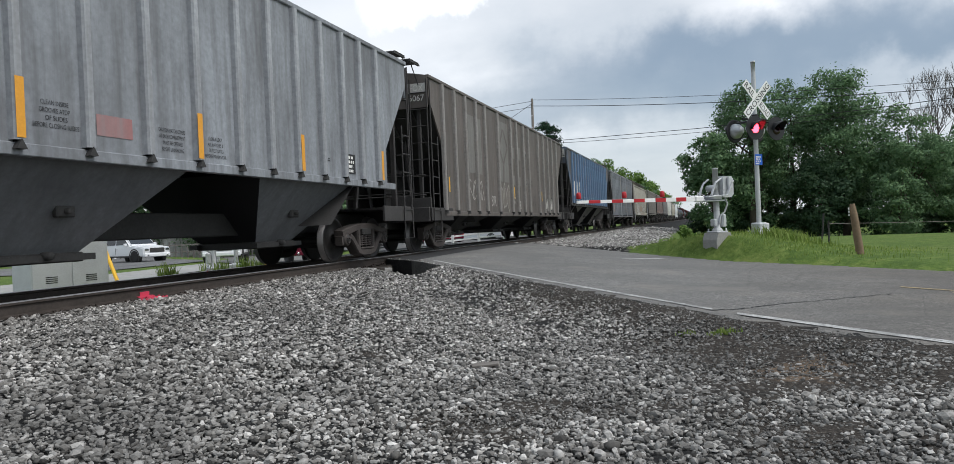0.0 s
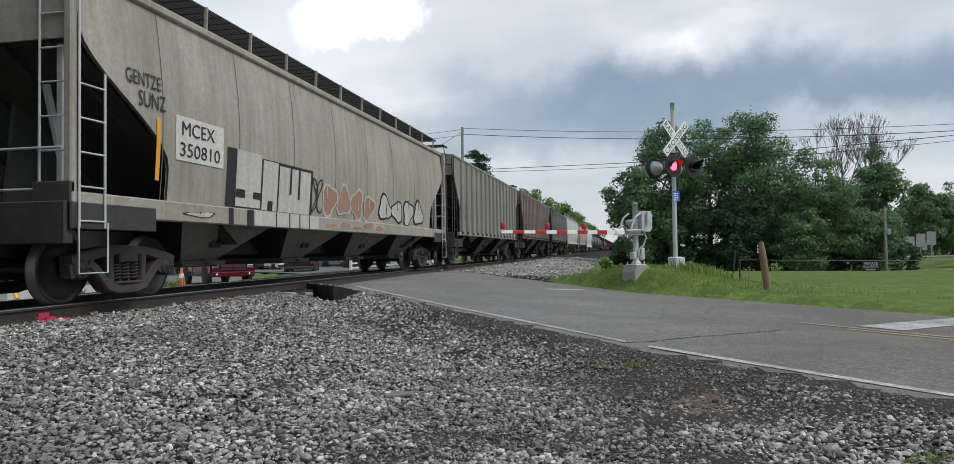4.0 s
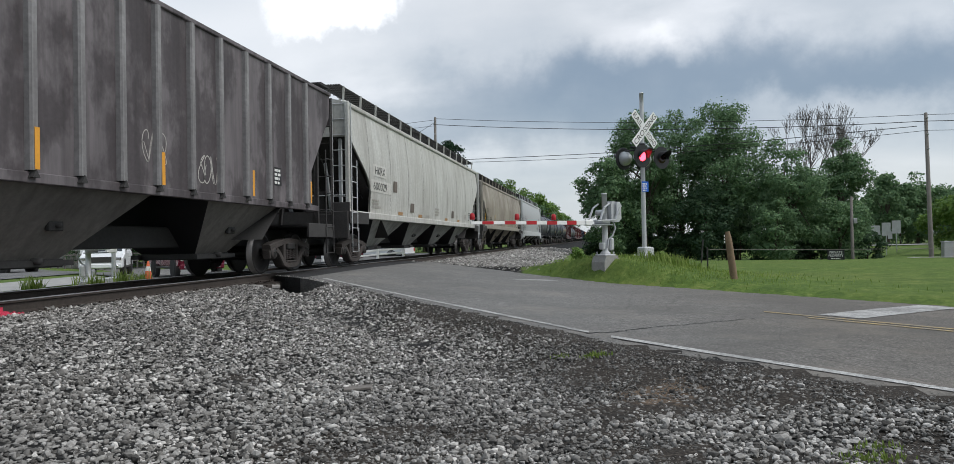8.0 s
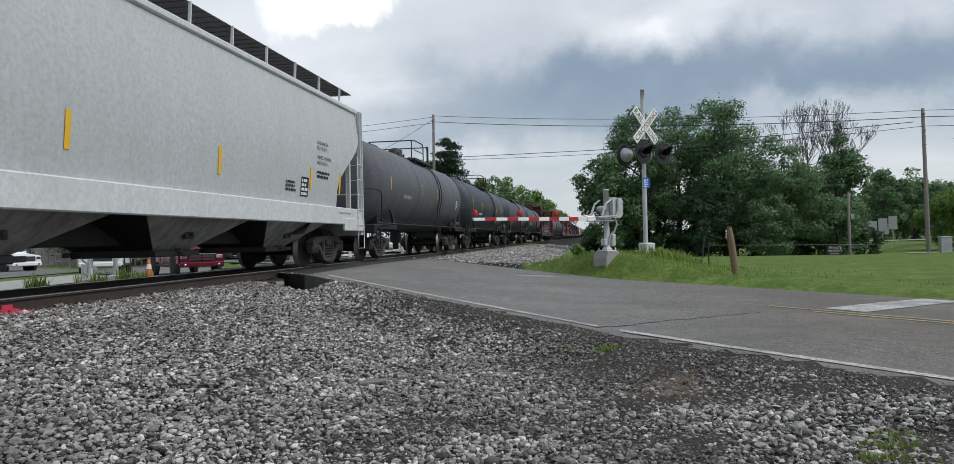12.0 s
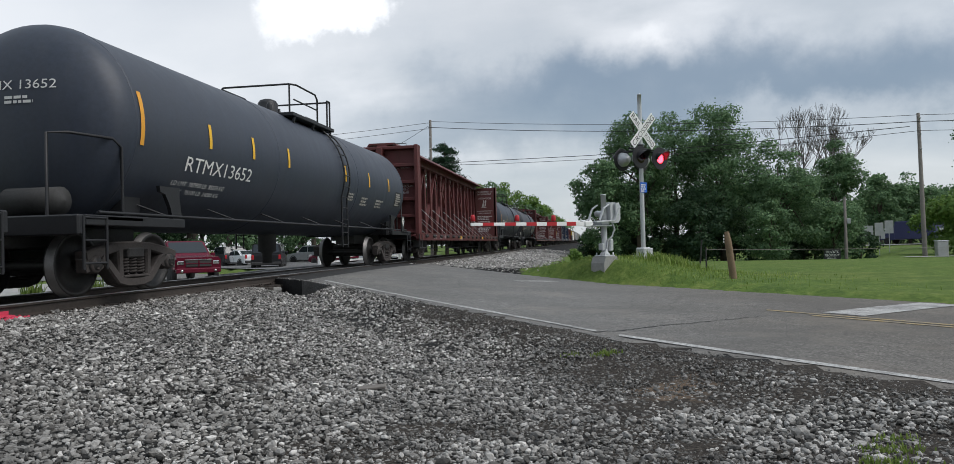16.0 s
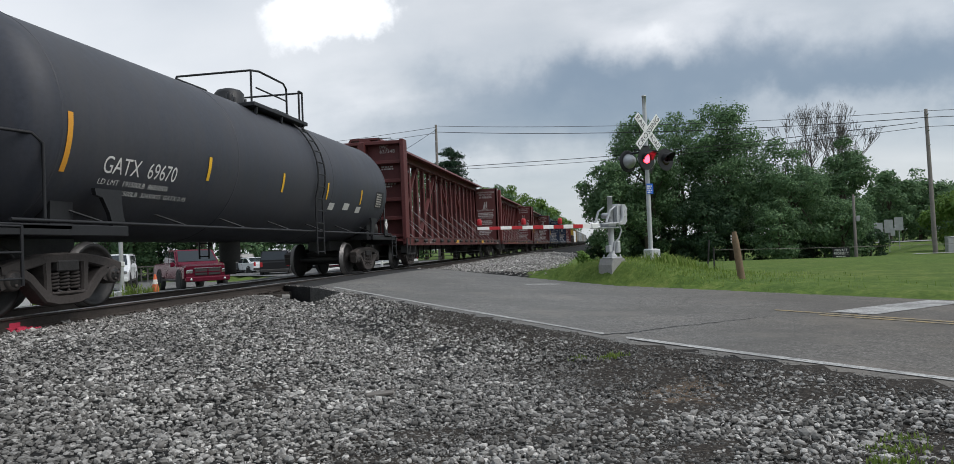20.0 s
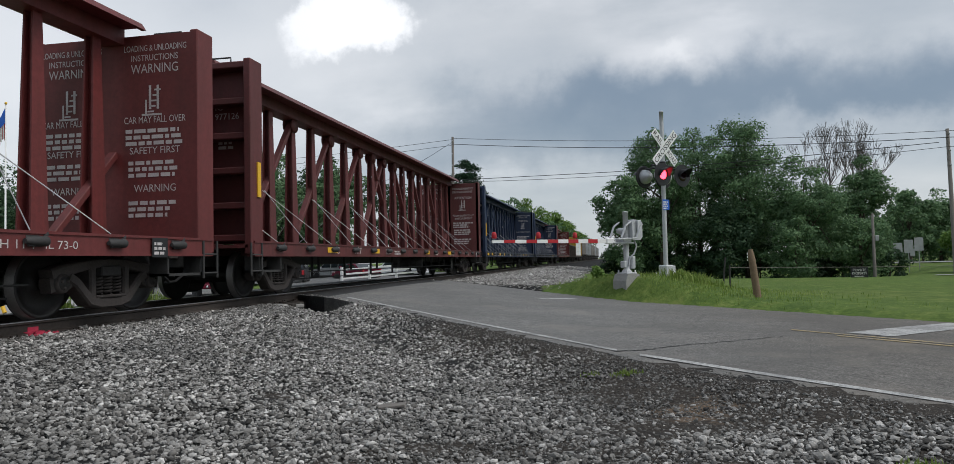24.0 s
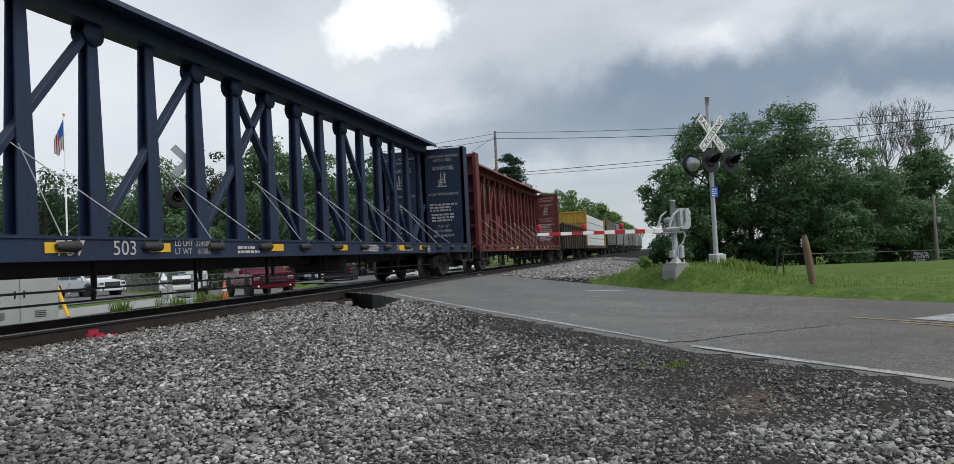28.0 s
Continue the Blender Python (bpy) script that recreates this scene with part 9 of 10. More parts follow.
def build_trees():
    E = "broad dark green tree at the edge of the wood"
    rows = [
        # x, y, height, radius, leaf, leaves, low
        (8.9, 60.0, 9.4, 2.6, "leaf_a", 10000, 0.04), (11.9, 61.3, 12.6, 3.6, "leaf_a", 14000, 0.1), (15.4, 65.9, 13.0, 3.6, "leaf_a", 12000, 0.1),
        (18.9, 63.0, 13.8, 4.5, "leaf_a", 18000, 0.12), (23.0, 60.5, 9.0, 3.4, "leaf_a", 11000, 0.08), (29.0, 67.0, 10.0, 2.9, "leaf_a", 12000, 0.05),
        # back rows mostly in leaf_b, so the wood's shaded inside is coloured in
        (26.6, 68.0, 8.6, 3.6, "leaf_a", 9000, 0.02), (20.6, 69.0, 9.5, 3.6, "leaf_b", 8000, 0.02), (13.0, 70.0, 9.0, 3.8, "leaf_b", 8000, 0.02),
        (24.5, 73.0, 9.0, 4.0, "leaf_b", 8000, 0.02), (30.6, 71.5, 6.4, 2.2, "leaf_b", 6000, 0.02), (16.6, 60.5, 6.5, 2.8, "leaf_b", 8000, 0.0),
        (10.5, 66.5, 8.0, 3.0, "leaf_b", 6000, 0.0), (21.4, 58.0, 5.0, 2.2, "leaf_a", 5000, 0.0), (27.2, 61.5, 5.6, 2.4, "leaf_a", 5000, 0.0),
        # most trees beyond y = 100 take the paler leaf_a to stand for haze
        (46.0, 103, 9.8, 3.4, "leaf_a", 4000, 0.2), (52.0, 109, 10.2, 4.4, "leaf_a", 5000, 0.1), (55.0, 120, 9.2, 4.0, "leaf_a", 4000, 0.05),
        (60.0, 115, 9.5, 4.5, "leaf_a", 4500, 0.05), (48.5, 118, 8.0, 4.5, "leaf_a", 4000, 0.0), (41.0, 112, 7.0, 4.5, "leaf_a", 4000, 0.0), (66.0, 112, 11, 5, "leaf_b", 4500, 0.05),
        (43.4, 68.0, 14.2, 4.6, "leaf_a", 9000, 0.3), (49.0, 74.0, 14.0, 5.0, "leaf_a", 8000, 0.2),
    ]
    for k, (x, y, h, r, leaf, n, low) in enumerate(rows):
        tree(x, y, h + (0.9 if y < 75 and x < 32 else 0), r, leaf, 100 + k, int(n * 1.6), low, E if y < 75 else "distant dark green tree", 0.108 if y < 80 else 0.2, clumps=60)
    tree(31.6, 50.3, 4.9, 3.3, "leaf_c", 140, 14000, 0.0, "large rounded bright green bush beside the hydrant", 0.13, "bush", "bushes", 40, "bush")
    tree(31.0, 74.5, 2.2, 1.7, "leaf_c", 141, 3000, 0.0, "low bright green bush by the signs", 0.13, "bush", "bushes", 20, "bush")
    tree(7.4, 26.0, 0.85, 0.5, "leaf_c", 142, 900, 0.0, "low green bush beside the track", 0.06, "bush", "bushes", 12, "bush")
    tree(33.5, 49.0, 1.3, 1.2, "leaf_b", 143, 1500, 0.0, "low dark shrub under the bush", 0.1, "bush", "bushes", 14, "bush")
    # undergrowth in the darkened leaf_b, canopy shade put into its colour
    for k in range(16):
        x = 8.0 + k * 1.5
        tree(x, 63.6 + 1.0 * math.sin(k * 2.3) + 0.12 * k, 2.6 + 1.3 * abs(math.sin(k * 1.7)), 1.6, "leaf_b", 160 + k, 2600, 0.0, "green undergrowth at the foot of the wood, coloured dark for shade", 0.11, "bush", "undergrowth", 16, "bush")
    # far undergrowth in the paler leaf_a too, haze put into its colour
    for k in range(9):
        tree(39.0 + 3.4 * k, 104 + 1.2 * k + 2 * math.sin(k * 2.1), 4.2 + 1.6 * abs(math.sin(k * 1.3)), 2.9, "leaf_a", 180 + k, 2400, 0.0, "distant dark undergrowth beyond the lawn", 0.17, "bush", "undergrowth", 18, "bush")
    bare_tree(26.4, 69.8, 11.2, 2, 5)
    bare_tree(28.3, 70.3, 10.9, 2, 9)
    bare_tree(30.3, 71.0, 11.1, 2, 14)
    # along the left side of the line, far ahead
    far = [(-7.4, 96, 9.6, 3.2), (-6.0, 104, 10.5, 3.4), (-5.8, 119, 12.6, 4.4), (-6.0, 135, 10.5, 4.2), (-5.6, 160, 12.3, 4.4), (-6.0, 185, 11.5, 5.0), (-5.8, 211, 12.6, 5.2), (-6.5, 245, 12, 5.5), (-6.0, 282, 12, 5.5), (-7, 340, 13, 7), (13, 96, 9, 4), (14, 125, 10, 5), (15, 165, 10, 6)]
    for k, (x, y, h, r) in enumerate(far):
        tree(x, y, h, r, "leaf_a" if k % 2 else "leaf_c", 200 + k, 4200, 0.02, "distant green tree along the railway", 0.22 if y < 150 else 0.34)
    pine(-8.0, 78.5, 12.8, 3.6, 6)
    pine(-10.6, 84.0, 10.5, 3.0, 8)
    west = [(-50, 57, 11.4, 4.6), (-48, 63, 11.8, 4.6), (-39, 60, 12.2, 4.4), (-37, 66, 12.2, 4.2), (-28, 61, 13.0, 4.0), (-26.5, 69, 12.2, 4.2), (-23.5, 75, 12.4, 4.4), (-62, 64, 13.4, 5.0), (-22.5, 57, 11.4, 3.4),
            (-31, 65, 12.0, 4.0), (-44, 62, 9.5, 4.0), (-33, 58, 8.0, 3.4), (-18, 82, 11, 4.2), (-14, 90, 10.5, 4.0), (-56, 60, 10, 4.4), (-66, 58, 12, 5), (-29, 74, 11, 4.5), (-20, 66, 8.5, 3.2), (-41, 70, 12, 5)]
    for k in range(13):
        tree(-70 + 4.1 * k, 73 + 2 * math.sin(k * 1.9), 13.2 + 1.3 * math.sin(k * 2.7), 3.6, "leaf_b" if k % 3 else "leaf_a", 340 + k, 4200, 0.05, "dark green tree in the belt behind the lot", 0.2, clumps=34)
    for k, (x, y, h, r) in enumerate(west):
        tree(x, y, h * 1.14, r * 1.08, "leaf_a" if k % 3 else "leaf_b", 300 + k, 6500, 0.03, "dark green tree beyond the parking lot", 0.17, clumps=40)


def blades(name, spots, h, rng, mat, parent=None, label="", w=0.012):
    """Grass: bent blades, each a pair of narrow quads."""
    n = len(spots)
    a = rng.uniform(0, 6.28, n)
    hh = h * rng.uniform(0.45, 1.2, n)
    lean = rng.uniform(0.1, 0.6, n) * hh
    d = np.stack([np.cos(a), np.sin(a), np.zeros(n)], 1)
    s = np.stack([-np.sin(a), np.cos(a), np.zeros(n)], 1) * w
    b = spots
    m = b + d * lean[:, None] * 0.35 + np.array([0, 0, 1]) * hh[:, None] * 0.6
    t = b + d * lean[:, None] + np.array([0, 0, 1]) * hh[:, None]
    p = np.stack([b - s, b + s, m + s * 0.8, m - s * 0.8, t], 1)
    me = bpy.data.meshes.new(name)
    me.vertices.add(n * 5)
    me.vertices.foreach_set("co", p.astype(np.float32).ravel())
    base = np.arange(n)[:, None] * 5
    loops = (base + np.array([0, 1, 2, 3, 3, 2, 4])).astype(np.int32)
    me.loops.add(n * 7)
    me.loops.foreach_set("vertex_index", loops.ravel())
    me.polygons.add(n * 2)
    st = (np.arange(n)[:, None] * 7 + np.array([0, 4])).astype(np.int32)
    me.polygons.foreach_set("loop_start", st.ravel())
    me.update(calc_edges=True)
    return part(name, me, mat, parent, label)


def build_grass():
    rng = np.random.RandomState(21)
    n = 26000
    x, y = rng.uniform(6.2, 14.5, n), rng.uniform(14, 27, n)
    rn = RX * x + RY * y
    keep = (rn > R_FAR + 0.1) & (rn < R_FAR + 6)
    d = np.exp(-(((x - 9.6) / 2.2) ** 2 + ((y - 19.5) / 2.4) ** 2))
    keep &= rng.uniform(0, 1, n) < 0.015 + d
    gate = np.hypot(x - 8.1, y - 18.3) < 0.75
    keep &= ~gate
    x, y, d = x[keep], y[keep], d[keep]
    ob = blades("tall_grass", np.stack([x, y, land_z(x, y)], 1), 0.085, rng, MAT["weed"], w=0.008)
    tagged(ob, "rough tall green grass round the signal mast", "grass", kind="stuff")
    x, y = rng.normal(10.0, 0.38, 520), rng.normal(19.75, 0.35, 520)
    rn = RX * x + RY * y
    k = rn > R_FAR + 0.15
    x, y = x[k], y[k]
    ob = blades("weeds", np.stack([x, y, land_z(x, y)], 1), 0.26, rng, MAT["weed"], w=0.014)
    tagged(ob, "clump of tall weeds beside the signal mast", "weeds", kind="stuff")
    # tufts in the gravel
    for cx, cy, s, m in ((8.07, 7.2, 0.075, 110), (7.74, 7.28, 0.05, 50), (9.62, 4.4, 0.09, 110), (9.5, 4.15, 0.08, 100), (9.75, 4.6, 0.07, 60)):
        p = np.stack([rng.normal(cx, s, m), rng.normal(cy, s * 0.5, m)], 1)
        ob = blades("grass_tuft", np.column_stack([p, land_z(p[:, 0], p[:, 1])]), 0.045, rng, MAT["weed"], w=0.006)
        tagged(ob, "small green grass tuft in the gravel", "grass", kind="stuff")
    # west verge
    n = 14000
    x, y = rng.uniform(-9.5, -3.4, n), rng.uniform(6, 26, n)
    rn = RX * x + RY * y
    k = (rn < R_NEAR - 0.6) & ~((x < -7.0 - 0.08 * y) & (x > -11))
    x, y = x[k], y[k]
    ob = blades("verge_grass", np.stack([x, y, land_z(x, y)], 1), 0.06, rng, MAT["grass_blade"])
    tagged(ob, "rough grass verge across the tracks", "grass", kind="stuff")
    for cx, cy in ((-4.9, 17.0), (-4.6, 17.6), (-4.3, 14.2), (-5.2, 19.3), (-6.8, 18.9)):
        p = np.stack([rng.normal(cx, 0.12, 70), rng.normal(cy, 0.12, 70)], 1)
        ob = blades("weed_clump", np.column_stack([p, land_z(p[:, 0], p[:, 1])]), 0.45, rng, MAT["weed"], w=0.018)
        tagged(ob, "tall green weeds growing beside the track", "weeds", kind="stuff")


# ---- across the tracks ----
def wheel_geo(r, w):
    t = Geo().lathe([(-w / 2, r * 0.62), (-w / 2, r * 0.92), (-w * 0.4, r), (w * 0.4, r), (w / 2, r * 0.92), (w / 2, r * 0.62)], "x", (0, 0, 0), 22)
    k = Geo().lathe([(-w * 0.42, 0.0), (-w * 0.42, r * 0.3), (-w * 0.3, r * 0.62), (w * 0.3, r * 0.62), (w * 0.42, r * 0.3), (w * 0.42, 0.0)], "x", (0, 0, 0), 18)
    return t.mesh("tyre"), k.mesh("rim")


def vehicle(name, label, x, y, z, heading, mat, prof, glass, wid, wheels, r=0.36, group="waiting cars"):
    """Nose along -y. prof and glass: outlines of (y, z); wheels: y of the axles."""
    v = thing(name, label, "vehicle", turned((x, y, z), heading), group)
    hw = wid / 2
    g = Geo()
    zmax = max(p[1] for p in prof)

    def sx(zz):
        return hw * (1.0 if zz < 0.95 else 1 - 0.13 * (zz - 0.95) / max(zmax - 0.95, 0.1))
    n = len(prof)
    vs = [(-sx(p[1]), p[0], p[1]) for p in prof] + [(sx(p[1]), p[0], p[1]) for p in prof]
    g.add(vs, [tuple(range(n)), tuple(range(2 * n - 1, n - 1, -1))] + [(i, (i + 1) % n, n + (i + 1) % n, n + i) for i in range(n)])
    me = g.mesh("body")
    bm = bmesh.new()
    bm.from_mesh(me)
    bmesh.ops.bevel(bm, geom=bm.edges[:], offset=0.07, segments=2, affect="EDGES", clamp_overlap=True)
    bm.to_mesh(me)
    bm.free()
    part("body", me, MAT[mat], v)
    for q in glass:
        m = len(q)
        for s in (-1, 1):
            part("side_window", Geo().add([(s * (sx(p[1]) + 0.006), p[0], p[1]) for p in q], [tuple(range(m))]), MAT["glass"], v)
    # windscreen and rear window, between the roof and the belt
    roof = [p for p in prof if p[1] > zmax - 0.12]
    belt = [p for p in prof if 0.85 < p[1] < zmax - 0.3]
    if belt and roof:
        for nm, a, b, off in (("windscreen", min(belt, key=lambda p: abs(p[0] - roof[0][0])), roof[0], -0.012), ("rear_window", min(belt, key=lambda p: abs(p[0] - roof[-1][0])), roof[-1], 0.012)):
            w0, w1 = sx(a[1]) * 0.88, sx(b[1]) * 0.86
            pa = (a[0] + (b[0] - a[0]) * 0.12, a[1] + (b[1] - a[1]) * 0.12)
            pb = (a[0] + (b[0] - a[0]) * 0.9, a[1] + (b[1] - a[1]) * 0.9)
            part(nm, Geo().add([(-w0, pa[0] + off, pa[1] + 0.01), (w0, pa[0] + off, pa[1] + 0.01), (w1, pb[0] + off, pb[1] + 0.01), (-w1, pb[0] + off, pb[1] + 0.01)], [(0, 1, 2, 3)]), MAT["glass"], v)
    y0, y1 = min(p[0] for p in prof), max(p[0] for p in prof)
    g = Geo().box(-hw * 0.96, hw * 0.96, y0 - 0.07, y0 + 0.15, 0.36, 0.58, 0.04)
    part("front_bumper", g, MAT[mat], v)
    g = Geo().box(-hw * 0.96, hw * 0.96, y1 - 0.15, y1 + 0.06, 0.4, 0.6, 0.04)
    part("rear_bumper", g, MAT["chrome"] if name == "pickup_truck" else MAT["under"], v)
    g = Geo().box(-hw * 0.55, hw * 0.55, y0 - 0.03, y0 + 0.02, 0.64, 0.92, 0.02)
    grille = part("grille", g, MAT["under"], v)
    if name == "pickup_truck":
        part("grille_bar", Geo().box(-hw * 0.55, hw * 0.55, y0 - 0.045, y0 - 0.03, 0.76, 0.80, 0.004), MAT[mat], grille)
        part("grille_bar", Geo().box(-0.03, 0.03, y0 - 0.045, y0 - 0.03, 0.64, 0.92, 0.004), MAT[mat], grille)
        part("grille_surround", Geo().box(-hw * 0.6, hw * 0.6, y0 - 0.04, y0 - 0.01, 0.92, 0.97, 0.008), MAT["chrome"], grille)
    for s in (-1, 1):
        part("fog_lamp", Geo().lathe([(y0 - 0.085, 0.0), (y0 - 0.085, 0.06), (y0 - 0.06, 0.06)], "y", (s * hw * 0.72, 0, 0.46), 10), MAT["chrome"], v)
        for yy in (wheels[0], wheels[1]):
            part("wheel_arch", Geo().lathe([(s * (hw - 0.2), r + 0.1), (s * (hw + 0.012), r + 0.1), (s * (hw + 0.012), r + 0.03), (s * (hw - 0.2), r + 0.03)], "x", (0, yy, r), 22), MAT["under"], v)
        part("sill_trim", Geo().box(s * hw - 0.012, s * hw + 0.012, wheels[0] + r + 0.15, wheels[1] - r - 0.15, 0.36, 0.46, 0.006), MAT["under"], v)
        part("door_seam", Geo().box(s * hw - 0.006, s * hw + 0.006, 0.34, 0.352, 0.48, 0.98), MAT["under"], v)
        part("door_handle", Geo().box(s * hw - 0.012, s * hw + 0.018, 0.14, 0.28, 0.86, 0.89, 0.006), MAT["chrome"], v)
    for s in (-1, 1):
        part("headlight", Geo().box(s * hw * 0.76 - 0.15, s * hw * 0.76 + 0.15, y0 - 0.025, y0 + 0.06, 0.72, 0.9, 0.03), MAT["chrome"], v)
        part("tail_light", Geo().box(s * hw * 0.86 - 0.08, s * hw * 0.86 + 0.08, y1 - 0.04, y1 + 0.02, 0.75, 1.05, 0.02), MAT["red"], v)
        part("mirror", Geo().box(s * (hw + 0.1) - 0.1, s * (hw + 0.1) + 0.1, y0 + 1.55, y0 + 1.68, 1.05, 1.25, 0.03), MAT[mat], v)
    ty, rim = wheel_geo(r, 0.24)
    for yy in wheels:
        for s in (-1, 1):
            w = part("wheel", ty, MAT["rubber"], v, at=pose(s * (hw - 0.1), yy, r))
            part("rim", rim, MAT["chrome"], w)
    return v


SEDAN = [(-2.3, 0.32), (-2.32, 0.72), (-1.0, 0.95), (-0.15, 1.42), (0.9, 1.42), (1.7, 1.02), (2.25, 0.98), (2.28, 0.35)]
SUV = [(-2.4, 0.38), (-2.42, 0.95), (-1.1, 1.12), (-0.45, 1.72), (1.9, 1.75), (2.3, 1.1), (2.35, 0.4)]
VAN = [(-2.5, 0.35), (-2.5, 0.9), (-1.6, 1.1), (-0.75, 1.75), (2.3, 1.78), (2.5, 1.1), (2.5, 0.38)]
PICKUP = [(-2.9, 0.45), (-2.92, 1.05), (-1.45, 1.18), (-0.75, 1.82), (0.75, 1.84), (1.0, 1.2), (2.88, 1.2), (2.9, 0.5)]
W_SEDAN = [[(-0.8, 1.0), (-0.1, 1.36), (0.35, 1.36), (0.35, 1.0)], [(0.42, 1.0), (0.42, 1.36), (0.9, 1.36), (1.5, 1.02)]]
W_SUV = [[(-0.9, 1.16), (-0.4, 1.64), (0.3, 1.66), (0.3, 1.16)], [(0.38, 1.16), (0.38, 1.66), (1.25, 1.66), (1.25, 1.16)], [(1.32, 1.16), (1.32, 1.66), (1.85, 1.66), (2.15, 1.16)]]
W_PICKUP = [[(-1.2, 1.22), (-0.7, 1.74), (-0.05, 1.76), (-0.05, 1.22)], [(0.03, 1.22), (0.03, 1.76), (0.68, 1.76), (0.9, 1.25)]]


def build_west():
    # relay cabinet
    c = thing("relay_cabinet", "grey metal railway relay cabinet on concrete", "cabinet", turned((-6.9, 13.6, land(-6.9, 13.6)), Vector((1, -0.35, 0)).normalized()))
    part("plinth", Geo().box(-0.95, 0.95, -0.6, 0.6, -0.3, 0.1, 0.02), MAT["concrete"], c)
    part("body", Geo().box(-0.88, 0.88, -0.52, 0.52, 0.1, 1.48, 0.02), MAT["silver"], c)
    part("roof", Geo().box(-0.93, 0.93, -0.58, 0.58, 1.48, 1.55, 0.02), MAT["silver"], c)
    for s in (-1, 1):
        d = part("door", Geo().box(min(s * 0.02, s * 0.86), max(s * 0.02, s * 0.86), -0.545, -0.52, 0.16, 1.44, 0.008), MAT["silver"], c)
        g = Geo()
        for k in range(4):
            g.box(s * 0.45 - 0.13, s * 0.45 + 0.13, -0.552, -0.545, 0.28 + 0.045 * k, 0.30 + 0.045 * k)
        part("vent", g, MAT["under"], d)
        part("handle", Geo().box(s * 0.1 - 0.015, s * 0.1 + 0.015, -0.58, -0.545, 0.75, 0.92, 0.005), MAT["under"], d)
    # guy wire with its yellow guard, and a banded bollard
    g0 = thing("guy_wire", "utility guy wire with a yellow plastic guard", "guy wire", pose(-8.7, 17.2, land(-8.7, 17.2)))
    d = Vector((-0.55, 0.12, 1)).normalized()
    part("guard", Geo().tube([d * 0.05, d * 1.6], 0.055, 8), MAT["yellow"], g0, "yellow plastic sleeve")
    part("cable", Geo().tube([d * 0.0, d * 9.0], 0.012, 5), MAT["wire"], g0)
    b = thing("bollard", "short black and orange banded bollard", "bollard", pose(-7.6, 15.0, land(-7.6, 15.0)))
    part("post", Geo().lathe([(-0.2, 0.06), (0.75, 0.06), (0.78, 0)], "z", (0, 0, 0), 10), MAT["black"], b)
    part("band", Geo().lathe([(0.15, 0.064), (0.4, 0.064)], "z", (0, 0, 0), 10), MAT["cone"], b)
    # traffic cone
    x, y = -7.2, 22.6
    c = thing("traffic_cone", "orange traffic cone with a white band beside the road", "traffic cone", pose(x, y, land(x, y)))
    part("base", Geo().box(-0.19, 0.19, -0.19, 0.19, 0, 0.04, 0.01), MAT["cone"], c)
    part("shell", Geo().lathe([(0.04, 0.15), (0.72, 0.03), (0.72, 0.0)], "z", (0, 0, 0), 18), MAT["cone"], c)
    part("band", Geo().lathe([(0.38, 0.094), (0.54, 0.066)], "z", (0, 0, 0), 18), MAT["letter_white"], c)
    # waiting pickup and others
    vehicle("pickup_truck", "dark red pickup truck waiting at the crossing", -11.5, 31.75, -0.74, Vector((0.72, -0.69, 0)), "car_red", PICKUP, W_PICKUP, 2.02, (-1.95, 1.75), 0.42)
    vehicle("suv", "white van waiting in the parking lot", -17.0, 33.6, -0.72, Vector((0.5, -0.86, 0)), "car_white", VAN, W_SUV, 1.95, (-1.6, 1.6), 0.36, group="parked cars")
    vehicle("suv", "white sport utility vehicle parked beyond the grass", -27.5, 38.0, -0.78, Vector((0.98, -0.2, 0)), "car_white", SUV, W_SUV, 1.95, (-1.5, 1.5), 0.4, group="parked cars")
    vehicle("suv", "dark sport utility vehicle parked in the lot", -22.4, 56.5, -0.85, Vector((-0.7, 0.7, 0)), "car_grey", SUV, W_SUV, 1.95, (-1.5, 1.5), 0.38, group="parked cars")
    vehicle("sedan", "white sedan parked in the lot", -20.3, 55.0, -0.85, Vector((-0.8, 0.6, 0)), "car_white", SEDAN, W_SEDAN, 1.85, (-1.4, 1.4), 0.33, group="parked cars")
    vehicle("minivan", "black minivan waiting with its tail towards the tracks", -13.7, 46.0, -0.82, Vector((-0.35, 0.94, 0)), "car_black", VAN, W_SUV, 1.95, (-1.6, 1.6), 0.35)
    vehicle("sedan", "red car parked in the lot", -12.5, 55.0, -0.85, Vector((-0.8, 0.6, 0)), "car_red", SEDAN, W_SEDAN, 1.85, (-1.4, 1.4), 0.33, group="parked cars")
    vehicle("pickup_truck", "white pickup truck parked in the lot", -11.0, 62.0, -0.9, Vector((-0.94, 0.34, 0)), "car_white", PICKUP, W_PICKUP, 2.0, (-1.95, 1.75), 0.4, group="parked cars")
    vehicle("suv", "silver sport utility vehicle parked in the lot", -17.5, 63.0, -0.9, Vector((-0.9, 0.4, 0)), "galv", SUV, W_SUV, 1.95, (-1.5, 1.5), 0.38, group="parked cars")
    # pale service road and lot
    st = thing("service_road", "pale concrete service road beyond the tracks", "road", kind="structure")
    g = Geo()
    rows = []
    for t in np.linspace(0, 1, 24):
        y = -6 + 36 * t
        x = -9.0 - 0.09 * y - 5 * max(0, t - 0.6) ** 1.5
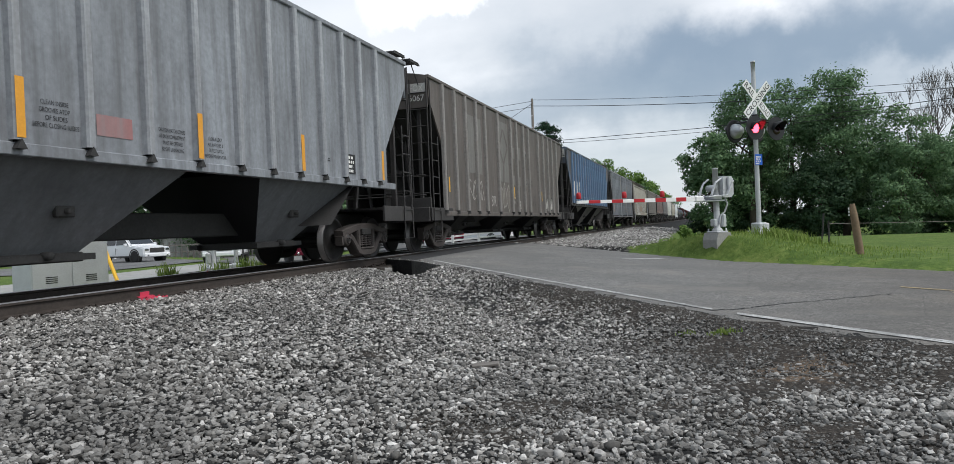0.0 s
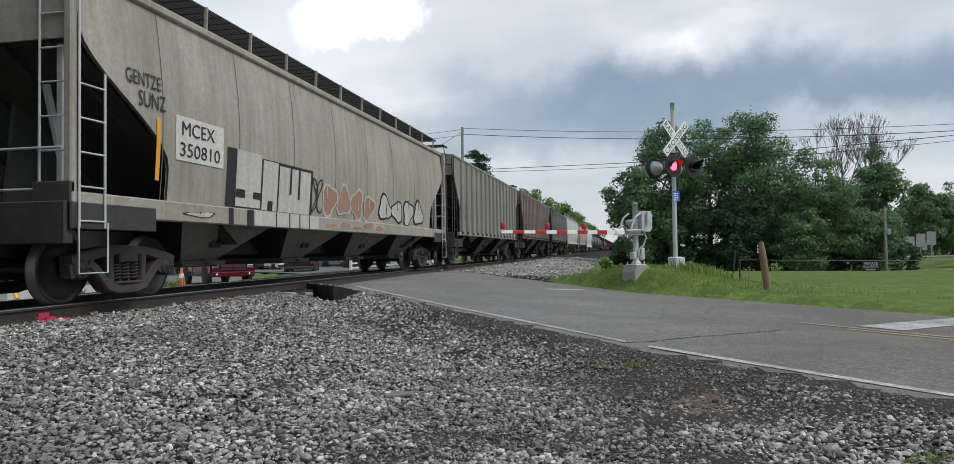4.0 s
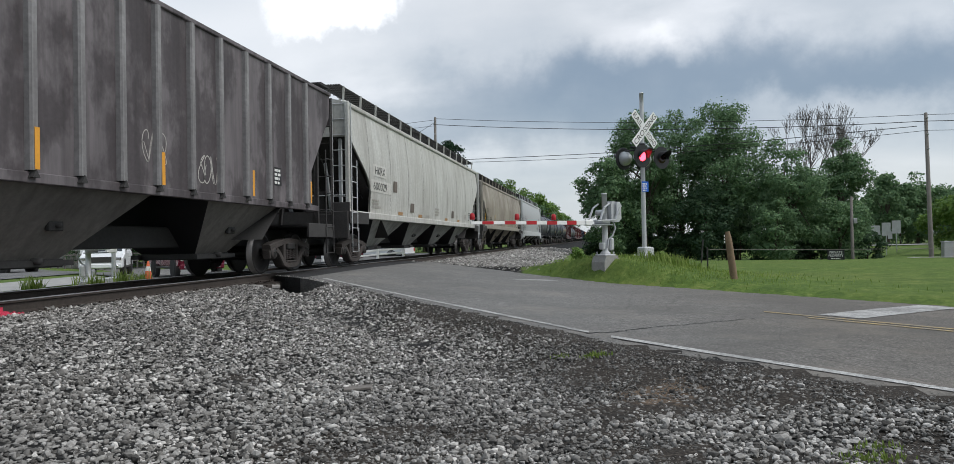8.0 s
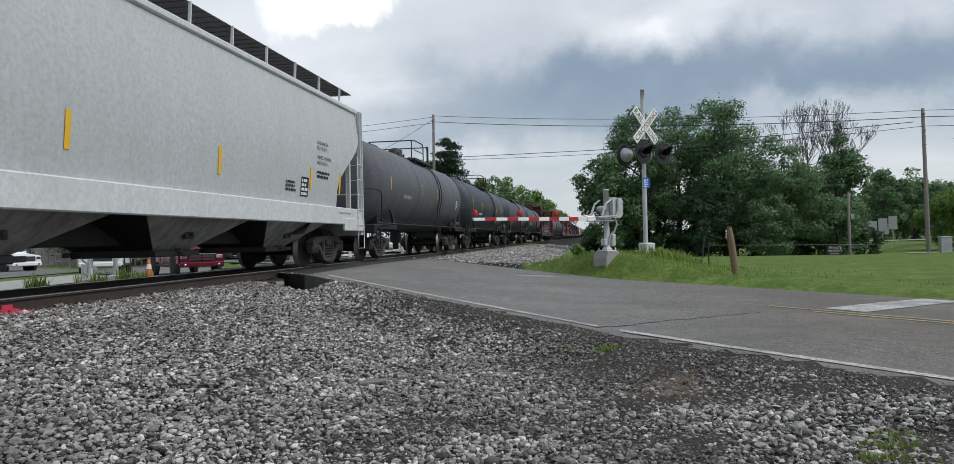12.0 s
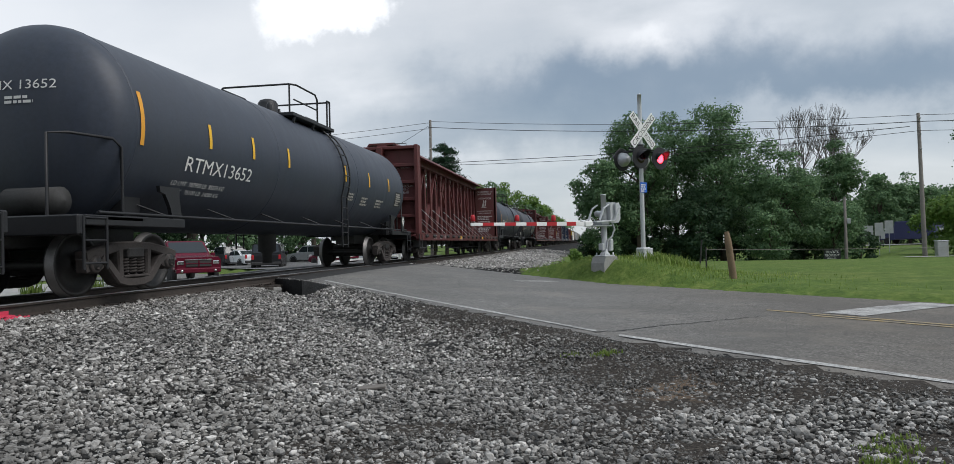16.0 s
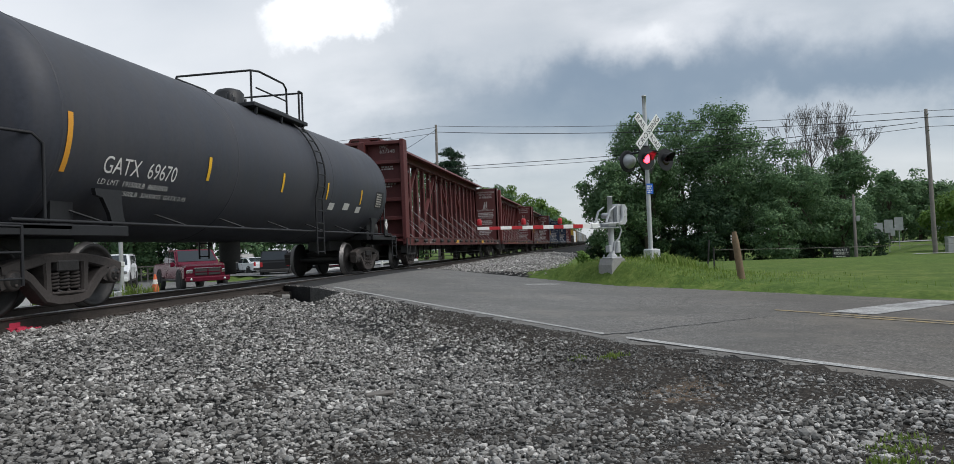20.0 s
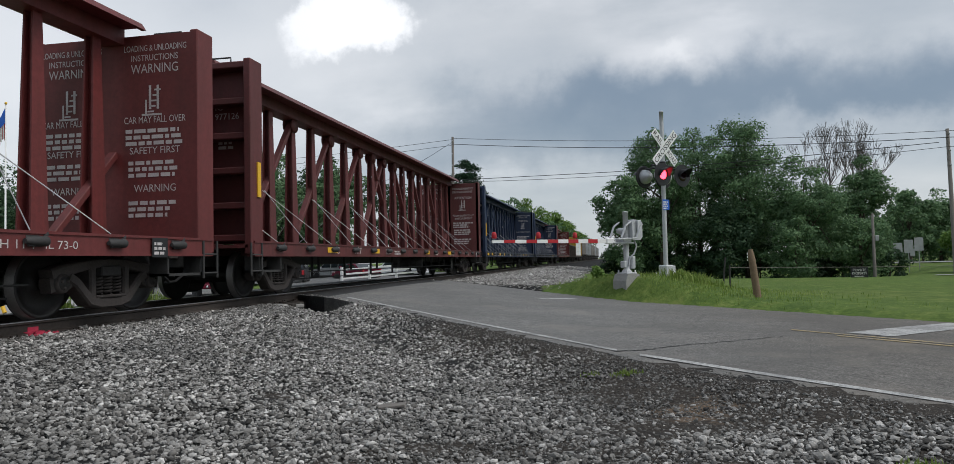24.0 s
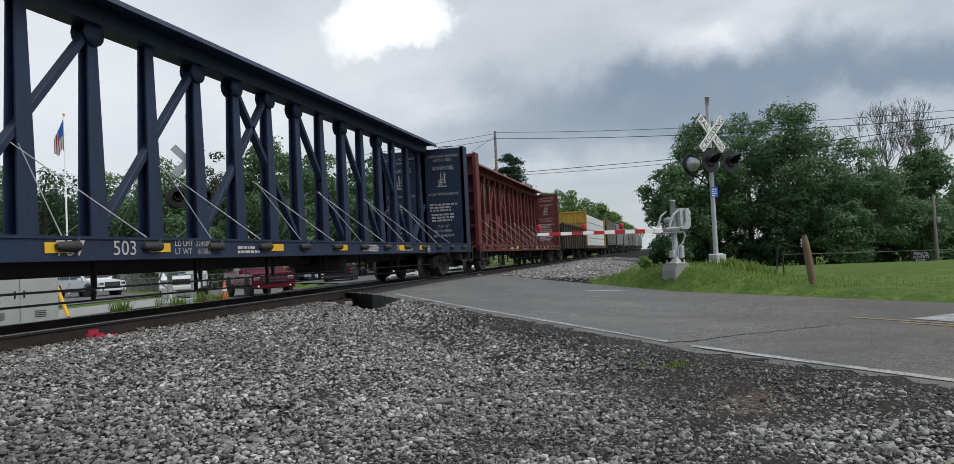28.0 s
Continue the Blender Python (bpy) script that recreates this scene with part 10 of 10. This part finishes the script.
        rows.append([(x + s, y, land(x + s, y) + 0.03) for s in (-2.4, -1, 0.6, 2.0)])
    g.sheet(rows)
    part("pavement", g, MAT["concrete"], st)
    lot = asphalt("lot_asphalt", (0.15, 0.15, 0.15), 0.3)
    g = Geo()
    g.sheet([[(x, y, land(x, y) + 0.05) for x in np.linspace(-60, -17 - (y - 30) * -0.02, 14)] for y in np.linspace(40, 70, 10)])
    part("parking_lot", g, lot, st)
    g = Geo()
    g.sheet([[(x, y, land(x, y) + 0.05) for x in np.linspace(-17, -5.5, 8)] for y in np.linspace(50, 78, 10)])
    part("parking_lot", g, lot, st)
    g = Geo()
    g.sheet([[(x - y * 0.12, y, land(x - y * 0.12, y) + 0.04) for x in np.linspace(-30, -14, 8)] for y in np.linspace(24, 40, 8)])
    part("parking_lot", g, lot, st)
    g = Geo()
    rows = []
    for y in np.linspace(30, 50, 12):
        xl = (R_FAR + 0.75 - RY * y) / RX
        rows.append([(x, y, land(x, y) + 0.05) for x in np.linspace(xl, max(-4.6, xl + 0.4), 8)])
    g.sheet(rows)
    part("parking_lot", g, lot, st)
    # white rail fence
    f = thing("rail_fence", "white three-rail vinyl fence beyond the tracks", "fence", pose(0, 0, 0))
    A, B = Vector((-7.4, 39.0, 0)), Vector((-3.6, 42.4, 0))
    for k in range(4):
        p = A + (B - A) * k / 3
        z = land(p.x, p.y)
        part("post", Geo().box(p.x - 0.07, p.x + 0.07, p.y - 0.07, p.y + 0.07, z - 0.2, z + 0.95, 0.015), MAT["white"], f)
    for k in range(3):
        p, q = A + (B - A) * k / 3, A + (B - A) * (k + 1) / 3
        for h in (0.3, 0.55, 0.8):
            part("rail", Geo().bar((p.x, p.y, land(p.x, p.y) + h), (q.x, q.y, land(q.x, q.y) + h), 0.04, 0.10, c=0.01), MAT["white"], f)
    # flagpole with the flag hanging
    x, y = -39.9, 49.3
    z = land(x, y)
    fp = thing("flagpole", "white flagpole with a limp red, white and blue flag", "flagpole", pose(x, y, z))
    part("pole", Geo().lathe([(0, 0.09), (14.9, 0.045), (14.9, 0.0)], "z", (0, 0, 0), 10), MAT["white"], fp)
    part("ball", Geo().lathe([(14.9, 0.0), (14.95, 0.1), (15.08, 0.1), (15.14, 0.0)], "z", (0, 0, 0), 10), MAT["yellow"], fp)
    cols = [MAT["red"], MAT["letter_white"]]
    for k in range(9):
        a = -0.05 - 0.115 * k
        g = Geo()
        top, low = 14.6 - 0.18 * k, 12.0 - 0.05 * k + 0.2 * math.sin(k)
        g.add([(a, -0.02 * (k % 3), top), (a - 0.115, -0.02 * ((k + 1) % 3), top - 0.18), (a - 0.115, 0.03 * ((k + 1) % 2), low), (a, 0.03 * (k % 2), low)], [(0, 1, 2, 3)])
        part("flag_stripe", g, cols[k % 2], fp)
    g = Geo().add([(-0.04, -0.05, 14.62), (-0.6, -0.06, 13.6), (-0.6, -0.06, 12.9), (-0.04, -0.05, 13.4)], [(0, 1, 2, 3)])
    part("flag_canton", g, MAT["blue"], fp)
    # low house and picket fence behind the lot
    hs = thing("house", "low pale house with a dark shingle roof behind trees", "house", pose(-46, 66, land(-46, 66), 0, 0, -35))
    part("wall", Geo().box(-7, 7, -4, 4, -0.3, 2.8), MAT["siding"], hs)
    part("roof", Geo().prism([(-4.6, 2.75), (4.6, 2.75), (0, 4.9)], "x", -7.4, 7.4), MAT["roofing"], hs)
    for k in (-4.5, -1.5, 4.2):
        w = part("window", Geo().box(k - 0.55, k + 0.55, -4.05, -3.98, 1.0, 2.2, 0.02), MAT["white"], hs)
        part("pane", Geo().box(k - 0.45, k + 0.45, -4.065, -4.05, 1.1, 2.1), MAT["glass"], w)
    part("door", Geo().box(1.0, 1.95, -4.06, -3.98, 0.0, 2.1, 0.02), MAT["car_red"], hs)
    pf = thing("picket_fence", "dark picket fence along the lot", "fence")
    for k in range(44):
        x, y = -40 + k * 0.42, 50 + k * 0.26
        part("picket", Geo().box(x - 0.06, x + 0.06, y - 0.02, y + 0.02, land(x, y) - 0.1, land(x, y) + 1.25), MAT["pole_wood"], pf)
    a, b = (-40, 50), (-40 + 43 * 0.42, 50 + 43 * 0.26)
    for h in (0.35, 0.95):
        part("rail", Geo().bar((a[0], a[1] + 0.04, land(*a) + h), (b[0], b[1] + 0.04, land(*b) + h), 0.04, 0.09), MAT["pole_wood"], pf)


BOX_TRUCK = []


def build_box_truck():
    v = thing("box_truck", "purple and grey delivery truck driving on the far street", "truck", pose(60, 80, -1))
    part("cargo_box", Geo().box(-1.15, 1.15, -1.5, 3.2, 0.6, 2.85, 0.04), MAT["car_blue"], v)
    g = Geo()
    g.box(-1.1, 0.0, 3.2, 3.215, 0.7, 1.9)
    part("grey_panel", g, MAT["galv"], v)
    part("cab", Geo().prism([(-3.4, 0.5), (-3.4, 1.3), (-2.9, 1.45), (-2.4, 2.3), (-1.5, 2.35), (-1.5, 0.5)], "x", -1.05, 1.05), MAT["car_blue"], v)
    part("windscreen", Geo().add([(-0.95, -2.86, 1.5), (0.95, -2.86, 1.5), (0.9, -2.43, 2.25), (-0.9, -2.43, 2.25)], [(0, 1, 2, 3)]), MAT["glass"], v)
    part("rear_bumper", Geo().box(-1.1, 1.1, 3.15, 3.4, 0.45, 0.65, 0.02), MAT["galv"], v)
    ty, rim = wheel_geo(0.42, 0.3)
    for yy in (-2.5, 1.9):
        for s in (-1, 1):
            w = part("wheel", ty, MAT["rubber"], v, at=pose(s * 1.0, yy, 0.42))
            part("rim", rim, MAT["chrome"], w)
    BOX_TRUCK.append(v)


build_signals()
build_east()
build_trees()
build_west()
build_box_truck()
build_grass()
build_ballast()




# ---- what moves ----
LIT_LEFT = ((0.0, 1.45), (3.55, 4.25), (6.85, 8.35), (16.6, 17.45), (19.75, 21.75), (23.75, 24.55), (25.6, 26.45))
LIT_RIGHT = ((1.75, 3.35), (4.4, 4.7), (6.3, 6.7), (8.6, 9.5), (14.2, 16.4), (17.6, 19.6), (23.2, 23.6), (24.75, 25.4))


def flash(shade, spans):
    """The added disc hides the ever-lit lamp, and drops behind the lens when lit."""
    home = shade.matrix_basis.copy()
    rows = [(0.0, 0 if not spans or spans[0][0] > 0 else 1)]
    for a, b in spans:
        if a > 0:
            rows += [(a - 0.04, 0), (a, 1)]
        rows += [(b, 1), (b + 0.04, 0)]
    rows.append((28.0, 0))
    walk(shade, [(t, home @ Matrix.Translation((0, 0.06 * s, 0))) for t, s in rows])


def motions():
    for car, c0 in ALL_CARS:
        walk(car, [(t, pose(0, c0 - train_at(t), 0)) for t in range(29)])
    for k, shade in enumerate(SHUTTERS):
        flash(shade, LIT_LEFT + ((26.65, 27.4),) if k == 7 else LIT_LEFT if k in (0, 3, 4) else LIT_RIGHT)
    z = land(48, 97) + 0.1
    walk(BOX_TRUCK[0], [(0, pose(95, 113, z, 0, 0, -95)), (14.4, pose(60, 101, z, 0, 0, -95)), (15.3, pose(48.6, 97.4, z, 0, 0, -105)), (15.9, pose(47.6, 97.4, z, 0, 0, -135)), (16.5, pose(47.1, 97.6, z, 0, 0, -165)), (17.2, pose(47.1, 98.0, z, 0, 0, -190)), (18, pose(48.2, 98.6, z, 0, 0, -225)), (18.6, pose(50.6, 99.2, z, 0, 0, -245)), (19.2, pose(54.5, 100.5, z, 0, 0, -250)), (21, pose(68, 105, z, 0, 0, -251)), (28, pose(110, 119, z, 0, 0, -251))])


motions()
